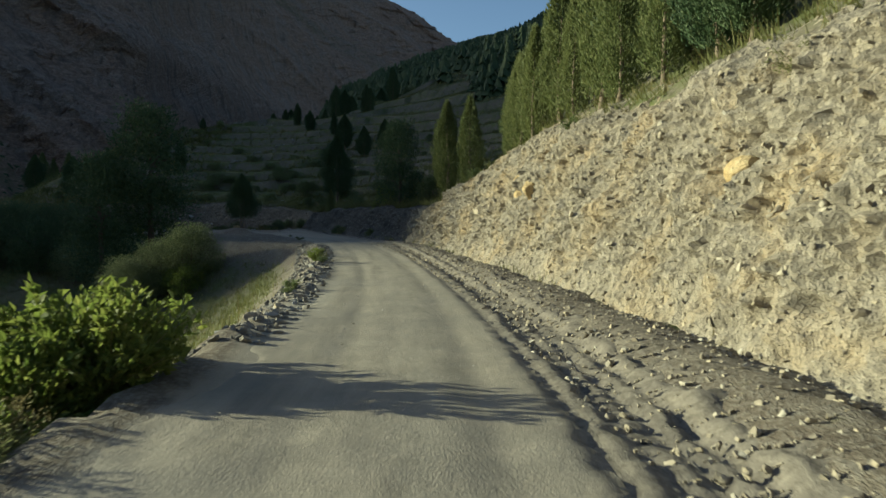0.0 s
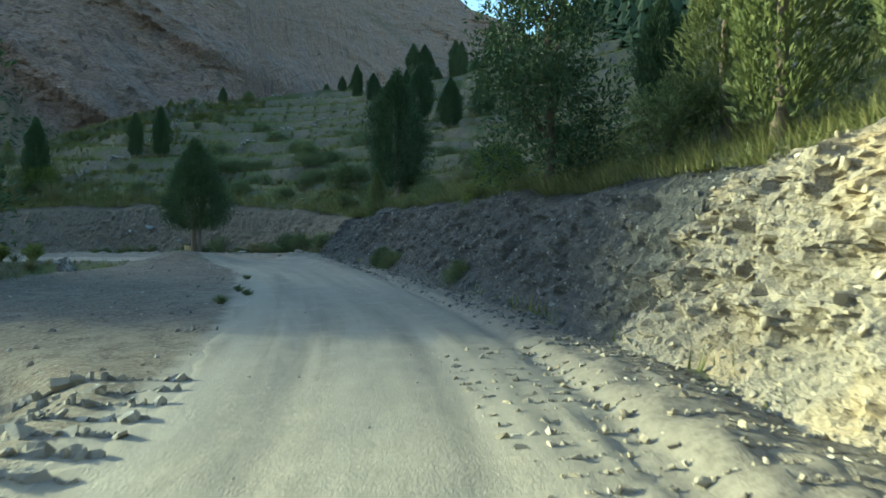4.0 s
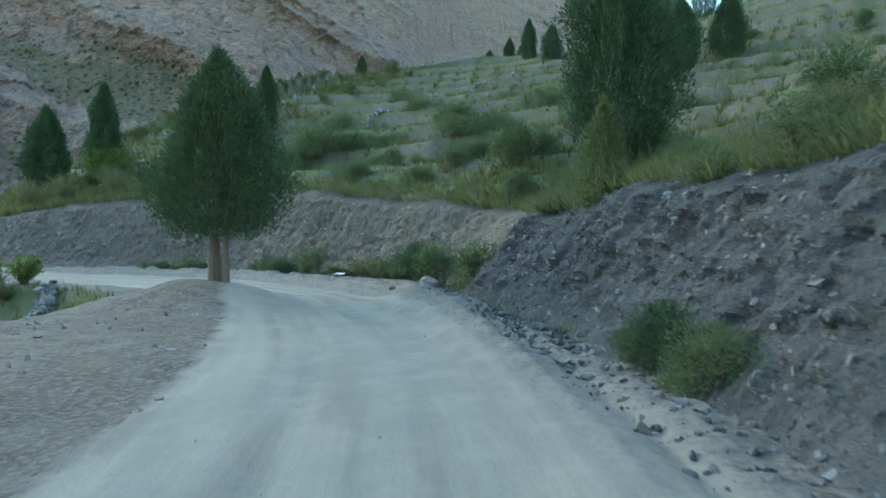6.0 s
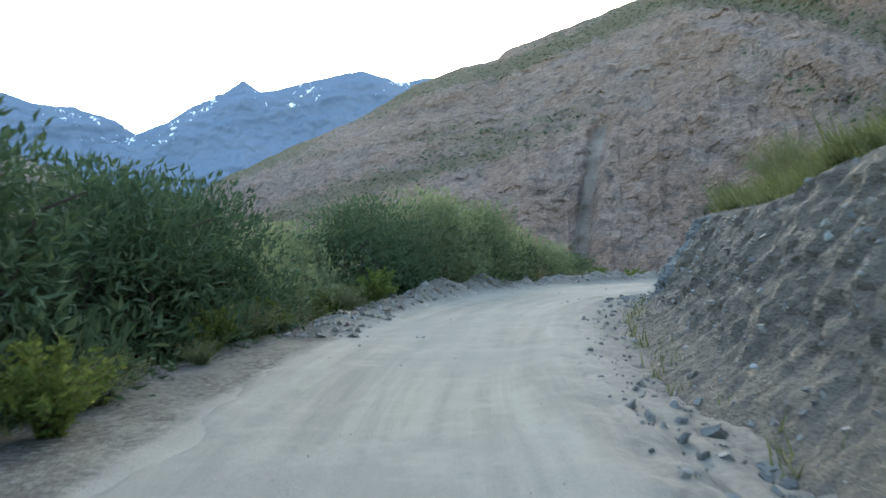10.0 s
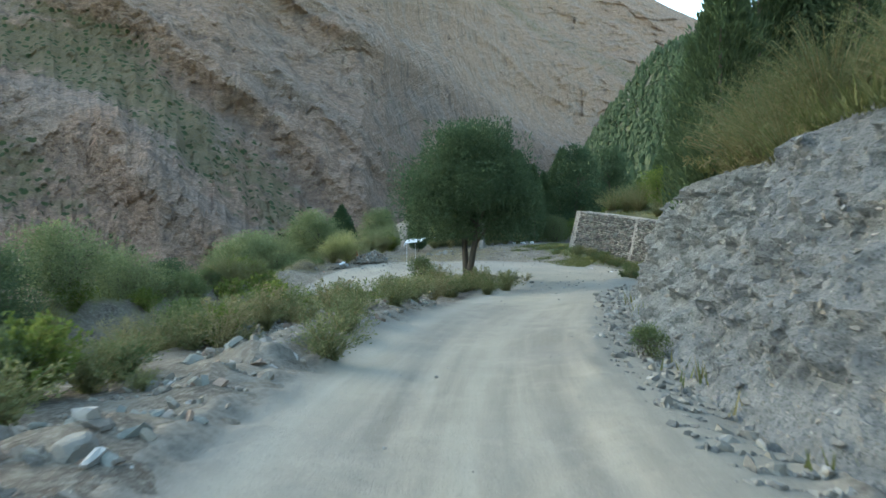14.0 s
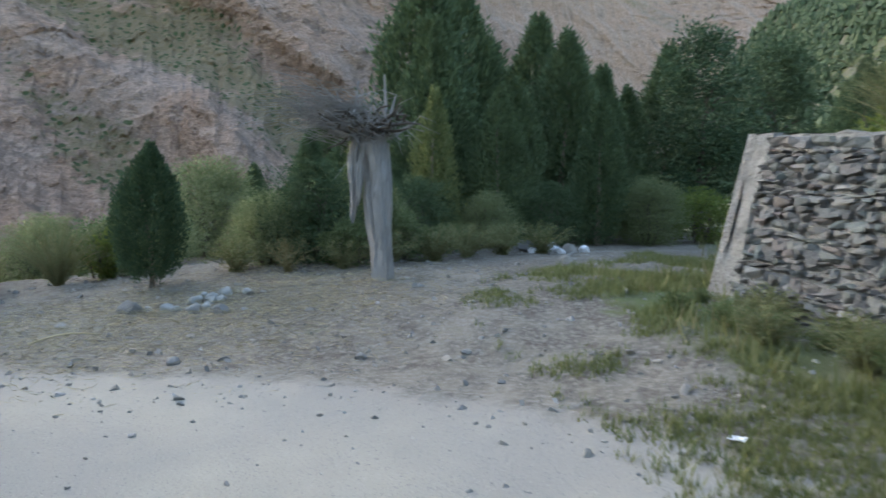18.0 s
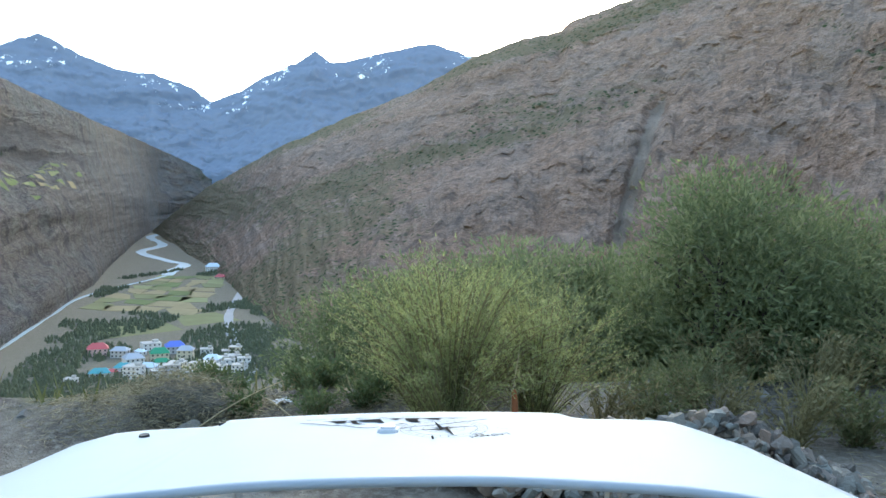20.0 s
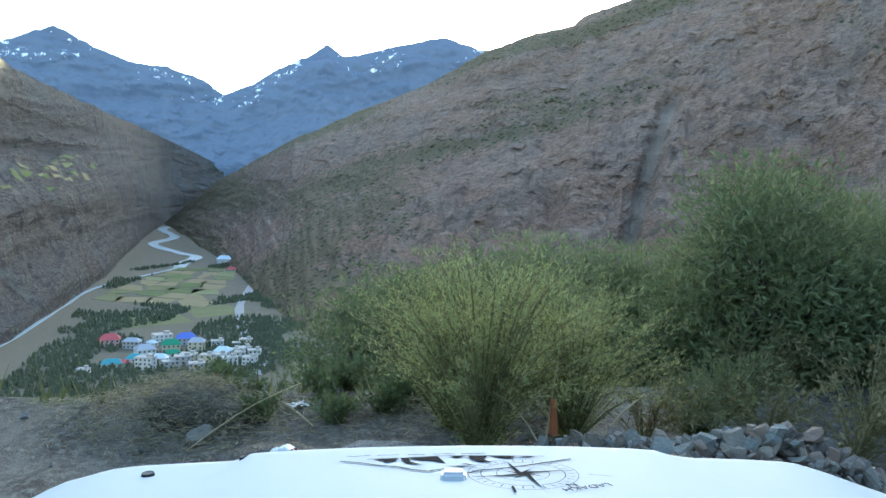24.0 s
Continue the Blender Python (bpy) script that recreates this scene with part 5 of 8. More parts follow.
for s, d, sc, kind in [(6.9, -3.1, 1.05, leafy_herb), (7.3, -3.6, 1.3, leafy_herb), (7.1, -4.2, 1.4, leafy_herb), (8.0, -3.6, 1.05, leafy_herb), (6.6, -3.7, 1.0, leafy_herb), (4.4, -3.1, 0.7, sage_low), (4.9, -3.4, 0.7, dry_herb), (5.4, -3.2, 0.6, dry_herb), (5.6, -3.6, 0.7, leafy_herb), (7.2, -4.9, 1.35, leafy_herb), (5.0, -4.3, 0.8, leafy_herb), (8.3, -4.3, 1.15, leafy_herb), (9.4, -4.5, 1.1, leafy_herb), (6.6, -5.2, 1.1, leafy_herb), (4.0, -3.6, 0.9, dry_herb), (4.2, -3.3, 0.6, sage_low), (3.4, -3.2, 0.6, dry_herb), (5.2, -3.1, 0.5, sage_low),
                       (7.9, -5.2, 0.9, leafy_herb), (9.9, -4.9, 0.7, small_bush), (3.6, -4.5, 0.9, leafy_herb), (6.9, -3.4, 0.85, leafy_herb), (4.6, -5.2, 1.0, leafy_herb), (17, -2.7, 0.55, green_herb), (16.2, -2.7, 0.35, green_herb), (26, -2.4, 0.5, green_herb), (27, -2.6, 0.5, leafy_herb), (31, -2.5, 0.5, green_herb), (50.8, -2.0, 0.35, green_herb), (52.0, -2.2, 0.35, green_herb), (49.5, -2.5, 0.4, green_herb), (55.5, -2.0, 0.35, green_herb)]:
    put(kind, *road_at(s, d)[:2], sc)
for k in range(22):
    put([willow_bush_b, willow_bush, lime_bush][rng.randint(3)], *road_at(rng.uniform(39, 47), -9 - 9 * rng.rand())[:2], 0.7 + 0.5 * rng.rand(), label="dense leafy bush on the slope below the road")
for x, y, sc in [(78, 87.6, 1.0), (81, 88.6, 1.1), (84, 89.8, 1.2), (86.5, 90.6, 1.15), (89, 91.6, 1.2), (91.5, 92.6, 1.1), (94, 93.6, 0.9), (83, 92.2, 1.3), (88, 94.0, 1.3), (75, 86.4, 1.0)]:
    put([willow_bush_dark, willow_bush_b][rng.randint(2)], x, y, 0.55 * sc)
for k in range(34):
    s = rng.uniform(110, 136)
    put([willow_bush_dark, leafy_herb, sage, leafy_herb, leafy_herb][rng.randint(5)], *road_at(s, -5.0 - 2.6 * rng.rand())[:2], 0.35 + 0.3 * rng.rand())
for k in range(46):
    s = rng.uniform(111, 133)
    put([leafy_herb, sage, leafy_herb, sage_low][rng.randint(4)], *road_at(s, -4.1 - 2.2 * rng.rand())[:2], 0.5 + 0.3 * rng.rand())
for k in range(95):
    s = rng.uniform(98, 138)
    d = -3.1 - 2.6 * rng.rand()
    put([sage_low, sage, dry_herb, sage_low, leafy_herb, green_herb][rng.randint(6)], *road_at(s, d)[:2], (0.5 + 0.45 * rng.rand()) * (1.0 if d < -3.6 else 0.7))
for k in range(70):
    j = int(np.argmin(np.abs(BP[:, 0] - rng.uniform(84, 98.5)) + 9 * (BP[:, 1] < 80)))
    off = (1.7 + 1.6 * rng.rand()) * (1 if k % 5 < 2 else -1)
    tn = BP[min(j + 1, len(BP) - 1), :2] - BP[j - 1, :2]
    tn = tn / np.hypot(*tn)
    put([sage, leafy_herb, sage_low, leafy_herb, small_bush][rng.randint(5)], BP[j, 0] - tn[1] * off, BP[j, 1] + tn[0] * off, 0.45 + 0.35 * rng.rand())
for k in range(40):
    put([sage_low, dry_herb, sage_low, sage_low][rng.randint(4)], rng.uniform(85, 97.5), rng.uniform(83.2, 85.6), 0.5 + 0.4 * rng.rand())
for k in range(46):
    i = int(rng.uniform(np.argmin(np.hypot(LP[:, 0] - 101.0, LP[:, 1] - 80.0)), np.argmin(np.hypot(LP[:, 0] - 112.0, LP[:, 1] - 85.8))))
    e = 0.9 + 3.4 * rng.rand()
    put([sage, sage_low, sage, leafy_herb][rng.randint(4)], LP[i, 0] + LN[i, 0] * e, LP[i, 1] + LN[i, 1] * e, 0.6 + 0.5 * rng.rand())
for k in range(40):
    s = rng.uniform(104, 142)
    put([sage, sage_low, dry_herb][rng.randint(3)], *road_at(s, np.interp(s, BK[:, 0], BK[:, 1]) + 1.9 + 2.5 * rng.rand())[:2], 0.6 + 0.5 * rng.rand())
# weeds round the viewpoint and along the wall
for x, y, sc, kind in [(103.3, 93.35, 0.9, sage_view), (103.0, 93.8, 0.8, sage_view), (103.9, 93.8, 0.75, sage_view), (105.3, 94.3, 0.7, dry_herb), (106.3, 94.2, 0.7, sage_low), (104.4, 93.9, 0.7, dry_herb), (104.8, 94.2, 0.7, sage_low), (105.8, 94.0, 0.8, dry_herb), (106.7, 93.8, 0.6, dry_herb), (105.2, 94.9, 0.8, sage_low), (107.2, 94.6, 0.8, sage), (101.5, 93.7, 0.5, green_herb), (102.1, 93.8, 0.5, green_herb), (102.5, 94.3, 0.6, green_herb), (100.8, 94.3, 0.6, green_herb), (101.9, 94.6, 0.6, green_herb), (102.6, 94.6, 0.7, sage_low), (103.4, 94.6, 0.7, sage_low), (101.8, 94.3, 0.6, green_herb), (101.2, 94.0, 0.5, green_herb), (102.4, 94.1, 0.5, green_herb), (106.2, 94.9, 1.0, dry_herb), (106.6, 95.4, 0.85, dry_herb), (105.6, 95.8, 0.8, dry_herb), (107.8, 95.2, 0.8, sage_low), (101.5, 95.4, 0.6, green_herb), (100.6, 95.0, 0.6, green_herb), (102.2, 95.0, 0.55, green_herb),
                       (101.3, 97.9, 0.9, willow_bush), (102.4, 98.4, 1.0, willow_bush), (103.5, 98.6, 1.05, willow_bush), (104.7, 98.9, 1.0, willow_bush), (107.4, 98.2, 0.95, willow_bush), (105.9, 97.0, 0.9, willow_bush), (108.6, 99.0, 0.8, willow_bush_b), (110.4, 98.4, 0.55, willow_bush), (112.4, 99.6, 0.6, willow_bush_b), (100.2, 99.0, 0.55, willow_bush_b), (109.25, 93.0, 0.4, juniper_mid), (108.9, 94.9, 0.75, sage), (109.7, 94.9, 0.7, leafy_herb), (102.2, 97.4, 0.6, willow_bush_b),
                       (106.2, 97.4, 0.75, willow_bush_b), (114.6, 98.6, 0.8, willow_bush), (103.6, 97.2, 0.7, willow_bush_b), (95.0, 95.6, 0.8, small_bush), (93.6, 94.8, 0.32, juniper_mid), (96.0, 95.4, 0.8, small_bush), (92.0, 94.0, 0.36, juniper_mid), (97.0, 95.8, 0.7, small_bush)]:
    put(kind, x, y, sc)
for u in np.linspace(0.05, 1, 58):
    k = int(np.interp(u, [0, 1], [np.argmin(np.hypot(LP[:, 0] - 100.0, LP[:, 1] - 80)), np.argmin(np.hypot(LP[:, 0] - 111.8, LP[:, 1] - 85.6))]))
    off = 0.35 + 0.75 * rng.rand()
    put([green_herb, sage_low, green_herb, green_herb][rng.randint(4)], LP[k, 0] - LN[k, 0] * off, LP[k, 1] - LN[k, 1] * off, 0.36 + 0.3 * rng.rand())
for x, y, sc, kind in [(99.6, 83.9, 0.4, dry_herb), (98.6, 84.2, 0.5, sage_low), (97.4, 84.4, 0.55, sage_low), (96.2, 84.2, 0.6, sage_low), (95.0, 84.0, 0.7, sage_low), (93.8, 83.8, 0.8, sage_low), (92.4, 83.6, 0.8, dry_herb), (91.0, 83.4, 0.8, sage_low), (89.6, 83.0, 0.8, sage_low),
                       (94.2, 84.8, 0.7, sage_low), (92.0, 84.4, 0.8, sage_low), (97.8, 85.2, 0.5, green_herb), (88.0, 82.8, 0.8, sage_low), (86.5, 82.0, 0.8, sage_low), (85, 81.2, 0.8, sage_low)]:
    put(kind, x, y, sc)
for k in range(56):
    s = 71.5 + 11.5 * rng.rand() ** 1.3
    put([green_herb, green_herb, sage_low, dry_herb, green_herb][rng.randint(5)], *road_at(s, np.interp(s, [70, 73, 80, 92], [3.0, 2.6, 2.5, 2.3]) + 1.1 * rng.rand())[:2], 0.42 + 0.5 * rng.rand(), label="grey-green weeds at the foot of the earth bank")
for s, d, sc, kind in [(77.4, 3.3, 0.62, small_bush), (76.2, 3.7, 0.75, small_bush), (75.4, 3.9, 0.8, olive_bush), (79.4, 3.2, 0.55, small_bush), (74.2, 4.3, 0.5, small_bush), (82.0, 3.0, 0.5, small_bush), (76.6, 2.9, 0.5, olive_bush), (73.0, 4.2, 0.45, olive_bush),
                       (71.2, 4.1, 0.42, willow_bush_dark), (70.5, 4.2, 0.36, willow_bush_dark), (71.9, 3.7, 0.5, olive_bush), (59.5, 2.75, 0.45, small_bush), (58.9, 2.9, 0.26, willow_bush_dark), (58.2, 3.0, 0.5, olive_bush)]:
    put(kind, *road_at(s, d)[:2], sc, label="dark green shrub growing at the foot of the earth bank")
# wide shrubs on the terraces
for x, y, sc in [(74.6, 38.4, 1.3), (75.6, 37.0, 1.15), (73.6, 39.6, 1.0), (76.6, 35.6, 0.8), (75.5, 31.0, 1.15), (77.2, 30.2, 0.9), (71.0, 33.6, 0.7), (73.0, 29.5, 0.75), (79.5, 34.0, 0.9), (82.0, 37.5, 0.9), (70.6, 37.6, 0.6), (71.6, 41.8, 0.55), (70.9, 48.9, 0.9),
                 (72.6, 26.4, 0.9), (76.0, 26.0, 0.8), (68.2, 20.9, 1.0), (66.2, 22.4, 0.75), (80.5, 29.0, 0.9), (84.5, 33.0, 0.8), (70.5, 30.2, 0.55), (74.0, 34.6, 0.6), (69.2, 24.2, 0.6), (64.4, 19.4, 0.6), (85.5, 41.0, 0.9), (80.0, 41.5, 0.8), (77.0, 22.0, 0.9), (82.0, 25.5, 0.9)]:
    put(olive_bush, x, y, 0.92 * sc, zs=0.6 + 0.35 * rng.rand())
for x, y, sc, kind in [(112.0, 92.6, 0.55, willow_bush_dark), (112.9, 91.9, 0.42, willow_bush), (113.6, 92.9, 0.5, juniper_slim), (114.4, 92.2, 0.5, willow_bush_dark), (115.4, 92.4, 0.65, juniper_slim), (116.3, 91.6, 0.4, willow_bush), (111.3, 92.9, 0.4, willow_bush),
                       (117.3, 91.9, 0.7, conifer), (118.4, 91.2, 0.5, willow_bush_dark), (119.6, 90.4, 0.7, conifer), (120.6, 89.4, 0.55, willow_bush), (119.0, 92.4, 0.8, conifer), (112.4, 91.2, 0.8, sage_low), (113.3, 90.9, 0.9, sage_low), (114.2, 90.8, 0.9, sage_low), (115.2, 90.6, 0.9, sage_low), (111.6, 91.5, 0.7, sage_low), (110.9, 92.0, 0.7, dry_herb), (110.6, 92.8, 0.8, sage_low), (116.2, 90.2, 0.9, sage_low)]:
    put(kind, x, y, sc)
# shrubs over the terraced hill, the cliff tops and the slope above the wall
for k in range(170):
    s = rng.uniform(2, 142)
    base = np.interp(s, BK[:, 0], BK[:, 1]) + 2.2
    d = base + rng.rand() ** 1.3 * 30
    x, y, _ = road_at(s, d)
    put([small_bush, sage_low, small_bush, sage_low, dry_herb, green_herb][rng.randint(6)], x, y, (0.45 if s > 40 else 0.8) + 0.5 * rng.rand())
for k in range(230):
    x, y = rng.uniform(104, 172), rng.uniform(28, 96)
    e = to_line(np.array([x]), np.array([y]), LP)[1][0]
    if e > 6:
        put([conifer, juniper_mid, small_bush, conifer, willow_bush_b][rng.randint(5)], x, y, 0.6 + 0.6 * rng.rand())
for proto in (juniper_round, juniper_big, juniper_column, olive_bush, juniper_mid, juniper_slim, conifer, willow_tree, tall_tree, willow_bush, willow_bush_b, willow_bush_dark, lime_bush, small_bush, sage, sage_view, sage_low, dry_herb, leafy_herb, green_herb):
    retire(proto)


# grass: tufts of blades over the slopes, verges and terraces
def grass_sheet(name, n, box_, mat, hi, seed, label, want):
    r = np.random.RandomState(seed)
    x, y = r.uniform(box_[0], box_[1], n), r.uniform(box_[2], box_[3], n)
    z, road, rut, g = ground_height(x, y, False)
    keep = want(x, y, road, g, r)
    x, y = x[keep], y[keep]
    z = np.array([height_at(a, b) for a, b in zip(x, y)])
    blades = 7
    m = len(x)
    pts = np.repeat(np.stack([x, y, z - 0.02], -1), blades, 0) + np.c_[0.09 * r.normal(size=(m * blades, 2)), np.zeros(m * blades)]
    a = r.rand(m * blades) * 6.28
    h = hi * (0.5 + r.rand(m * blades)) * np.repeat(0.6 + 0.8 * r.rand(m), blades)
    tip = pts + np.stack([0.45 * h * np.cos(a), 0.45 * h * np.sin(a), h], -1)
    w = 0.010 + 0.012 * r.rand(m * blades)
    side = np.stack([-np.sin(a) * w, np.cos(a) * w, 0 * a], -1)
    v = np.stack([pts - side, pts + side, tip], 1).reshape(-1, 3)
    return tagged(new(name, mesh_of(name, v, np.arange(len(v)).reshape(-1, 3), mat)), label, "grass", kind="stuff")


grass_sheet("grass", 110000, (10, 128, 0, 106), M_GRASS, 0.22, 3, "green and yellowing grass on slopes and verges", lambda x, y, road, g, r: (road < 0.15) & (g > 0.35) & (r.rand(len(x)) < g))
grass_sheet("dry_grass", 40000, (-6, 128, -8, 106), M_DRY, 0.2, 4, "tan dry grass among stones", lambda x, y, road, g, r: (road < 0.1) & (g > 0.2) & (r.rand(len(x)) < 0.6 * g))


def tussocks():
    """Thick tufts that crowd the terrace edges."""
    r = np.random.RandomState(91)
    n = 26000
    s, d = r.uniform(44, 150, n), r.uniform(3, 34, n)
    k = np.searchsorted(RS, s).clip(0, len(RS) - 1)
    x, y = RP[k, 0] + RN[k, 0] * d, RP[k, 1] + RN[k, 1] * d
    _, e = to_line(x, y, LP)
    keep = (e > 2.2) & (vnoise(x * 0.33, y * 0.33, 0, 13) + 0.3 * vnoise(x * 1.1, y * 1.1, 0, 17) > 0.54)
    x, y = x[keep], y[keep]
    z = np.array([height_at(a, b) for a, b in zip(x, y)])
    m, blades = len(x), 16
    size = 0.22 + 0.30 * r.rand(m) ** 2
    a = r.rand(m * blades) * 6.28
    h = np.repeat(size, blades) * (0.6 + 0.6 * r.rand(m * blades))
    lean = 0.9 * r.rand(m * blades)
    pts = np.repeat(np.stack([x, y, z - 0.03], -1), blades, 0) + np.stack([np.cos(a), np.sin(a), 0 * a], -1) * (np.repeat(size, blades) * 0.35 * r.rand(m * blades))[:, None]
    tip = pts + np.stack([lean * h * np.cos(a), lean * h * np.sin(a), h], -1)
    w = 0.012 + 0.016 * r.rand(m * blades)
    side = np.stack([-np.sin(a) * w, np.cos(a) * w, 0 * a], -1)
    v = np.stack([pts - side, pts + side, tip], 1).reshape(-1, 3)
    tagged(new("grass_tufts", mesh_of("grass_tufts", v, np.arange(len(v)).reshape(-1, 3), M_GRASS)), "thick green grass tufts on the terraced slope", "grass", kind="stuff")


tussocks()


def edge_grass():
    """Tufts that hang over the tops of the cut banks."""
    r = np.random.RandomState(77)
    lip = np.concatenate([np.repeat(q, 6, 0) for q in LIPS[1:]] + [LIPS[0]])
    lip = lip[r.rand(len(lip)) < 0.55 + 0.4 * (vnoise(lip[:, 0] * 0.5, lip[:, 1] * 0.5, 0, 3) > 0.45)]
    n, blades = len(lip), 9
    back = -0.5 + 1.9 * r.rand(n)
    base = np.stack([lip[:, 0] + lip[:, 3] * back, lip[:, 1] + lip[:, 4] * back, lip[:, 2]], -1)
    g = np.array([height_at(a, b) for a, b in base[:, :2]])
    base[:, 2] = np.where(back > 0.25, np.maximum(g, lip[:, 2] - 0.1), lip[:, 2]) - 0.03
    pts = np.repeat(base, blades, 0) + 0.06 * r.normal(size=(n * blades, 3)) * np.array([1, 1, 0.2])
    h = 0.42 * (0.5 + r.rand(n * blades)) * np.repeat(0.5 + 0.9 * r.rand(n), blades)
    a = r.rand(n * blades) * 6.28
    out = np.repeat(lip[:, 3:5], blades, 0)
    tip = pts + np.stack([0.4 * h * np.cos(a) - 0.35 * h * out[:, 0], 0.4 * h * np.sin(a) - 0.35 * h * out[:, 1], h * (0.9 - 0.5 * r.rand(n * blades))], -1)
    w = 0.012
    side = np.stack([-np.sin(a) * w, np.cos(a) * w, 0 * a], -1)
    v = np.stack([pts - side, pts + side, tip], 1).reshape(-1, 3)
    tagged(new("edge_grass", mesh_of("edge_grass", v, np.arange(len(v)).reshape(-1, 3), M_GRASS)), "grass hanging over the tops of the banks", "grass", kind="stuff")


edge_grass()

# ---------------------------------------------------------------- stones
def stone_verts(r, round_=0.2, jag=0.1):
    """An angular broken stone: 26 vertices and 24 quads about the origin, one metre across."""
    g = np.array([(x, y, z) for x in (-1, 0, 1) for y in (-1, 0, 1) for z in (-1, 0, 1) if (x, y, z) != (0, 0, 0)], float)
    n = np.linalg.norm(g, axis=1)[:, None]
    p = g * (1 - round_) + g / n * round_ * 1.15
    for _ in range(7):  # broken faces
        w = r.normal(size=3)
        w /= np.linalg.norm(w)
        over = np.maximum(p @ w - (0.62 + 0.35 * r.rand()), 0)
        p = p - over[:, None] * w
    p = p + jag * r.normal(size=p.shape) * 0.4
    p = p @ np.array([[1, 0.12 * r.normal(), 0], [0.12 * r.normal(), 1, 0.08 * r.normal()], [0, 0.08 * r.normal(), 1]])
    return p * 0.5


def stone_faces():
    pos = [(x, y, z) for x in (-1, 0, 1) for y in (-1, 0, 1) for z in (-1, 0, 1) if (x, y, z) != (0, 0, 0)]
    at = {q: i for i, q in enumerate(pos)}
    out = []
    for ax in range(3):
        for sgn in (-1, 1):
            o = [k for k in range(3) if k != ax]
            for a in (-1, 0):
                for b in (-1, 0):
                    q = []
                    for da, db in ((0, 0), (1, 0), (1, 1), (0, 1)):
                        v = [0, 0, 0]
                        v[ax], v[o[0]], v[o[1]] = sgn, a + da, b + db
                        q.append(at[tuple(v)])
                    flip = (sgn > 0) == (ax != 1)
                    out.append(q if flip else q[::-1])
    return np.array(out)


STONE_F = stone_faces()
STONE_V = [stone_verts(rng, 0.05 + 0.3 * rng.rand(), 0.06 + 0.1 * rng.rand()) for _ in range(14)]
STONE_M = {}


def stone_mesh(k, mat):
    key = (k % len(STONE_V), mat.name)
    if key not in STONE_M:
        STONE_M[key] = mesh_of("stone", STONE_V[key[0]], STONE_F, mat)
    return STONE_M[key]


def turns(r, n):
    """Random turn matrices."""
    q = r.normal(size=(n, 4))
    q /= np.linalg.norm(q, axis=1)[:, None]
    w, x, y, z = q.T
    return np.stack([np.stack([1 - 2 * (y * y + z * z), 2 * (x * y - z * w), 2 * (x * z + y * w)], -1), np.stack([2 * (x * y + z * w), 1 - 2 * (x * x + z * z), 2 * (y * z - x * w)], -1), np.stack([2 * (x * z - y * w), 2 * (y * z + x * w), 1 - 2 * (x * x + y * y)], -1)], 1)


def stone_heap(pts, sizes, r, flat=0.55):
    """Many stones as arrays."""
    n = len(pts)
    V = np.stack(STONE_V)[r.randint(len(STONE_V), size=n)]
    dims = sizes[:, None] * np.stack([0.8 + 0.6 * r.rand(n), 0.8 + 0.5 * r.rand(n), flat * (0.7 + 0.6 * r.rand(n))], -1)
    V = V * dims[:, None, :]
    V = np.einsum("nij,nkj->nki", turns(r, n), V) + pts[:, None, :]
    F = STONE_F[None] + (26 * np.arange(n))[:, None, None]
    return V.reshape(-1, 3), F.reshape(-1, 4)


CUBE_V = np.array([(x, y, z) for x in (-1, 1) for y in (-1, 1) for z in (-1, 1)], float)
CUBE_F = np.array([(0, 1, 3, 2), (4, 6, 7, 5), (0, 4, 5, 1), (2, 3, 7, 6), (0, 2, 6, 4), (1, 5, 7, 3)])


def chip_heap(pts, sizes, r):
    """Many small broken chips as arrays, eight corners each."""
    n = len(pts)
    V = CUBE_V[None] * (0.30 + 0.22 * r.rand(n, 8, 1)) + 0.07 * r.normal(size=(n, 8, 3))
    V = V * (sizes[:, None] * np.stack([0.9 + 0.6 * r.rand(n), 0.8 + 0.5 * r.rand(n), 0.45 + 0.4 * r.rand(n)], -1))[:, None, :]
    V = np.einsum("nij,nkj->nki", turns(r, n), V) + pts[:, None, :]
    return V.reshape(-1, 3), (CUBE_F[None] + (8 * np.arange(n))[:, None, None]).reshape(-1, 4)


def rubble(name, pts, sizes, mat, seed, label):
    r = np.random.RandomState(seed)
    pts, sizes = np.asarray(pts), np.asarray(sizes)
    big = sizes > 0.06
    v, f = join_arrays([stone_heap(pts[big], sizes[big], r), chip_heap(pts[~big], sizes[~big], r)])
    return tagged(new(name, mesh_of(name, v, f, mat)), label, "rubble", kind="stuff")


def ground_points(s0, s1, d0, d1, n, r, power=1.0):
    s, u = r.uniform(s0, s1, n), r.rand(n) ** power
    d = d0 + (d1 - d0) * u
    k = np.searchsorted(RS, s).clip(0, len(RS) - 1)
    x, y = RP[k, 0] + RN[k, 0] * d, RP[k, 1] + RN[k, 1] * d
    return np.stack([x, y, [height_at(a, b) for a, b in zip(x, y)]], -1)


def foot_points(s0, s1, e0, e1, n, r):
    """Points along the bank's foot, e metres out of it."""
    k = np.where((~L_WALL) & (L_ROAD_S >= s0) & (L_ROAD_S <= s1))[0]
    k = k[r.randint(len(k), size=n)]
    e = e0 + (e1 - e0) * r.rand(n) ** 1.4
    x, y = LP[k, 0] - LN[k, 0] * e, LP[k, 1] - LN[k, 1] * e
    return np.stack([x, y, [height_at(a, b) for a, b in zip(x, y)]], -1)


def sizes_of(r, n, lo, hi, power=3.0):
    return lo + (hi - lo) * r.rand(n) ** (2.2 * power)


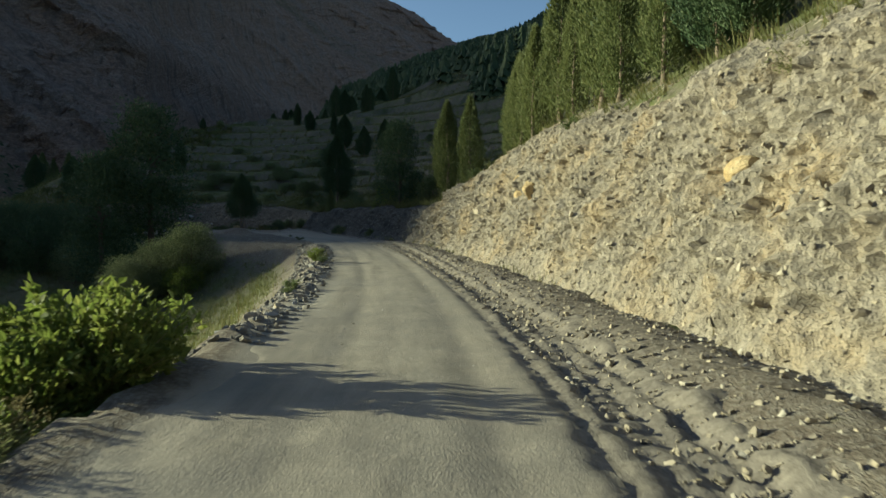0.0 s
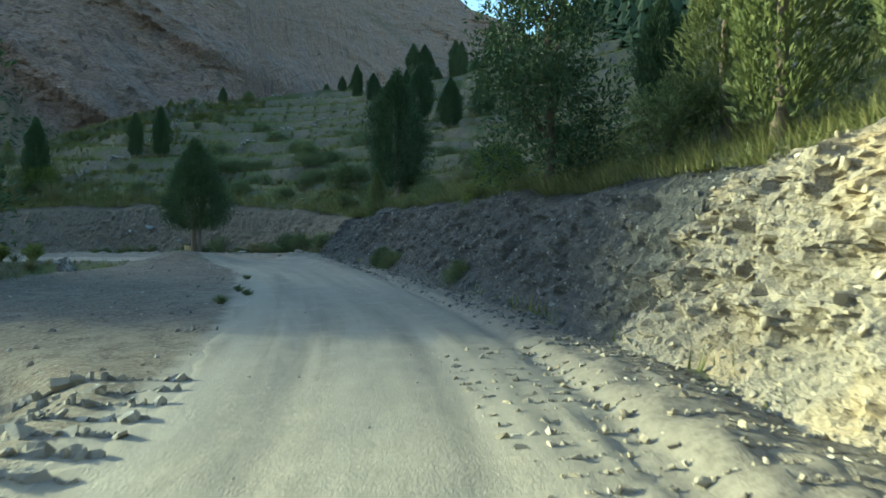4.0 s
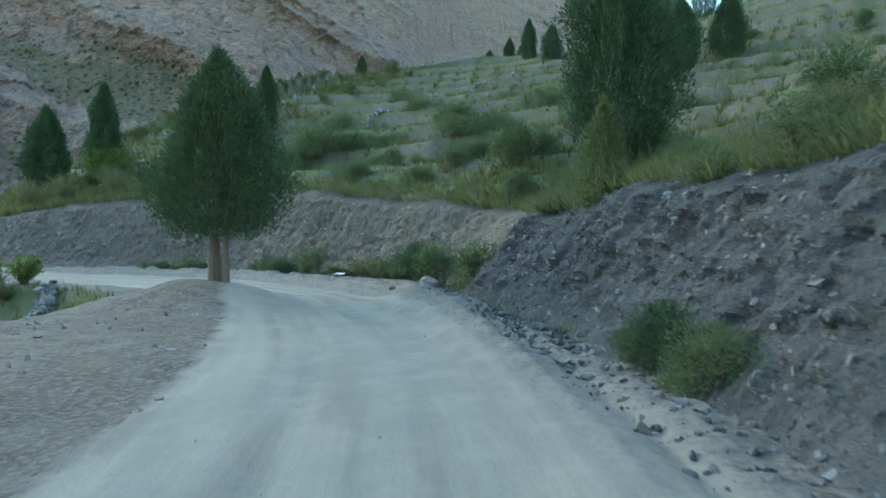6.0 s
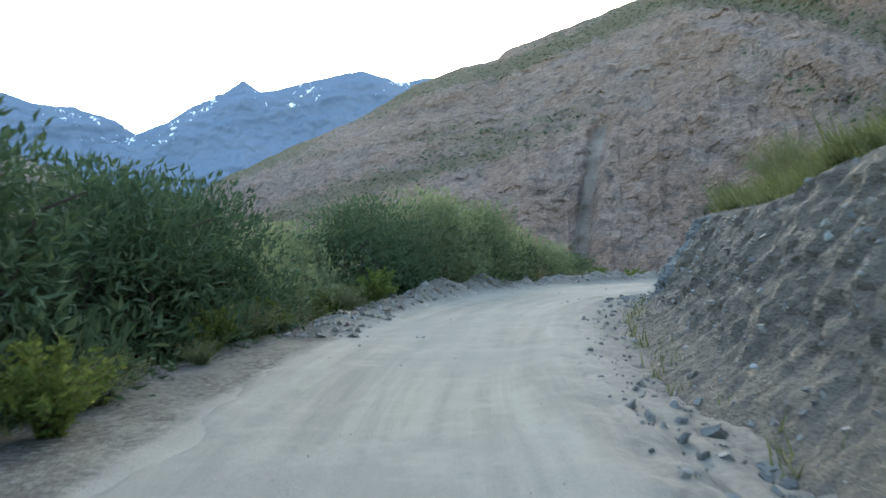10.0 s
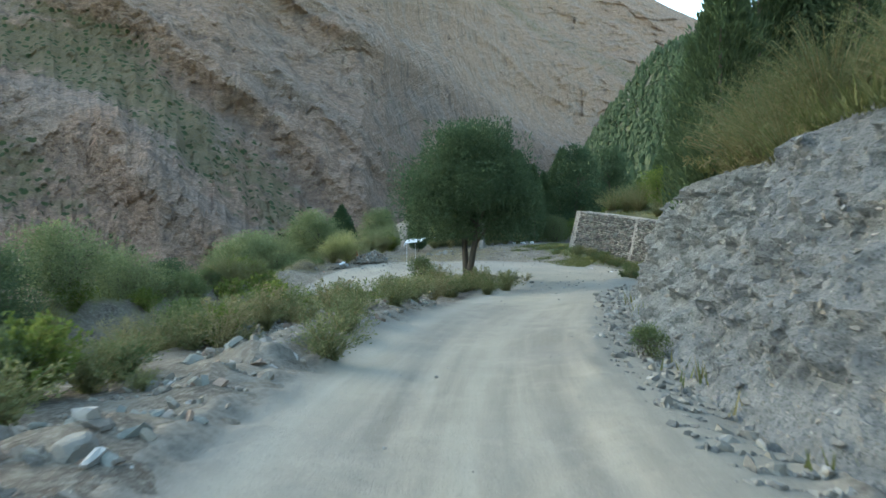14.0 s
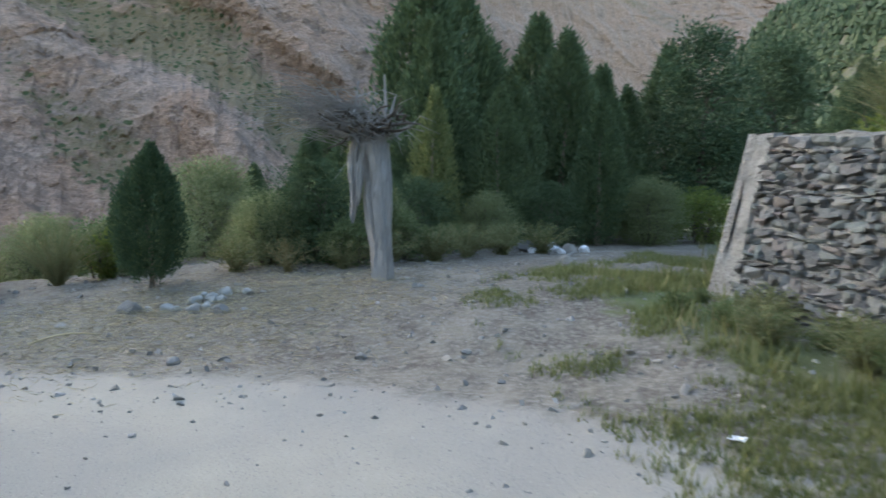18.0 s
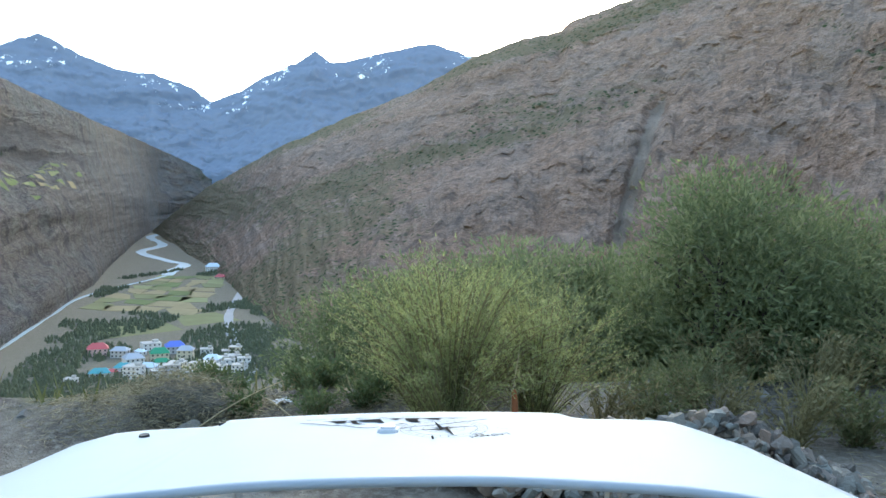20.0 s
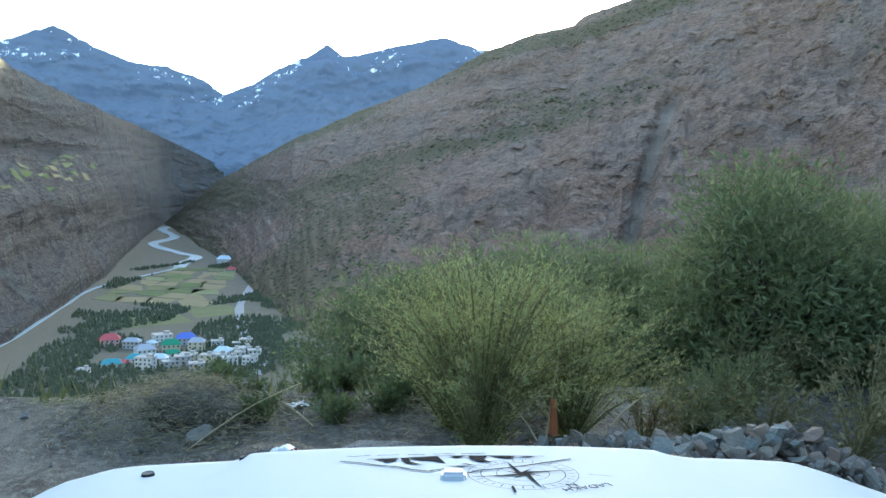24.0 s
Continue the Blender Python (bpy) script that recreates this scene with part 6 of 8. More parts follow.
def face_points(bank, n, r):
    """Points on a cut bank's own surface."""
    me = bank.data
    co = np.empty(len(me.vertices) * 3, np.float32)
    me.vertices.foreach_get("co", co)
    co = co.reshape(-1, 3)
    return co[r.randint(len(co), size=n)]


r4 = np.random.RandomState(44)
banks = [o for o in bpy.data.objects if o.name.startswith("cut_bank")]
banks.sort(key=lambda o: o.name)
for bank, mat, n, hi, label in zip(banks, (M_STONE_TAN, M_STONE_DARK, M_STONE, M_STONE, M_STONE), (26000, 9000, 5500, 6000, 800), (0.12, 0.10, 0.09, 0.09, 0.09),
                                   ("tan stones stuck in the crumbling bank", "grey stones stuck in the crumbling bank", "stones stuck in the brown earth bank", "broken blue-grey stones stuck in the rock face", "loose stones on the pale rock face")):
    rubble("bank_stones", face_points(bank, n, r4), sizes_of(r4, n, 0.02, hi, 2.2), mat, 7 + n, label)
for args in [
    ("rubble", foot_points(-6, 43, 0.0, 2.4, 12000, r4), sizes_of(r4, 12000, 0.015, 0.085, 2.2), M_STONE_TAN, 61, "tan broken stones spilled along the bank's foot"),
    ("rubble", foot_points(43, 66, 0.0, 1.0, 2600, r4), sizes_of(r4, 2600, 0.018, 0.10, 2.4), M_STONE_DARK, 62, "grey broken stones spilled along the bank's foot"),
    ("rubble", foot_points(60, 69, -0.2, 0.8, 2200, r4), sizes_of(r4, 2200, 0.015, 0.11, 2.4), M_STONE_DARK, 63, "heap of dark grey rubble at the bank's foot"),
    ("rubble", foot_points(70, 104, 0.0, 0.8, 900, r4), sizes_of(r4, 900, 0.02, 0.13, 3), M_STONE, 64, "small stones along the earth bank's foot"),
    ("rubble", foot_points(104, 146, 0.0, 0.75, 5000, r4), sizes_of(r4, 5000, 0.018, 0.13, 2.4), M_STONE, 65, "blue-grey broken rock along the cliff's foot"),
    ("rubble", ground_points(9, 42, -2.0, -3.7, 8000, r4), sizes_of(r4, 8000, 0.018, 0.17, 2.4), M_STONE, 66, "stones heaped along the road's outer edge"),
    ("rubble", ground_points(98, 140, -1.9, -3.4, 7000, r4), sizes_of(r4, 7000, 0.018, 0.17, 2.4), M_PILE_STONE, 67, "stones heaped along the road's outer edge"),
    ("rubble", ground_points(42, 66, -2.2, -9, 1800, r4), sizes_of(r4, 1800, 0.015, 0.1, 3), M_STONE, 68, "scattered stones on bare dirt beside the road"),
    ("rubble", ground_points(0, 146, -1.9, 2.2, 1500, r4), sizes_of(r4, 1500, 0.01, 0.04, 2), M_STONE, 69, "small loose gravel on the road"),
]:
    rubble(*args)
ap = np.stack([r4.uniform(97, 118, 7000), r4.uniform(82, 96, 7000)], -1)
ap = ap[(np.hypot(ap[:, 0] - 102.5, ap[:, 1] - 86) > 3.9 + 1.2 * r4.rand(7000)) & (to_line(ap[:, 0], ap[:, 1], LP)[1] < -0.4)]
pb = np.stack([r4.uniform(95, 110, 3000), r4.uniform(81, 92, 3000)], -1)
pb = pb[to_line(pb[:, 0], pb[:, 1], LP)[1] < -0.4]
rubble("gravel", np.c_[pb, [height_at(a, b) for a, b in pb]], sizes_of(r4, len(pb), 0.008, 0.035, 2), M_STONE, 72, "small loose gravel on trodden ground")
rubble("rubble", np.c_[ap, [height_at(a, b) for a, b in ap]], sizes_of(r4, len(ap), 0.012, 0.09, 2.6), M_STONE, 70, "scattered stones and straw on trodden ground")
wd = np.stack([r4.uniform(99.2, 100.6, 420), r4.uniform(84.4, 85.7, 420)], -1)
rubble("rubble", np.c_[wd, [height_at(a, b) + 0.02 for a, b in wd]], sizes_of(r4, 420, 0.03, 0.14, 2), M_STONE, 73, "small grey stones heaped on the grassy wedge")
u4, w4 = r4.rand(700), r4.normal(size=700)
eh = np.stack([86.2 + 3.4 * u4 - 0.32 * w4, 83.9 + 1.9 * u4 + 0.42 * w4], -1)
rubble("rubble", np.c_[eh, [height_at(a, b) for a, b in eh] + 0.16 * np.exp(-w4 ** 2) * r4.rand(700)], sizes_of(r4, 700, 0.03, 0.17, 2), M_STONE, 74, "low ridge of grey stones along the road's edge")
fld = foot_points(45, 104, -14, -2.2, 700, r4)
rubble("field_stones", fld, sizes_of(r4, 700, 0.05, 0.35, 4), M_STONE, 71, "pale stones scattered over the grassy slope")


def boulder(x, y, size, mat, label, sink=0.25, turn=0.0, flat=0.75):
    r = np.random.RandomState(int(abs(x * 91 + y * 37)) % 9999)
    bm = bmesh.new()
    bmesh.ops.create_icosphere(bm, subdivisions=3, radius=0.5)
    seed = r.rand() * 50
    for _ in range(9):  # flat broken faces
        n = Vector(r.normal(size=3)).normalized()
        cut = 0.30 + 0.16 * r.rand()
        for v in bm.verts:
            over = v.co.dot(n) - cut
            if over > 0:
                v.co -= n * over
    for v in bm.verts:
        v.co *= 1 + 0.10 * (noise.noise(v.co * 3 + Vector((seed, 0, 0)))) + 0.05 * noise.noise(v.co * 9)
        v.co.z *= flat
    me = bpy.data.meshes.new("boulder")
    bm.to_mesh(me)
    bm.free()
    me.materials.append(mat)
    ob = tagged(new("boulder", me), label, "boulder", "boulders")
    ob.matrix_basis = Matrix.Translation((x, y, height_at(x, y) + size * (0.5 * flat - sink))) @ Matrix.Rotation(turn, 4, "Z") @ Matrix.Diagonal((size, size * 0.8, size, 1))
    return ob


for x, y, sz, mat, label in [
    (62.4, 25.9, 0.35, M_STONE, "grey stone at the road's edge"), (62.6, 25.0, 0.85, M_STONE, "large flat grey boulder in the rubble"), (61.3, 22.2, 0.5, M_STONE, "rounded grey boulder in the rubble"), (61.0, 21.2, 0.7, M_STONE, "rounded grey boulder in the rubble"),
    (60.0, 21.5, 0.4, M_STONE, "pale grey stone in the rubble"), (59.2, 20.7, 0.45, M_STONE, "pale grey stone in the rubble"), (51.7, 14.6, 0.7, M_STONE, "blue-grey boulder under the bank"), (51.2, 13.8, 0.5, M_STONE, "broken grey stone under the bank"),
    (107.2, 89.6, 0.25, M_STONE, "pale stone on trodden ground"), (108.3, 88.3, 0.22, M_STONE, "pale stone on trodden ground"), (108.7, 90.8, 0.35, M_STONE, "pale stone on trodden ground"), (108.2, 91.9, 0.55, M_STONE, "broad grey boulder on dry straw"), (108.6, 91.2, 0.4, M_STONE, "grey boulder on dry straw"),
    (116.3, 90.6, 0.8, M_STONE, "white boulder at the forest edge"), (116.8, 89.9, 0.6, M_STONE, "white boulder at the forest edge"), (114.2, 88.8, 0.5, M_STONE, "grey boulder at the forest edge"), (117.2, 91.2, 0.5, M_STONE, "white boulder at the forest edge"),
    (71.8, 28.1, 0.6, M_STONE, "pale boulder on the grassy slope"), (67.4, 24.2, 0.6, M_STONE, "pale boulder on the grassy slope"), (65.0, 20.0, 0.7, M_STONE, "pale rounded boulder on the grassy slope"),
    (99.0, 83.5, 0.3, M_STONE, "pale stone on the grassy wedge"), (96.9, 83.7, 0.35, M_STONE, "pale stone on the grassy wedge"), (78.9, 79.3, 0.9, M_STONE, "grey boulder on the road's outer edge"), (81.2, 80.4, 0.6, M_STONE, "grey boulder on the road's outer edge"), (77.0, 78.4, 0.7, M_STONE, "grey boulder on the road's outer edge"),
    (66.1, 73.2, 0.5, M_STONE, "tan boulder on the road's outer edge"), (68.0, 73.9, 0.5, M_STONE, "tan boulder on the road's outer edge"), (64.5, 71.5, 0.45, M_STONE, "tan boulder on the road's outer edge"), (10.6, 4.9, 0.5, M_STONE_TAN, "pale boulder on the road's outer edge"), (12.4, 5.2, 0.35, M_STONE_TAN, "pale boulder on the road's outer edge"),
    (101.2, 93.4, 0.4, M_STONE, "dark stone in straw"),
]:
    boulder(x, y, sz * (0.55 if x < 100 else 0.6), mat, label, turn=rng.rand() * 6)
M_ORANGE = rock_material("orange_rock", (0.42, 0.30, 0.15), (0.58, 0.46, 0.28), (0.56, 0.38, 0.16))
for s, d, z, sz, mat, label in [(31, 4.5, 1.9, 0.55, M_STONE_TAN, "square rock jutting from the tan bank"), (29, 4.95, 2.3, 0.6, M_STONE_TAN, "square rock jutting from the tan bank"), (11, 5.35, 2.4, 1.0, M_ORANGE, "yellow rock slab in the tan bank"),
                                (80.2, 3.75, 1.75, 0.55, M_STONE_PALE, "pale angular slab stuck in the earth bank"), (78.0, 3.35, 0.95, 0.36, M_STONE_PALE, "pale round stone stuck in the earth bank"), (81.2, 3.65, 1.5, 0.3, M_STONE_PALE, "pale slab stuck in the earth bank")]:
    x, y, zr = road_at(s, d)
    o = boulder(x, y, sz, mat, label, turn=rng.rand() * 6)
    o.matrix_basis = Matrix.Translation((x, y, zr + z)) @ Matrix.Rotation(0.5, 4, "X") @ Matrix.Diagonal((sz, sz * 0.8, sz * 0.8, 1))

for x, y, z, w, hh, turn, label in [(25.6, 0.95, 2.5, 1.1, 1.2, 0.35, "orange rock slab in the tan bank"), (26.5, 1.3, 2.2, 1.0, 1.4, 0.1, "orange rock slab in the tan bank"), (25.9, 1.25, 1.75, 0.9, 0.8, 0.6, "orange rock slab in the tan bank"), (26.9, 1.35, 2.9, 0.9, 0.7, 0.3, "orange rock slab in the tan bank"),
                                (9.8, -2.85, 0.8, 0.5, 0.55, 0.2, "small yellow rock in the tan bank"), (13.5, -2.65, 1.5, 0.8, 0.6, 0.4, "yellow rock slab in the tan bank")]:
    o = boulder(x, y, 1.0, M_ORANGE, label)
    o.matrix_basis = Matrix.Translation((x, y - 0.1, z)) @ Matrix.Rotation(turn, 4, "Z") @ Matrix.Rotation(-0.3, 4, "X") @ Matrix.Rotation(turn * 3, 4, "Y") @ Matrix.Diagonal((w, 0.85, hh, 1))

# heap of building stones at the viewpoint
PX, PY = 104.9, 93.0
pile = thing("stone_pile", Matrix.Translation((PX, PY, height_at(PX, PY))) @ Matrix.Rotation(0.15, 4, "Z"), "heap of grey and brown building stones", "stone pile")
rp = np.random.RandomState(8)


def pile_spot(r):
    a, q = r.rand() * 6.283, math.sqrt(r.rand())
    x, y = 1.3 * q * math.cos(a) - 0.2, 0.55 * q * math.sin(a)
    return x, y, 0.46 * max(0.0, 1 - q**1.8) * (0.85 + 0.2 * math.sin(x * 4))


for k in range(300):
    x, y, top = pile_spot(rp)
    sz = 0.045 + 0.08 * rp.rand() ** 2
    ob = part("stone", stone_mesh(k, M_PILE_STONE), None, pile)
    ob.matrix_basis = Matrix.Translation((x, y, top * (0.86 + 0.14 * rp.rand()) + 0.03)) @ Euler((rp.rand() * 6, rp.rand() * 6, rp.rand() * 6)).to_matrix().to_4x4() @ Matrix.Diagonal((sz * 1.35, sz, sz * 0.7, 1))
spots = np.array([pile_spot(rp) for _ in range(1300)])
spots[:, 2] = spots[:, 2] * (0.35 + 0.6 * rp.rand(1300)) + 0.02
v, f = stone_heap(spots, 0.05 + 0.08 * rp.rand(1300) ** 2, rp)
part("rubble", mesh_of("rubble", v, f, M_PILE_STONE), None, pile)["kind"] = "stuff"

# ---------------------------------------------------------------- retaining wall of laid stones
wall = tagged(new("retaining_wall"), "retaining wall of rough laid stones with mortar strips", "stone wall", kind="structure")
k0, k1 = int(np.argmin(np.hypot(LP[:, 0] - 101.7, LP[:, 1] - 80.05))), int(np.argmin(np.hypot(LP[:, 0] - 112.0, LP[:, 1] - 85.8)))
W_S = LS[k0 : k1 + 1] - LS[k0]
W_LEN = W_S[-1]


def wall_point(u, h, out=0.0):
    """A place on the wall's face: u metres along, h up, out towards the road."""
    x, y = np.interp(u, W_S, LP[k0 : k1 + 1, 0]), np.interp(u, W_S, LP[k0 : k1 + 1, 1])
    nx, ny = np.interp(u, W_S, LN[k0 : k1 + 1, 0]), np.interp(u, W_S, LN[k0 : k1 + 1, 1])
    e = 0.20 * h - out - 0.15
    return x + nx * e, y + ny * e, nx, ny


def wall_top(u):
    return np.interp(u, [0, 2.7, 7.2, W_LEN - 1.5, W_LEN], [0.62, 0.66, 0.78, 1.05, 1.12])


def wall_foot(u):
    return np.interp(u, [0, 3.5, 7.5, W_LEN], [-1.5, -1.45, -1.2, -0.95])


wu = np.linspace(0, W_LEN, 90)
wv = np.linspace(0, 1, 14)
WV = []
for u in wu:
    z0, z1 = wall_foot(u) - 0.2, wall_top(u)
    for v in wv:
        z = z0 + (z1 - z0) * v
        x, y, nx, ny = wall_point(u, z - z0 - 0.2, 0.01)
        WV.append((x, y, z + 0.01 * rng.normal()))
    x, y, nx, ny = wall_point(u, z1 - z0 - 0.2, -0.55)
    WV.append((x, y, z1 + 0.01))
    WV.append((x + nx * 0.1, y + ny * 0.1, z0))
wall_body = part("wall_body", mesh_of("wall_body", WV, grid_faces(len(wu), len(wv) + 2), M_MORTAR), None, wall)
# end face and mortar strips
bm = bmesh.new()


def strip(bm, u, width, depth):
    rows = []
    for f in np.linspace(0, 1, 12):
        z0, z1 = wall_foot(u) - 0.15, wall_top(u) + 0.02
        z = z0 + (z1 - z0) * f
        row = []
        for du, o in ((-width / 2, -0.05), (-width / 2 + 0.02, depth), (width / 2 - 0.02, depth), (width / 2, -0.05)):
            x, y, _, _ = wall_point(np.clip(u + du * (1 + 0.25 * math.sin(9 * f + u)), 0, W_LEN), z - z0 - 0.15, o + 0.012 * rng.normal())
            row.append(bm.verts.new((x, y, z)))
        rows.append(row)
    for a, b in zip(rows, rows[1:]):
        for i in range(3):
            bm.faces.new((a[i], a[i + 1], b[i + 1], b[i]))


for u, w in ((2.7, 0.3), (7.2, 0.36), (W_LEN - 0.22, 0.40)):
    b2 = bmesh.new()
    strip(b2, u, w, 0.05)
    part("mortar_strip", b2, M_MORTAR, wall, "pale rough mortar strip")
start = bmesh.new()
sx = [wall_point(0.0, h, o)[:2] + (wall_foot(0.0) - 0.15 + h,) for h, o in ((0, 0.06), (2.3, 0.06), (2.3, -0.6), (0, -1.1))]
start.faces.new([start.verts.new(p) for p in sx])
part("start_face", start, M_MORTAR, wall, "mortared pale end face")
end = bmesh.new()
ex = [wall_point(W_LEN, h, o)[:2] + (wall_foot(W_LEN) - 0.15 + h,) for h, o in ((0, 0.08), (2.25, 0.08), (2.25, -0.6), (0, -1.1))]
ev = [end.verts.new(p) for p in ex]
ev2 = [end.verts.new((v.co.x + 0.06, v.co.y + 0.09, v.co.z)) for v in ev]
end.faces.new(ev2)
for i in range(4):
    end.faces.new((ev[i], ev[(i + 1) % 4], ev2[(i + 1) % 4], ev2[i]))
part("end_face", end, M_MORTAR, wall, "mortared pale end face")
rw = np.random.RandomState(17)
laid, rest_p, rest = 0, [], []
h = 0.0
course = 0
placed = []
while h < 2.3:
    ch = 0.04 + 0.085 * rw.rand() ** 1.7
    u = -0.1 * rw.rand()
    while u < W_LEN - 0.45:
        L = (0.07 + 0.21 * rw.rand() ** 1.6) * (0.75 + 3.2 * ch)
        uc = u + L / 2
        z = wall_foot(uc) - 0.1 + h + ch / 2 + 0.03 * math.sin(uc * 1.3 + course)
        if z + ch * 0.4 < wall_top(uc) and all(abs(uc - s) > w / 2 + 0.02 for s, w in ((2.7, 0.2), (7.2, 0.26))):
            placed.append((uc, h, z, L, ch))
        u += L + 0.006
    h += ch
    course += 1
near = sorted(placed, key=lambda q: abs(q[0] - 4.0))[:300]
near_set = set(near)
rest_v, rest_f, nrest = [], [], 0
for k, q in enumerate(placed):
    uc, hh, z, L, ch = q
    x, y, nx, ny = wall_point(uc, z - wall_foot(uc) + 0.05, 0.0)
    m = Matrix.Translation((x, y, z)) @ Matrix.Rotation(math.atan2(nx, -ny) + 0.1 * rw.normal(), 4, "Z") @ Euler((0.05 * rw.normal(), 0.09 * rw.normal(), 0)).to_matrix().to_4x4() @ Matrix.Diagonal((L * 1.12, 0.16 + 0.09 * rw.rand(), ch * 1.22, 1))
    if q in near_set:
        ob = part("stone", stone_mesh(rw.randint(14), M_WALL_STONE), None, wall)
        ob.matrix_basis = m
    else:
        v = np.c_[STONE_V[rw.randint(14)], np.ones(26)] @ np.array(m).T
        rest_v.append(v[:, :3])
        rest_f.append(STONE_F + 26 * nrest)
        nrest += 1
rest_ob = part("laid_stone", mesh_of("laid_stone", np.concatenate(rest_v), np.concatenate(rest_f), M_WALL_STONE), None, wall)
rest_ob["kind"] = "stuff"

# dry-laid stacked rocks where the wall meets the cliff
stack = tagged(new("stacked_rocks"), "dry-stacked flat rocks between the wall and the cliff", "stone wall", kind="structure")
for k in range(70):
    u, hgt = rw.rand() * 0.7 - 0.5, rw.rand() * 2.0
    i = int(np.clip(k0 + u / 0.3, 0, len(LP) - 1))
    sz = 0.14 + 0.2 * rw.rand()
    ob = part("rock", stone_mesh(k, M_WALL_STONE), None, stack)
    ob.matrix_basis = Matrix.Translation((LP[i, 0] + LN[i, 0] * (0.22 * hgt + 0.16), LP[i, 1] + LN[i, 1] * (0.22 * hgt + 0.16), -1.3 + hgt)) @ Matrix.Rotation(math.atan2(LN[i, 0], -LN[i, 1]) + 0.3 * rw.normal(), 4, "Z") @ Matrix.Diagonal((sz * 1.3, sz, sz * 0.42, 1))

# low dry-stone walls: field edge on the crest, and under the road's outer edge
def dry_wall(ctrl, height, n, seed, label, lift=0.0):
    r = np.random.RandomState(seed)
    line, s = curve_points([(a, b, 0.0) for a, b in ctrl], 0.3)
    k = r.randint(len(line), size=n)
    x, y = line[k, 0] + 0.14 * r.normal(size=n), line[k, 1] + 0.14 * r.normal(size=n)
    z = np.array([height_at(a, b) for a, b in zip(x, y)]) + lift + height * r.rand(n)
    v, f = stone_heap(np.stack([x, y, z], -1), 0.10 + 0.16 * r.rand(n), r, 0.5)
    return tagged(new("dry_stone_wall", mesh_of("dry_stone_wall", v, f, M_STONE)), label, "stone wall", kind="stuff")


dry_wall([(73, 48.2), (78, 47.6), (84, 49.2), (90, 51.2), (96, 51.8), (99.5, 47), (101.5, 41), (101, 35)], 0.35, 900, 81, "low dry-stone wall along the field's crest")
dry_wall([(56.0, 32.5), (57.6, 33.8), (59.4, 35.4), (60.6, 37.0)], 0.45, 420, 82, "low dry-stone wall beside the bend", -0.1)
dry_wall([(80, 40), (86, 38), (92, 36)], 0.25, 200, 83, "short dry-stone terrace edge on the slope")

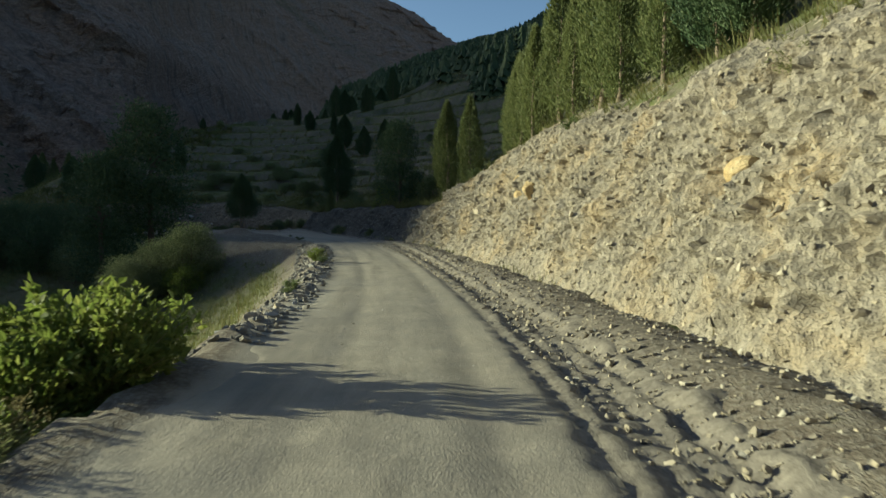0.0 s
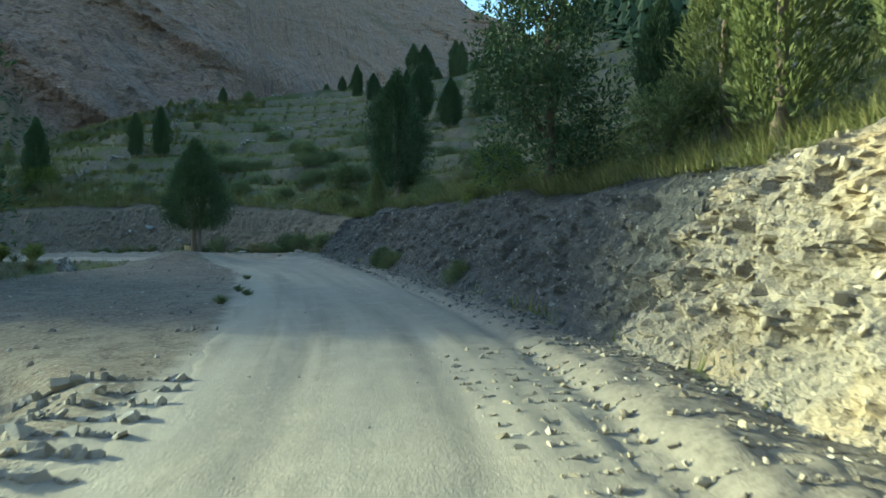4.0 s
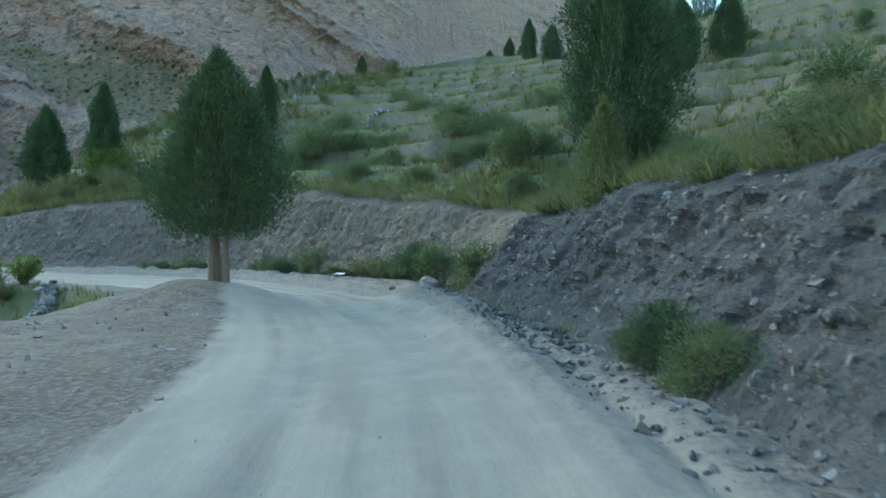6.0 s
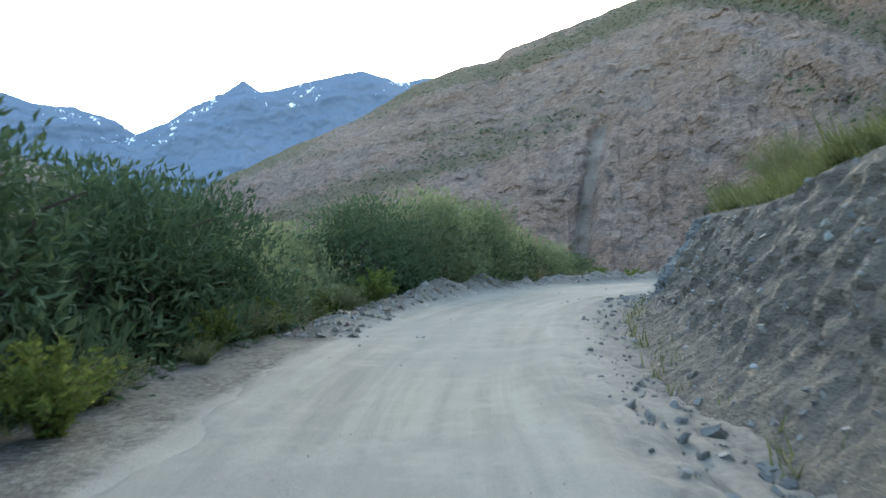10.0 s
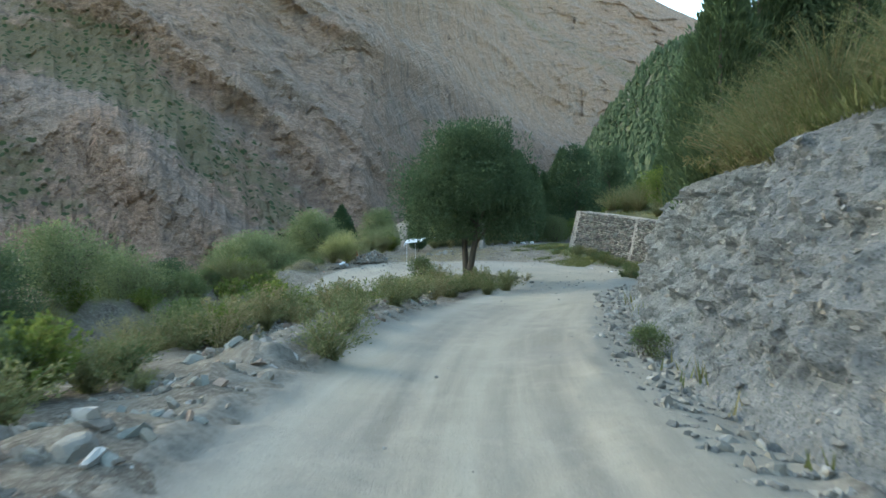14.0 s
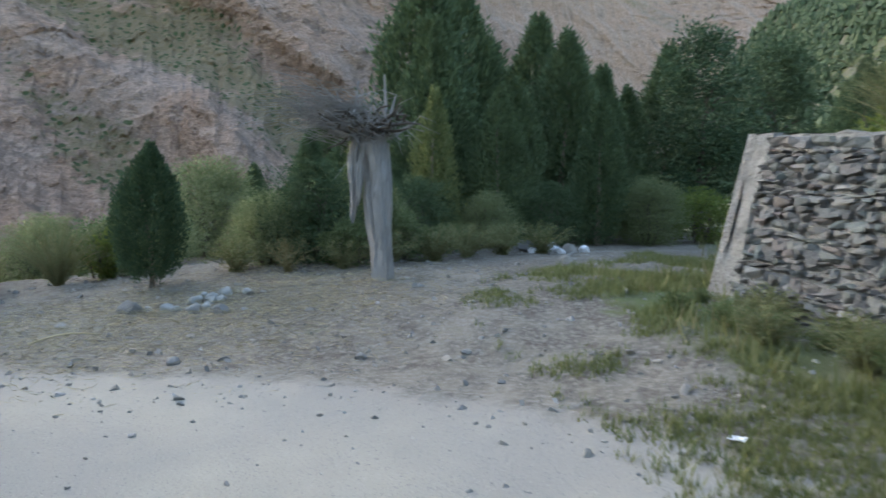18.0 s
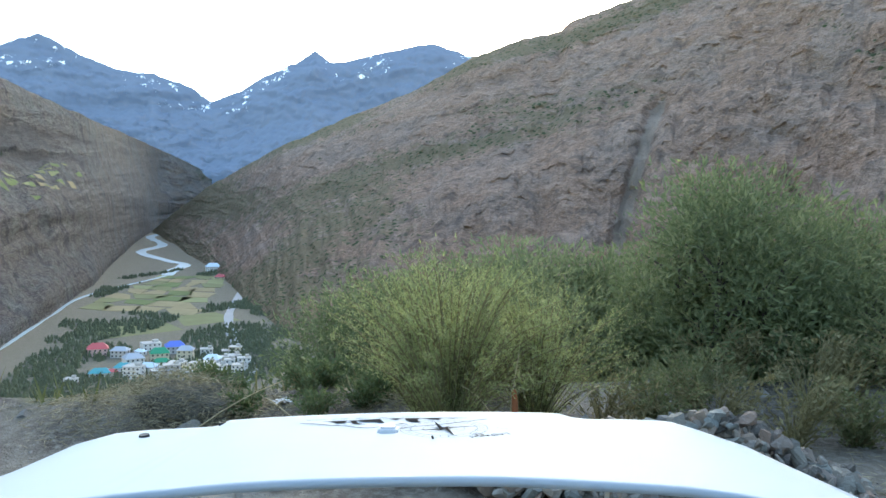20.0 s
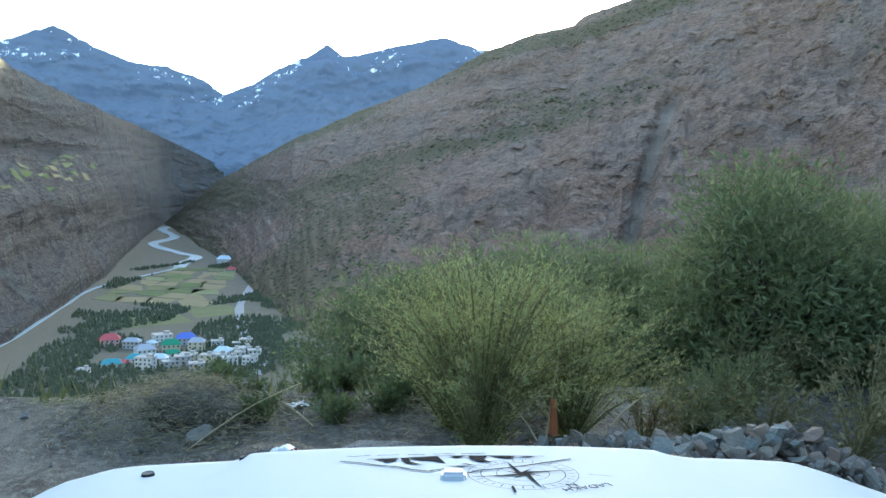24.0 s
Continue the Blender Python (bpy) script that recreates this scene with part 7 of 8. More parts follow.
# ---------------------------------------------------------------- dead pollard tree
def dead_tree(x, y):
    """A dead split trunk: bare strands that part below a tangled head, and a spray of twigs to one side."""
    ob = thing("dead_tree", (x, y, height_at(x, y)), "dead grey split trunk with a tangled head of bare twigs", "tree")
    r = np.random.RandomState(12)
    side, deep = np.array([0.54, -0.84, 0.0]), np.array([0.84, 0.54, 0.0])

    def at(a, b, z):
        return a * side + b * deep + np.array([0, 0, z])

    for k, (a0, b0, z0, a1, b1, rad) in enumerate([(0.02, 0.0, -0.15, -0.05, 0.0, 0.105), (-0.43, 0.05, 0.78, -0.40, 0.03, 0.075), (-0.02, 0.09, -0.15, -0.25, 0.05, 0.09), (-0.35, -0.03, 1.05, -0.26, -0.02, 0.06), (0.0, -0.07, 0.45, -0.15, -0.05, 0.07), (0.05, 0.05, -0.15, 0.06, 0.04, 0.06)]):
        u = np.linspace(0, 1, 22)[:, None]
        p0, p1 = at(a0, b0, z0), at(a1, b1, 2.08 - 0.06 * (k % 3))
        line = p0 + (p1 - p0) * u + 0.02 * np.sin(u * np.array([7, 9, 0]) + k)
        taper = (1.2 - 0.35 * u[:, 0]) if z0 < 0 else np.interp(u[:, 0], [0, 0.08, 0.5, 1], [0.15, 0.5, 1.0, 1.0])
        v, f = tube(line, rad * taper * (1 + 0.1 * np.sin(u[:, 0] * 11 + k)), 18)
        v = np.array(v, float)
        near = np.argmin(np.abs(v[:, 2][:, None] - line[:, 2][None]), 1)
        out = v - line[near]
        ang = np.arctan2(out[:, 1], out[:, 0])
        out[:, :2] *= (1 + 0.2 * np.sin(5 * ang + 2.2 * v[:, 2] + k) + 0.12 * np.sin(11 * ang - 1.3 * v[:, 2] + 2 * k) + 0.05 * r.normal(size=len(v)))[:, None]
        part("trunk", mesh_of("trunk", line[near] + out, f, M_DEAD, False), None, ob)
    for k in range(60):
        p0 = at(-0.25 + 0.27 * r.normal(), 0.16 * r.normal(), 2.08 + 0.2 * r.rand())
        a = r.rand() * 6.28
        p1 = p0 + (0.2 + 0.32 * r.rand()) * np.array([math.cos(a), math.sin(a), 0.35 * r.normal()])
        part("branch", mesh_of("branch", *tube([p0, (p0 + p1) / 2 + 0.05 * r.normal(size=3), p1], [0.026, 0.02, 0.008], 6), M_BARK_DARK, True), None, ob)
    for a, lean, tall in [(-0.42, 0.05, 0.75), (-0.3, -0.05, 0.5), (0.08, 0.08, 0.55), (0.02, -0.02, 0.85), (-0.55, -0.12, 0.6), (0.15, 0.3, 0.2), (-0.15, 0.02, 0.4)]:
        p0, p1 = at(a, 0.0, 2.05), at(a + lean, 0.05, 2.05 + tall)
        part("branch", mesh_of("branch", *tube([p0, (p0 + p1) / 2 + 0.03 * r.normal(size=3), p1], [0.032, 0.026, 0.012], 7), M_DEAD, True), None, ob)
    tw = []
    for k in range(330):
        p0 = at(-0.3 + 0.25 * r.normal(), 0.15 * r.normal(), 2.15 + 0.12 * r.normal())
        if k < 210:
            d = at(-0.7 - 0.7 * r.rand(), 0.3 * r.normal(), 0.75 * r.rand() - 0.05)
        else:
            d = at(0.4 * r.normal(), 0.35 * r.normal(), 0.25 * r.normal() + 0.1)
        L = 0.4 + 0.85 * r.rand()
        mid = p0 + 0.55 * d * L + np.array([0, 0, 0.12 * L]) + 0.04 * r.normal(size=3)
        tw.append(tube([p0, mid, p0 + d * L - np.array([0, 0, 0.08 * L])], [0.008, 0.006, 0.002], 3))
    part("twig", mesh_of("twig", *join_arrays(tw), M_DEAD), None, ob)["kind"] = "stuff"


dead_tree(111.1, 90.3)

# ---------------------------------------------------------------- litter, sticks, low fence
M_PLASTIC = plain("clear_plastic", (0.62, 0.68, 0.72), 0.25, 0.1)
M_RED = plain("red_plastic", (0.45, 0.05, 0.04), 0.4)
M_PAPER = plain("white_litter", (0.62, 0.62, 0.62), 0.6)
M_BAMBOO = plain("dry_cane", (0.42, 0.34, 0.20), 0.7, 0.25, scale=20)
M_RUST = plain("dry_leaf_red", (0.30, 0.10, 0.04), 0.8, 0.3)
M_STRAW = leaf_material("straw", (0.26, 0.21, 0.12), (0.36, 0.30, 0.18), (0.46, 0.40, 0.26), 0.1)


def plastic_bottle(x, y):
    ob = thing("plastic_bottle", Matrix.Translation((x, y, height_at(x, y) + 0.2)) @ Euler((1.1, 0.2, 0.9)).to_matrix().to_4x4(), "crumpled clear plastic bottle with a red cap", "litter")
    r = np.random.RandomState(3)
    zs = np.linspace(-0.14, 0.14, 12)
    rad = np.array([0.03, 0.055, 0.06, 0.05, 0.058, 0.046, 0.058, 0.055, 0.058, 0.045, 0.025, 0.016])
    v, f = tube(np.stack([0.01 * np.sin(zs * 40), 0 * zs, zs], -1), rad, 10)
    part("body", mesh_of("body", v + 0.006 * r.normal(size=v.shape), f, M_PLASTIC, True), None, ob)
    v, f = tube([(0, 0, 0.14), (0, 0, 0.165)], [0.02, 0.02], 10)
    part("cap", mesh_of("cap", v, f, M_RED), None, ob, "red cap")


plastic_bottle(102.15, 92.75)


def scrap(x, y, size, mat, label, z=None):
    r = np.random.RandomState(int(x * 13 + y * 7) % 999)
    g = np.linspace(-0.5, 0.5, 6)
    X, Y = np.meshgrid(g, g, indexing="ij")
    Z = 0.35 * fbm(X * 3 + x, Y * 3 + y, 0, 3, 4)
    me = mesh_of("litter", np.stack([X.ravel() + 0.08 * r.normal(size=36), Y.ravel() + 0.08 * r.normal(size=36), Z.ravel()], -1) * size, grid_faces(6, 6), mat)
    ob = tagged(new("litter", me), label, "litter", "litter")
    ob.matrix_basis = Matrix.Translation((x, y, height_at(x, y) - 0.03 * size)) @ Matrix.Rotation(r.rand() * 6, 4, "Z")


for x, y, sz, mat, label in [(102.5, 93.0, 0.12, M_RED, "red wrapper scrap beside a bottle"), (101.1, 92.9, 0.08, M_RED, "red wrapper scrap in straw"), (104.8, 82.3, 0.15, M_PAPER, "white litter on trodden ground"), (106.0, 83.4, 0.15, M_PAPER, "white litter on trodden ground"), (107.9, 84.9, 0.12, M_PAPER, "white litter on trodden ground"),
                             (*road_at(72.5, 2.5)[:2], 0.35, M_PAPER, "white litter at the bank's foot"), (*road_at(76, 4.0)[:2], 0.3, M_PAPER, "white litter on the bank's edge"), (*road_at(73, 7.2)[:2], 0.3, M_PAPER, "white litter on the grassy slope"), (101.7, 94.0, 0.15, M_PAPER, "white litter in straw")]:
    scrap(x, y, sz, mat, label)


def cane(p0, p1, rad, mat, label):
    a, b = np.array(p0, float), np.array(p1, float)
    a[2] += height_at(a[0], a[1])
    b[2] += height_at(b[0], b[1])
    u = np.linspace(0, 1, 6)[:, None]
    line = a + (b - a) * u + np.array([0, 0, 0.05]) * np.sin(u * 3.14)
    tagged(new("stick", mesh_of("stick", *tube(line, rad * (1.1 - 0.5 * u[:, 0]), 6), mat, True)), label, "stick", "sticks")


cane((104.0, 93.2, 0.1), (104.35, 93.4, 0.5), 0.010, M_BAMBOO, "dry tan cane leaning beside weeds")
cane((103.75, 93.1, 0.2), (103.8, 93.2, 0.75), 0.005, M_BAMBOO, "thin dry cane among weeds")
cane((103.7, 93.1, 0.25), (103.4, 93.2, 0.5), 0.005, M_BAMBOO, "thin dry cane among weeds")
cane((101.2, 93.2, 0.02), (101.8, 93.8, 0.25), 0.006, M_BAMBOO, "dry bent cane over straw")
cane((102.0, 93.6, 0.02), (101.3, 94.0, 0.12), 0.006, M_BAMBOO, "dry bent cane over straw")
cane((106.2, 92.0, 0.02), (107.1, 92.4, 0.05), 0.012, M_BAMBOO, "dry cane lying on the ground")
cane((106.8, 91.4, 0.02), (107.4, 91.2, 0.04), 0.012, M_BAMBOO, "dry cane lying on the ground")
cane((103.8, 93.1, 0.3), (103.78, 93.12, 0.52), 0.025, M_RUST, "dead rust-red leaf stalk among weeds")


def straw_heap(n, cx, cy, sx, sy, top, seed, label):
    r = np.random.RandomState(seed)
    x, y = cx + sx * 1.7 * (r.rand(3, n).sum(0) - 1.5), cy + sy * 1.7 * (r.rand(3, n).sum(0) - 1.5)
    z = np.array([height_at(a, b) for a, b in zip(x, y)]) + top * np.exp(-((x - cx) / sx) ** 2 - ((y - cy) / sy) ** 2) * (0.3 + 0.7 * r.rand(n)) + 0.01
    d = np.c_[r.normal(size=(n, 2)), 0.25 * r.normal(size=n)]
    v, f = leaves(np.stack([x, y, z], -1), d, 0.11, 0.003, r, 0.1)
    return tagged(new("straw", mesh_of("straw", v, f, M_STRAW)), label, "straw", kind="stuff")


straw_heap(5200, 100.9, 93.7, 0.65, 0.35, 0.38, 1, "heap of dry straw at the road's edge")
straw_heap(9000, 107.6, 91.6, 1.9, 1.2, 0.05, 2, "dry straw strewn over trodden ground")
straw_heap(5000, 110.0, 90.6, 1.6, 1.2, 0.04, 3, "dry straw strewn over trodden ground")
straw_heap(2400, 103.0, 94.2, 0.5, 0.3, 0.2, 4, "dry straw under the weeds")


def mound(x, y, w, h, mat, label):
    bm = bmesh.new()
    bmesh.ops.create_icosphere(bm, subdivisions=4, radius=1)
    for v in bm.verts:
        k = 1 + 0.25 * noise.noise(v.co * 2.1 + Vector((x, y, 0))) + 0.12 * noise.noise(v.co * 6)
        v.co = Vector((v.co.x * w * k, v.co.y * w * 0.6 * k, v.co.z * h * k))
    me = bpy.data.meshes.new("earth_mound")
    bm.to_mesh(me)
    bm.free()
    me.materials.append(mat)
    me.polygons.foreach_set("use_smooth", np.ones(len(me.polygons), bool))
    ob = tagged(new("earth_mound", me), label, "mound", "earth mounds")
    ob.matrix_basis = Matrix.Translation((x, y, height_at(x, y)))


M_EARTH = rock_material("dark_earth", (0.11, 0.095, 0.075), (0.20, 0.175, 0.14), (0.16, 0.14, 0.105))
M_SAND = rock_material("grey_sand", (0.22, 0.215, 0.20), (0.34, 0.33, 0.31), (0.28, 0.27, 0.25), (1, 1, 1))
mound(101.0, 93.75, 0.5, 0.24, M_EARTH, "dark earth mound covered with dry straw")
mound(102.75, 93.2, 0.42, 0.13, M_SAND, "low spill of pale grey sand")
mound(102.1, 92.95, 0.5, 0.16, M_EARTH, "low earth mound under litter")
mound(104.6, 92.5, 0.55, 0.13, M_EARTH, "dark crumbled earth before the stone heap")


def low_fence(x, y, turn):
    ob = thing("low_fence", Matrix.Translation((x, y, height_at(x, y))) @ Matrix.Rotation(turn, 4, "Z"), "low tan wooden fence beside the juniper", "fence")
    for k in range(4):
        bm = bmesh.new()
        box(bm, -0.55 + k * 0.36, -0.03, -0.1, -0.49 + k * 0.36, 0.03, 0.36 + 0.03 * (k % 2))
        bmesh.ops.bevel(bm, geom=bm.edges[:], offset=0.006, segments=1, affect="EDGES")
        part("post", bm, M_BAMBOO, ob)
    for z in (0.08, 0.2, 0.31):
        bm = bmesh.new()
        box(bm, -0.58, -0.045, z - 0.045, 0.62, -0.03, z + 0.045)
        bmesh.ops.bevel(bm, geom=bm.edges[:], offset=0.004, segments=1, affect="EDGES")
        part("rail", bm, M_BAMBOO, ob)


low_fence(59.6, 28.9, 0.9)

# ---------------------------------------------------------------- car front, parked at the viewpoint
M_PAINT, _t, _b = material("white_car_paint", 0.6)
_b.inputs["Base Color"].default_value = (0.78, 0.80, 0.80, 1)
_b.inputs["Specular IOR Level"].default_value = 0.15
_n = noise_tex(_t, 3.0, 3, 0.6, position(_t))
# white paint dimmed to grey-blue, the tone of skylight put into the base
_t.links.new(mix(_t, _n, (0.43, 0.475, 0.50), (0.47, 0.515, 0.54)), _b.inputs["Base Color"])
M_BLACK = plain("black_plastic", (0.02, 0.02, 0.022), 0.5)
M_GLASSY = plain("lamp_glass", (0.6, 0.61, 0.62), 0.3)
M_DECAL = plain("dark_brown_decal", (0.05, 0.042, 0.038), 0.95)
M_DECAL.node_tree.nodes["Principled BSDF"].inputs["Specular IOR Level"].default_value = 0.0
car = thing("car", Matrix.Translation((104.010, 88.808, -1.197)) @ Matrix.Rotation(radians(12.1), 4, "Z") @ Matrix.Rotation(radians(-1.5), 4, "Y"), "white off-road car with a dark mountain decal on its bonnet", "car")


LIP_X = (-0.95, -0.859, -0.746, -0.684, -0.486, -0.457, -0.443, -0.352, -0.214, 0.067, 0.348, 0.485, 0.532, 0.572, 0.619, 0.747, 0.84, 0.907, 0.99, 1.068)
LIP_Z = (0.904, 0.949, 0.975, 0.978, 0.979, 0.985, 0.996, 1.0, 1.004, 1.011, 1.017, 1.019, 1.018, 1.008, 1.005, 1.011, 1.013, 0.997, 0.972, 0.951)


def bonnet_front(x):
    return 1.70 - 0.10 * ((x - 0.07) / 0.85) ** 2


def bonnet_z(x, y):
    """Height of the bonnet at x to the right and y ahead."""
    back = bonnet_front(x) - y
    w = 0.004 + 0.3 * max(back, 0)
    edge = float(np.mean(np.interp(x + np.linspace(-w, w, 9), LIP_X, LIP_Z)))
    return edge + 0.12 * max(back, 0) - 1.6 * max(-back, 0) ** 0.9


us = np.round(np.concatenate([np.linspace(-0.95, 1.05, 61), np.linspace(-0.50, -0.43, 10), np.linspace(0.52, 0.63, 10)]), 4)
us = sorted(set(us))
vs_ = np.concatenate([np.linspace(-0.74, 0.0, 28), [0.008, 0.02, 0.04, 0.07]])
hv = [(x, bonnet_front(x) + q, bonnet_z(x, bonnet_front(x) + q)) for x in us for q in vs_]
hood = part("bonnet", mesh_of("bonnet", hv, grid_faces(len(us), len(vs_)), M_PAINT, True), None, car)
sol = hood.modifiers.new("thick", "SOLIDIFY")
sol.thickness, sol.offset = 0.015, -1
for sx in (-1, 1):
    b = bmesh.new()
    # thin leg to the ground, added to hold the bonnet up, no car part
    box(b, 0.045 + sx * 0.62 - 0.006, 1.60, -0.1, 0.045 + sx * 0.62 + 0.006, 1.612, 0.86)
    part("bumper_bracket", b, M_GLASSY, car)
    b = bmesh.new()
    bmesh.ops.create_uvsphere(b, u_segments=20, v_segments=10, radius=0.045, matrix=Matrix.Translation((0.045 + sx * 0.64, 1.64, 0.885)) @ Matrix.Diagonal((1, 0.5, 1, 1)))
    part("headlight", b, M_GLASSY, car)
b = bmesh.new()
box(b, -0.80, 1.60, 0.87, 0.90, 1.63, 0.95)
bmesh.ops.bevel(b, geom=b.edges[:], offset=0.01, segments=2, affect="EDGES")
part("grille", b, M_BLACK, car)
for k in range(7):
    b = bmesh.new()
    box(b, -0.42 + k * 0.15, 1.632, 0.88, -0.38 + k * 0.15, 1.642, 0.94)
    part("grille_bar", b, M_PAINT, car)
b = bmesh.new()
nz = bonnet_z(0.045, 1.42)
for v in box(b, 0.015, 1.39, nz - 0.01, 0.075, 1.44, nz + 0.016):
    if v.co.z > nz:
        v.co.x = 0.045 + (v.co.x - 0.045) * 0.8
        v.co.y -= 0.006 if v.co.y > 1.41 else -0.01
bmesh.ops.bevel(b, geom=b.edges[:], offset=0.006, segments=3, affect="EDGES")
part("washer_nozzle", b, M_GLASSY, car)
for x, y, w in ((-0.636, 1.532, 0.016), (-0.459, 1.645, 0.007)):
    b = bmesh.new()
    bmesh.ops.create_cone(b, cap_ends=True, segments=16, radius1=w, radius2=w * 0.8, depth=0.012, matrix=Matrix.Translation((x, y, bonnet_z(x, y) + 0.001)))
    part("rubber_stop", b, M_BLACK, car)


def decal_poly(pts, width=None):
    """A flat shape on the bonnet: a filled outline, or a line of the given width."""
    b = bmesh.new()
    if width is None:
        b.faces.new([b.verts.new((x, y, bonnet_z(x, y) + 0.0025)) for x, y in pts])
    else:
        for (x0, y0), (x1, y1) in zip(pts, pts[1:]):
            d = Vector((x1 - x0, y1 - y0)).normalized()
            n = Vector((-d.y, d.x)) * width * 0.3
            q = [(x0 + n.x, y0 + n.y), (x1 + n.x, y1 + n.y), (x1 - n.x, y1 - n.y), (x0 - n.x, y0 - n.y)]
            b.faces.new([b.verts.new((x, y, bonnet_z(x, y) + 0.0025)) for x, y in q])
    return part("decal", b, M_DECAL, car)


def ring(cx, cy, rad, width, a0=0.0, a1=6.2832, n=40):
    decal_poly([(cx + rad * math.cos(a0 + (a1 - a0) * k / n), cy + rad * 1.0 * math.sin(a0 + (a1 - a0) * k / n)) for k in range(n + 1)], width)


CXD, CYD = 0.19, 1.438
for rad, wd in ((0.115, 0.002), (0.088, 0.0026), (0.055, 0.002)):
    ring(CXD, CYD, rad, wd)
for k in range(8):
    a = k * math.pi / 4 + 0.25
    L, w = (0.11, 0.016) if k % 2 == 0 else (0.05, 0.010)
    decal_poly([(CXD + L * math.cos(a), CYD + L * math.sin(a)), (CXD + w * math.cos(a + 0.8), CYD + w * math.sin(a + 0.8)), (CXD, CYD)])
for k in range(30):
    a = k * math.pi / 15
    decal_poly([(CXD + 0.093 * math.cos(a), CYD + 0.093 * math.sin(a)), (CXD + 0.108 * math.cos(a), CYD + 0.108 * math.sin(a))], 0.003)
decal_poly([(-0.209, 1.552), (-0.165, 1.538), (-0.124, 1.514), (-0.072, 1.495), (-0.046, 1.474), (-0.009, 1.459), (0.015, 1.472), (0.034, 1.481)], 0.009)
decal_poly([(0.076, 1.442), (0.101, 1.465), (0.126, 1.47), (0.163, 1.484), (0.196, 1.498), (0.243, 1.523), (0.312, 1.561)], 0.009)
for q in ([(-0.201, 1.598), (-0.185, 1.592), (-0.147, 1.602)], [(-0.13, 1.600), (-0.08, 1.604)], [(-0.06, 1.603), (-0.03, 1.606), (-0.02, 1.603)], [(0.0, 1.606), (0.03, 1.609), (0.05, 1.607)], [(0.065, 1.608), (0.12, 1.611)]):
    decal_poly(q, 0.006)
decal_poly([(-0.15, 1.566), (-0.065, 1.573), (0.013, 1.588), (0.066, 1.589), (0.158, 1.588), (0.255, 1.583)], 0.006)
for q in ([(-0.14, 1.567), (-0.08, 1.571), (-0.085, 1.548), (-0.105, 1.535), (-0.115, 1.553)], [(-0.075, 1.572), (-0.055, 1.572), (-0.05, 1.54), (-0.02, 1.508), (-0.06, 1.528)], [(-0.06, 1.574), (-0.01, 1.583), (0.01, 1.586), (0.03, 1.52), (0.0, 1.548), (-0.03, 1.553)],
          [(0.035, 1.588), (0.075, 1.589), (0.055, 1.57)], [(0.08, 1.589), (0.125, 1.588), (0.115, 1.555), (0.13, 1.53), (0.10, 1.538), (0.085, 1.56)], [(0.12, 1.588), (0.195, 1.586), (0.175, 1.572), (0.185, 1.558), (0.15, 1.573)], [(0.19, 1.586), (0.24, 1.584), (0.215, 1.574)],
          [(0.02, 1.50), (0.06, 1.492), (0.10, 1.485), (0.06, 1.50)], [(0.06, 1.515), (0.095, 1.505), (0.075, 1.52)]):
    decal_poly(q)
decal_poly([(0.162, 1.305), (0.160, 1.345)], 0.008)
decal_poly([(0.326, 1.432), (0.371, 1.419)], 0.003)


def letters(text, size, x, y, turn):
    cu = bpy.data.curves.new("letters", "FONT")
    cu.body, cu.size, cu.extrude, cu.align_x, cu.offset = text, size, 0.0004, "CENTER", -0.0006
    tmp = new("letters", cu)
    dg = bpy.context.evaluated_depsgraph_get()
    me = bpy.data.meshes.new_from_object(tmp.evaluated_get(dg))
    bpy.data.objects.remove(tmp, do_unlink=True)
    me.materials.clear()
    me.materials.append(M_DECAL)
    ob = part("lettering", me, None, car, "dark lettering")
    ob.matrix_basis = Matrix.Translation((x, y, bonnet_z(x, y) + 0.004)) @ Matrix.Rotation(-0.119, 4, "X") @ Matrix.Rotation(turn, 4, "Z")


letters("LADAKH", 0.028, 0.30, 1.345, math.pi + 0.42)
letters("N", 0.03, 0.272, 1.36, math.pi + 0.42)

# ---------------------------------------------------------------- village, fields, river in the valley
VZ = -130.0
M_FIELDS = [plain("field_green", (0.12, 0.15, 0.055), 0.95, 0.3, scale=0.05), plain("field_tan", (0.24, 0.20, 0.11), 0.95, 0.25, scale=0.05), plain("field_olive", (0.16, 0.165, 0.075), 0.95, 0.3, scale=0.05), plain("field_pale", (0.20, 0.21, 0.10), 0.95, 0.25, scale=0.05)]
rf = np.random.RandomState(31)
A0, A1, A2, A3 = np.array([-474, 796]), np.array([-612, 1165]), np.array([-500, 1190]), np.array([-330, 790])
nf = 0
for i in range(4):
    for j in range(8):
        c = []
        for du, dv in ((0.04, 0.04), (0.96, 0.04), (0.96, 0.96), (0.04, 0.96)):
            u, v = (i + du) / 4, (j + dv) / 8
            p = (A0 * (1 - u) + A3 * u) * (1 - v) + (A1 * (1 - u) + A2 * u) * v
            c.append((p[0] + 6 * rf.normal(), p[1] + 6 * rf.normal(), VZ + 0.35))
        b = bmesh.new()
        f = b.faces.new([b.verts.new(q) for q in c])
        b.verts.ensure_lookup_table()
        bmesh.ops.extrude_face_region(b, geom=[f])
        for q in b.verts[:4]:
            q.co.z -= 0.6
        bmesh.ops.recalc_face_normals(b, faces=b.faces[:])
        me = bpy.data.meshes.new("field")
        b.to_mesh(me)
        b.free()
        me.materials.append(M_FIELDS[rf.randint(4)])
        tagged(new("field", me), "cultivated field on the valley floor", "field", "fields", "structure")
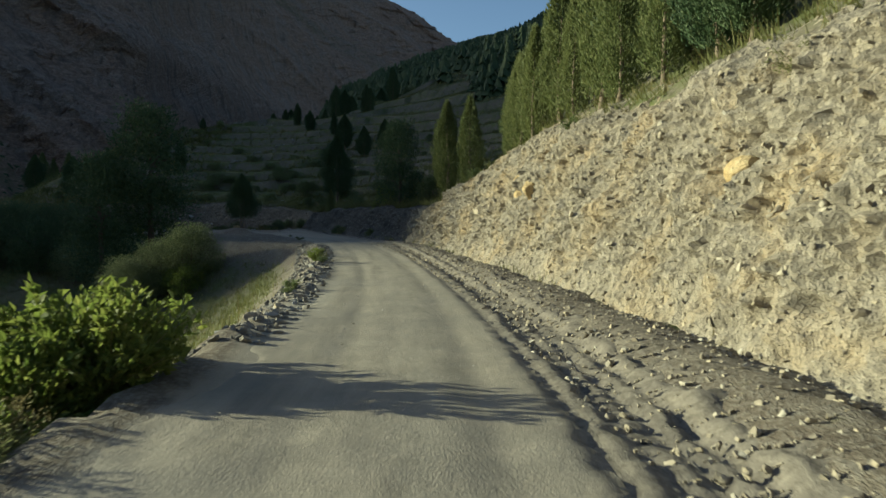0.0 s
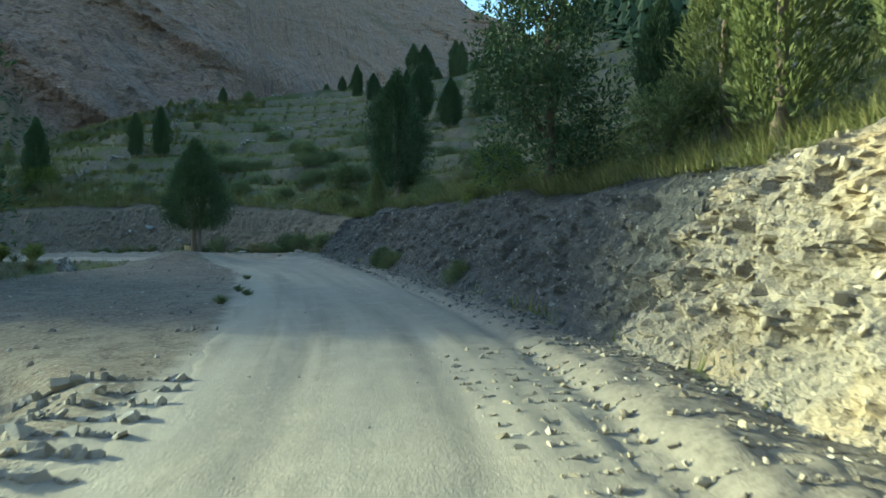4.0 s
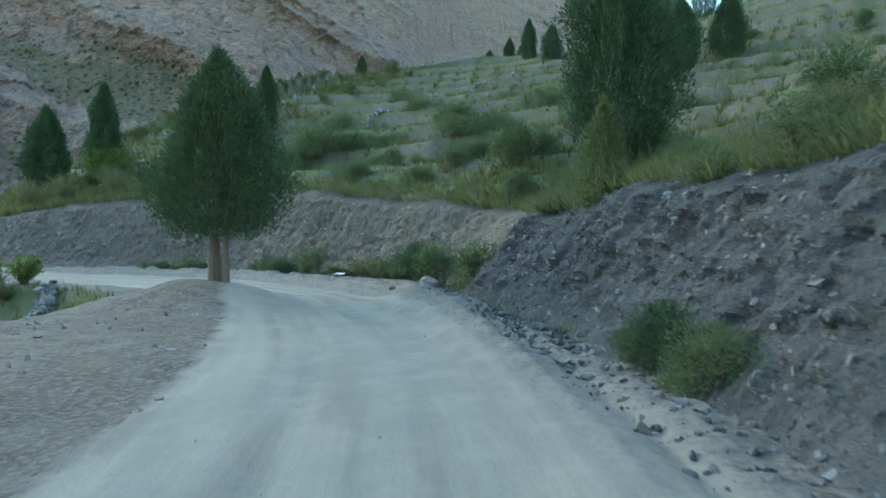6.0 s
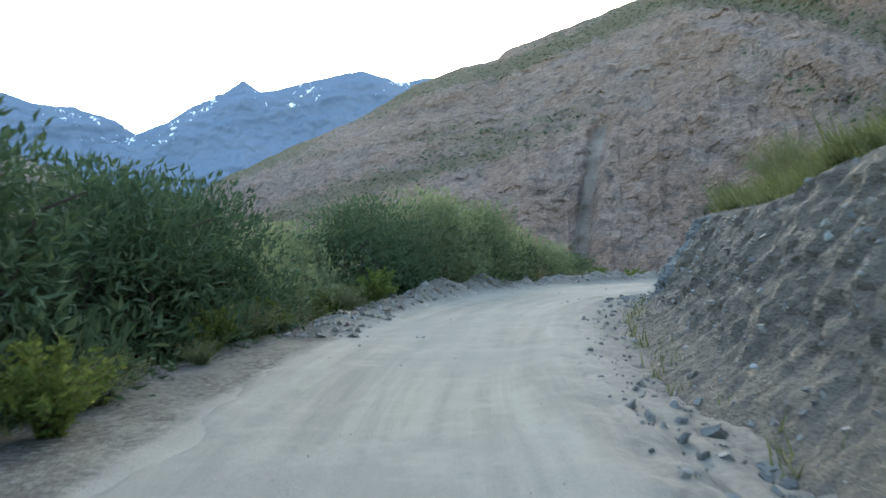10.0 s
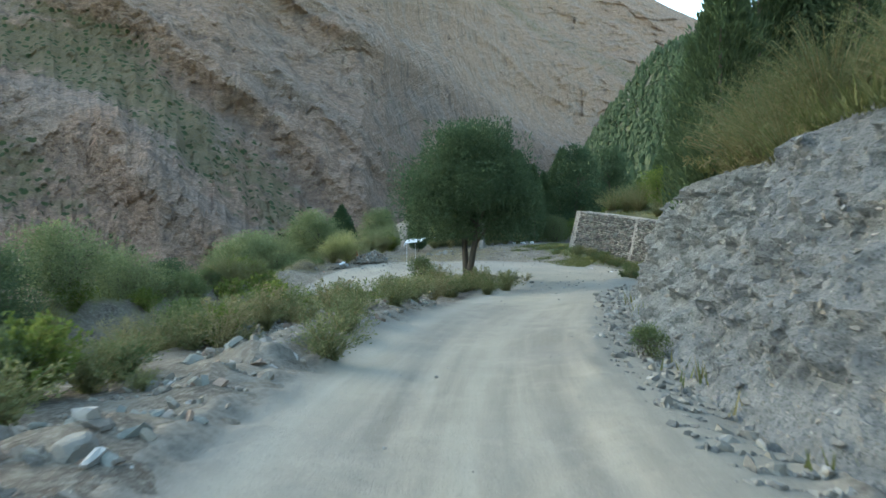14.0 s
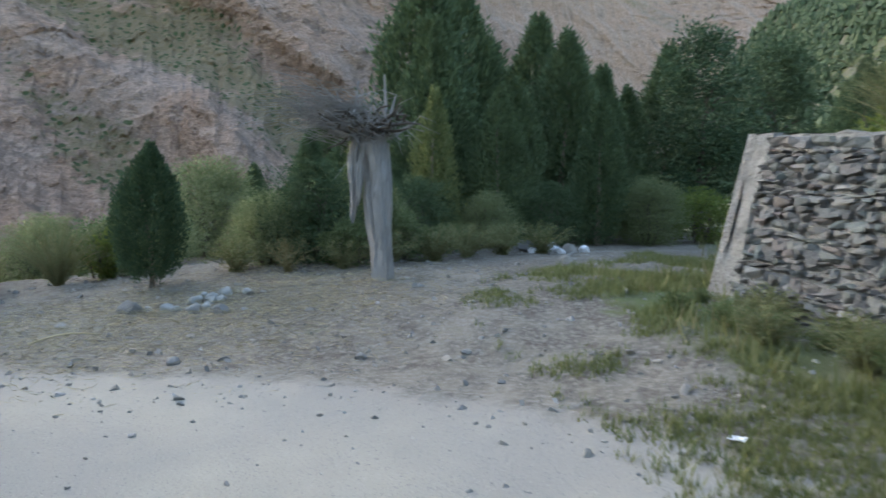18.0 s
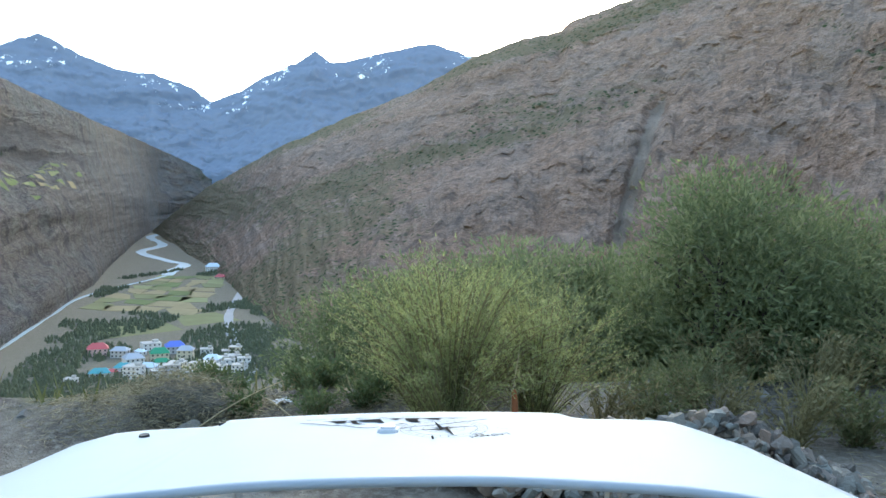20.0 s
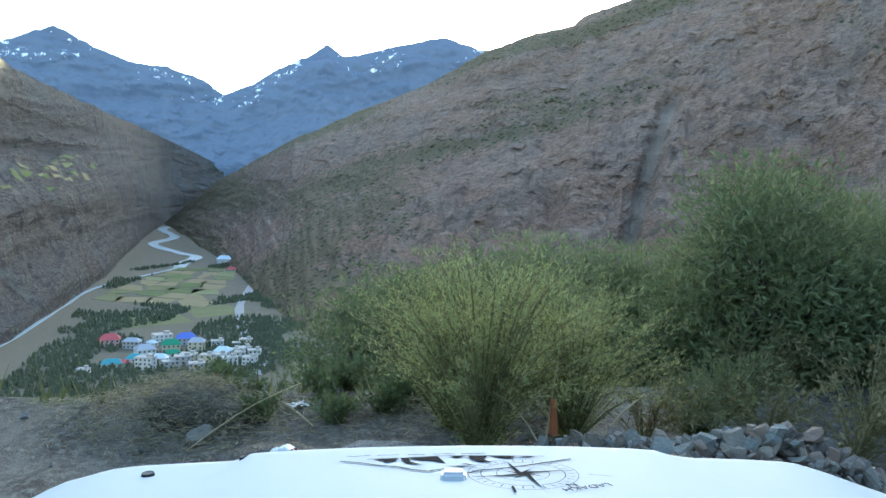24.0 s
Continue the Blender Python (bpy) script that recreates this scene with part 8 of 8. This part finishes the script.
for q in ([(-328, 647), (-289, 716), (-346, 760), (-385, 700)], [(-300, 735), (-265, 790), (-320, 830), (-345, 785)]):
    b = bmesh.new()
    b.faces.new([b.verts.new((x, y, VZ + 0.3)) for x, y in q])
    me = bpy.data.meshes.new("field")
    b.to_mesh(me)
    b.free()
    me.materials.append(M_FIELDS[2])
    tagged(new("field", me), "grassy field above the village", "field", "fields", "structure")


# terraced fields and a track cut into the slope across the river
bpy.context.view_layer.update()
slope_ob = bpy.data.objects["mountain_slope"]


def on_slope(x, y):
    """Height of the far slope under a place."""
    hit, place, _, _ = slope_ob.ray_cast(Vector((x, y, 1500)), Vector((0, 0, -1)))
    return place.z if hit else None


def draped(name, line_a, line_b, mat, label, category, group=""):
    """A strip that lies on the slope between two rows of points."""
    rows = []
    for (xa, ya), (xb, yb) in zip(line_a, line_b):
        za, zb = on_slope(xa, ya), on_slope(xb, yb)
        if za is None or zb is None:
            return
        rows += [(xa, ya, za + 1.2), ((xa + xb) / 2, (ya + yb) / 2, (za + zb) / 2 + 2.0), (xb, yb, zb + 1.2), (xb, yb, zb - 2.5)]
    tagged(new(name, mesh_of(name, rows, grid_faces(len(line_a), 4), mat)), label, category, group, "structure")


for k in range(30):
    u, v = rf.rand(), rf.rand()
    x, y = -535 - 300 * u - 34 * v, 720 + 560 * u - 16 * v
    L, w = (12 + 16 * rf.rand()) * (1 + u), 4 + 4 * rf.rand()
    d, n = np.array([-0.42, 0.91]), np.array([-0.91, -0.42])
    a = [np.array([x, y]) + d * L * q for q in (-0.5, -0.17, 0.17, 0.5)]
    draped("field", a, [q + n * w for q in a], M_FIELDS[rf.randint(4)], "small terraced field on the slope across the river", "field", "terraced fields")
track = [np.array([-640.0, 880.0]) + np.array([-0.43, 0.9]) * q for q in np.linspace(0, 820, 28)]
draped("slope_track", track, [q + np.array([-7.0, -3.0]) for q in track], M_FIELDS[1], "pale track cut across the far slope", "road")


def ribbon(name, ctrl, widths, z, mat, label, category):
    line, s = curve_points([(a, b, 0.0) for a, b in ctrl], 12)
    n = normals_of(line)
    w = np.interp(np.linspace(0, 1, len(line)), np.linspace(0, 1, len(widths)), widths)
    w = w * (0.8 + 0.4 * vnoise(s * 0.02, 0 * s, 0, 4))
    v = np.stack([np.stack([line[:, 0] + n[:, 0] * k * w / 2, line[:, 1] + n[:, 1] * k * w / 2, z + 0 * w - (abs(k) > 1) * 1.0], -1) for k in (-1.1, -1, 0, 1, 1.1)], 1).reshape(-1, 3)
    return tagged(new(name, mesh_of(name, v, grid_faces(len(line), 5), mat)), label, category, kind="structure")


M_WATER = plain("glacial_water", (0.42, 0.52, 0.56), 0.25, 0.08, scale=0.02)
M_TRACK = plain("valley_road_dust", (0.30, 0.30, 0.30), 0.9, 0.15, scale=0.05)
ribbon("river", [(-600, 1160), (-637, 1227), (-696, 1366), (-775, 1428), (-975, 1619), (-1100, 1897), (-1383, 2250), (-1564, 2604), (-1981, 3160), (-2400, 3900)], [20, 24, 30, 44, 60], VZ + 0.5, M_WATER, "pale blue glacial river winding up the valley", "river")
ribbon("stream", [(-340, 500), (-365, 556), (-394, 613), (-472, 752), (-545, 900), (-600, 1160)], [4, 4, 5], VZ + 0.5, M_WATER, "pale blue river below the fields", "river")
ribbon("valley_road", [(-132, 545), (-140, 569), (-156, 597), (-222, 693), (-295, 817), (-349, 937), (-421, 1097), (-513, 1280)], [9, 9, 10, 11], VZ + 0.6, M_TRACK, "grey road along the valley floor", "road")
WALLS = [plain("wall_white", (0.66, 0.65, 0.62), 0.85), plain("wall_cream", (0.55, 0.50, 0.38), 0.85), plain("wall_grey", (0.40, 0.40, 0.40), 0.85), plain("wall_pink", (0.55, 0.38, 0.36), 0.85)]
ROOFS = {"red": plain("roof_red", (0.46, 0.10, 0.11), 0.6), "blue": plain("roof_blue", (0.10, 0.17, 0.55), 0.6), "green": plain("roof_green", (0.03, 0.25, 0.14), 0.6), "teal": plain("roof_teal", (0.07, 0.30, 0.34), 0.6), "grey": plain("roof_grey", (0.36, 0.40, 0.46), 0.6), "pale": plain("roof_pale", (0.55, 0.66, 0.76), 0.6), "flat": plain("roof_flat", (0.46, 0.44, 0.41), 0.9)}
M_WIN = plain("dark_window", (0.05, 0.055, 0.065), 0.2)


def house(x, y, w, d, storeys, roof, wall_mat, turn):
    hh = 3.0 * storeys
    tone = {"flat": "flat concrete", "pale": "pale blue metal", "grey": "grey metal"}.get(roof, roof + " metal")
    ob = thing("house", Matrix.Translation((x, y, VZ)) @ Matrix.Rotation(turn, 4, "Z"), f"{wall_mat.name.split('_')[1]} village house with a {tone} roof", "house", "village houses")
    b = bmesh.new()
    box(b, -w / 2, -d / 2, -1, w / 2, d / 2, hh)
    part("wall", b, wall_mat, ob)
    b = bmesh.new()
    if roof == "flat":
        box(b, -w / 2 - 0.3, -d / 2 - 0.3, hh, w / 2 + 0.3, d / 2 + 0.3, hh + 0.35)
        box(b, w * 0.1, -d * 0.2, hh + 0.35, w * 0.4, d * 0.2, hh + 2.4)
    else:
        e = 0.7
        low = [b.verts.new((sx * (w / 2 + e), sy * (d / 2 + e), hh + 0.02)) for sx, sy in ((-1, -1), (1, -1), (1, 1), (-1, 1))]
        up = [b.verts.new((-w * 0.28, 0, hh + d * 0.36)), b.verts.new((w * 0.28, 0, hh + d * 0.36))]
        for q in ((low[0], low[1], up[1], up[0]), (low[2], low[3], up[0], up[1]), (low[1], low[2], up[1]), (low[3], low[0], up[0]), (low[3], low[2], low[1], low[0])):
            b.faces.new(q)
    part("roof", b, ROOFS[roof], ob)
    n = max(2, int(w / 3.2))
    for st in range(storeys):
        for k in range(n):
            b = bmesh.new()
            cx = -w / 2 + (k + 0.5) * w / n
            box(b, cx - 0.65, -d / 2 - 0.06, 3 * st + 0.9, cx + 0.65, -d / 2 + 0.2, 3 * st + 2.3)
            part("window", b, M_WIN, ob)
        b = bmesh.new()
        box(b, w / 2 - 0.2, -0.65, 3 * st + 0.9, w / 2 + 0.06, 0.65, 3 * st + 2.3)
        part("window", b, M_WIN, ob)


rh = np.random.RandomState(6)
TOWN = [(-289, 590, 15, "red", 2, 3), (-267, 589, 13, "grey", 2, 2), (-240, 530, 14, "teal", 1, 0), (-234, 534, 8, "red", 1, 1), (-214, 533, 13, "flat", 3, 0), (-240, 568, 14, "grey", 2, 0), (-263, 624, 15, "flat", 2, 0), (-233, 592, 14, "green", 2, 1), (-237, 620, 15, "blue", 2, 2), (-212, 596, 12, "grey", 3, 1),
        (-192, 546, 12, "flat", 3, 2), (-178, 542, 11, "flat", 2, 2), (-179, 557, 9, "flat", 3, 1), (-179, 575, 11, "flat", 2, 0), (-206, 618, 10, "flat", 2, 0), (-182, 586, 12, "pale", 2, 0), (-178, 595, 9, "flat", 2, 1), (-173, 604, 10, "flat", 2, 2), (-152, 574, 10, "flat", 2, 0), (-188, 634, 10, "flat", 2, 1),
        (-212, 547, 11, "pale", 2, 0), (-199, 539, 9, "flat", 2, 2), (-166, 568, 11, "flat", 2, 0), (-246, 508, 8, "flat", 1, 0), (-194, 631, 9, "flat", 1, 2), (-161, 598, 10, "flat", 2, 0), (-258, 603, 8, "pale", 1, 0), (-235, 550, 12, "teal", 1, 0), (-220, 575, 12, "green", 1, 0), (-200, 566, 12, "flat", 2, 1), (-168, 588, 8, "flat", 2, 0), (-185, 566, 10, "flat", 2, 0),
        (-578, 1272, 26, "pale", 3, 0), (-554, 1350, 34, "pale", 2, 0), (-466, 1190, 20, "flat", 2, 0), (-539, 1261, 16, "flat", 1, 1), (-502, 1165, 16, "red", 1, 1)]
for x, y, w, roof, st, wm in TOWN:
    house(x, y, w, w * (0.62 + 0.2 * rh.rand()), st, roof, WALLS[wm], 0.4 + 0.25 * rh.normal())


# ---------------------------------------------------------------- far woods
def far_woods(name, pts, heights, mat, seed, label, sides=6, wide=0.24):
    """Small ragged tree shapes, in tiers, too far to tell apart."""
    r = np.random.RandomState(seed)
    n = len(pts)
    vs, fs = [], []
    tiers = 4
    base = 0
    ang = np.arange(sides) * 2 * math.pi / sides
    out = []
    for k in range(tiers):
        f0 = k / tiers
        rad = heights * wide * (1 - 0.78 * f0)
        z0, z1 = heights * (0.06 + 0.9 * f0), heights * (0.06 + 0.9 * f0 + 0.40)
        jit = 0.65 + 0.6 * r.rand(n, sides)
        low = np.stack([rad[:, None] * jit * np.cos(ang + k), rad[:, None] * jit * np.sin(ang + k), z0[:, None] + 0.06 * heights[:, None] * r.normal(size=(n, sides))], -1)
        tip = np.stack([0.05 * heights * r.normal(size=n), 0.05 * heights * r.normal(size=n), np.minimum(z1, heights)], -1)[:, None]
        out.append(np.concatenate([low, tip], 1))
    V = np.concatenate(out, 1) + pts[:, None, :]
    per = tiers * (sides + 1)
    one = np.array([(t * (sides + 1) + j, t * (sides + 1) + (j + 1) % sides, t * (sides + 1) + sides) for t in range(tiers) for j in range(sides)])
    F = one[None] + (per * np.arange(n))[:, None, None]
    return tagged(new(name, mesh_of(name, V.reshape(-1, 3), F.reshape(-1, 3), mat)), label, "forest", kind="stuff")


M_WOODS = leaf_material("forest_green", (0.035, 0.06, 0.025), (0.06, 0.095, 0.04), (0.11, 0.135, 0.055), 0.1)
# forest green paled for the valley trees, with haze mixed into the leaf colour
M_HAZED_WOODS = leaf_material("valley_tree_green", (0.075, 0.092, 0.052), (0.10, 0.12, 0.068), (0.14, 0.155, 0.09), 0.1)
rw2 = np.random.RandomState(19)
fx, fy = rw2.uniform(100, 700, 60000), rw2.uniform(-320, 330, 60000)
fz = np.array([height_at(a, b) for a, b in zip(fx, fy)])
fe = to_line(fx, fy, LP)[1]
ok = (fe > 4) & (np.hypot(fx - 104, fy - 75) > 58) & (np.hypot(fx - 90, fy - 60) > 50) & (vnoise(fx * 0.02, fy * 0.02, 0, 8) > 0.22)
ok2 = ok & (rw2.rand(60000) < np.where(np.hypot(fx - 100, fy - 80) < 300, 1.0, 0.5))
far_woods("forest", np.stack([fx, fy, fz - 0.6], -1)[ok2], 2.6 + 3.2 * rw2.rand(int(ok2.sum())), M_WOODS, 1, "dense dark green woods on the ridge", sides=7, wide=0.31)
ux, uy = 100 + 500 * rw2.rand(52000) ** 1.4, rw2.uniform(-200, 230, 52000)
uz = np.array([height_at(a, b) for a, b in zip(ux, uy)])
oku = (to_line(ux, uy, LP)[1] > 4) & (np.hypot(ux - 104, uy - 75) > 62) & (np.hypot(ux - 90, uy - 60) > 50)
far_woods("undergrowth", np.stack([ux, uy, uz - 0.4], -1)[oku], 0.9 + 1.7 * rw2.rand(int(oku.sum())), M_WOODS, 4, "dark green scrub between the trees on the ridge", sides=5, wide=0.62)
vx, vy = rw2.uniform(-640, -90, 26000), rw2.uniform(380, 1300, 26000)
vz = np.array([height_at(a, b) for a, b in zip(vx, vy)])
u = (vy - 450) / 800
lim = np.abs(vx - (-150 - 0.62 * (vy - 480)))
okv = (vz < -118) & (lim < 130) & (vnoise(vx * 0.02, vy * 0.02, 0, 5) > 0.5)
infield = (np.abs(vx - (-402 - 0.36 * (vy - 790))) < 75) & (vy > 790) & (vy < 1190)
okv = okv & ~infield
far_woods("village_trees", np.stack([vx, vy, vz - 0.4], -1)[okv], 3 + 3.5 * rw2.rand(int(okv.sum())), M_HAZED_WOODS, 2, "green trees round the village and fields", wide=0.42)
lx, ly = rw2.uniform(-200, 130, 9000), rw2.uniform(85, 480, 9000)
lz = np.array([height_at(a, b) for a, b in zip(lx, ly)])
okl = (to_line(lx, ly, EP)[1] < -16) & (vnoise(lx * 0.05, ly * 0.05, 0, 6) > 0.4)
far_woods("slope_trees", np.stack([lx, ly, lz - 0.4], -1)[okl], 1.5 + 3.0 * rw2.rand(int(okl.sum())), M_WOODS, 3, "green trees and scrub on the slope below", wide=0.4)


# ---------------------------------------------------------------- short grass before the wall, on the trodden ground
def low_grass(n, seed, x0, x1, y0, y1, thresh, label):
    r = np.random.RandomState(seed)
    x, y = r.uniform(x0, x1, n), r.uniform(y0, y1, n)
    e = to_line(x, y, LP)[1]
    patch = vnoise(x * 0.7, y * 0.7, 0, 23) + 0.5 * vnoise(x * 2.6, y * 2.6, 0, 29) + 0.25 * (r.rand(n) - 0.5)
    keep = (e < -0.3) & (e > -2.7 - 0.5 * r.rand(n)) & (patch > thresh + 0.13 * np.clip(-e - 1.2, -1, 3))
    x, y = x[keep], y[keep]
    z = np.array([height_at(a, b) for a, b in zip(x, y)])
    m, blades = len(x), 7
    a = r.rand(m * blades) * 6.28
    h = np.repeat(0.05 + 0.09 * r.rand(m) ** 2, blades) * (0.6 + 0.6 * r.rand(m * blades))
    pts = np.repeat(np.stack([x, y, z - 0.01], -1), blades, 0) + np.c_[0.03 * r.normal(size=(m * blades, 2)), np.zeros(m * blades)]
    lean = 1.1 * r.rand(m * blades)
    tip = pts + np.stack([lean * h * np.cos(a), lean * h * np.sin(a), h], -1)
    w = 0.004 + 0.005 * r.rand(m * blades)
    side = np.stack([-np.sin(a) * w, np.cos(a) * w, 0 * a], -1)
    v = np.stack([pts - side, pts + side, tip], 1).reshape(-1, 3)
    tagged(new("grass", mesh_of("grass", v, np.arange(len(v)).reshape(-1, 3), M_GRASS)), label, "grass", kind="stuff")


low_grass(26000, 41, 106.5, 117.5, 83.8, 90.5, 0.72, "short trampled grass on the ground before the wall")
for k in range(16):
    boulder(108.95 + 0.35 * rng.normal(), 91.55 + 0.22 * rng.normal(), 0.09 + 0.13 * rng.rand(), M_STONE_PALE, "pale broken stone in a small scatter of rubble", 0.2, k * 1.3)
straw_heap(3000, 108.9, 89.9, 1.2, 1.0, 0.02, 5, "brown straw trodden into the ground")
for x, y, sz in [(116.6, 90.6, 0.34), (116.9, 90.3, 0.26), (117.2, 90.5, 0.3), (116.4, 89.9, 0.22), (116.9, 89.6, 0.24), (116.1, 90.4, 0.2)]:
    boulder(x, y, sz, M_PAPER, "white stone on the grassy rise", 0.15, x * 7)
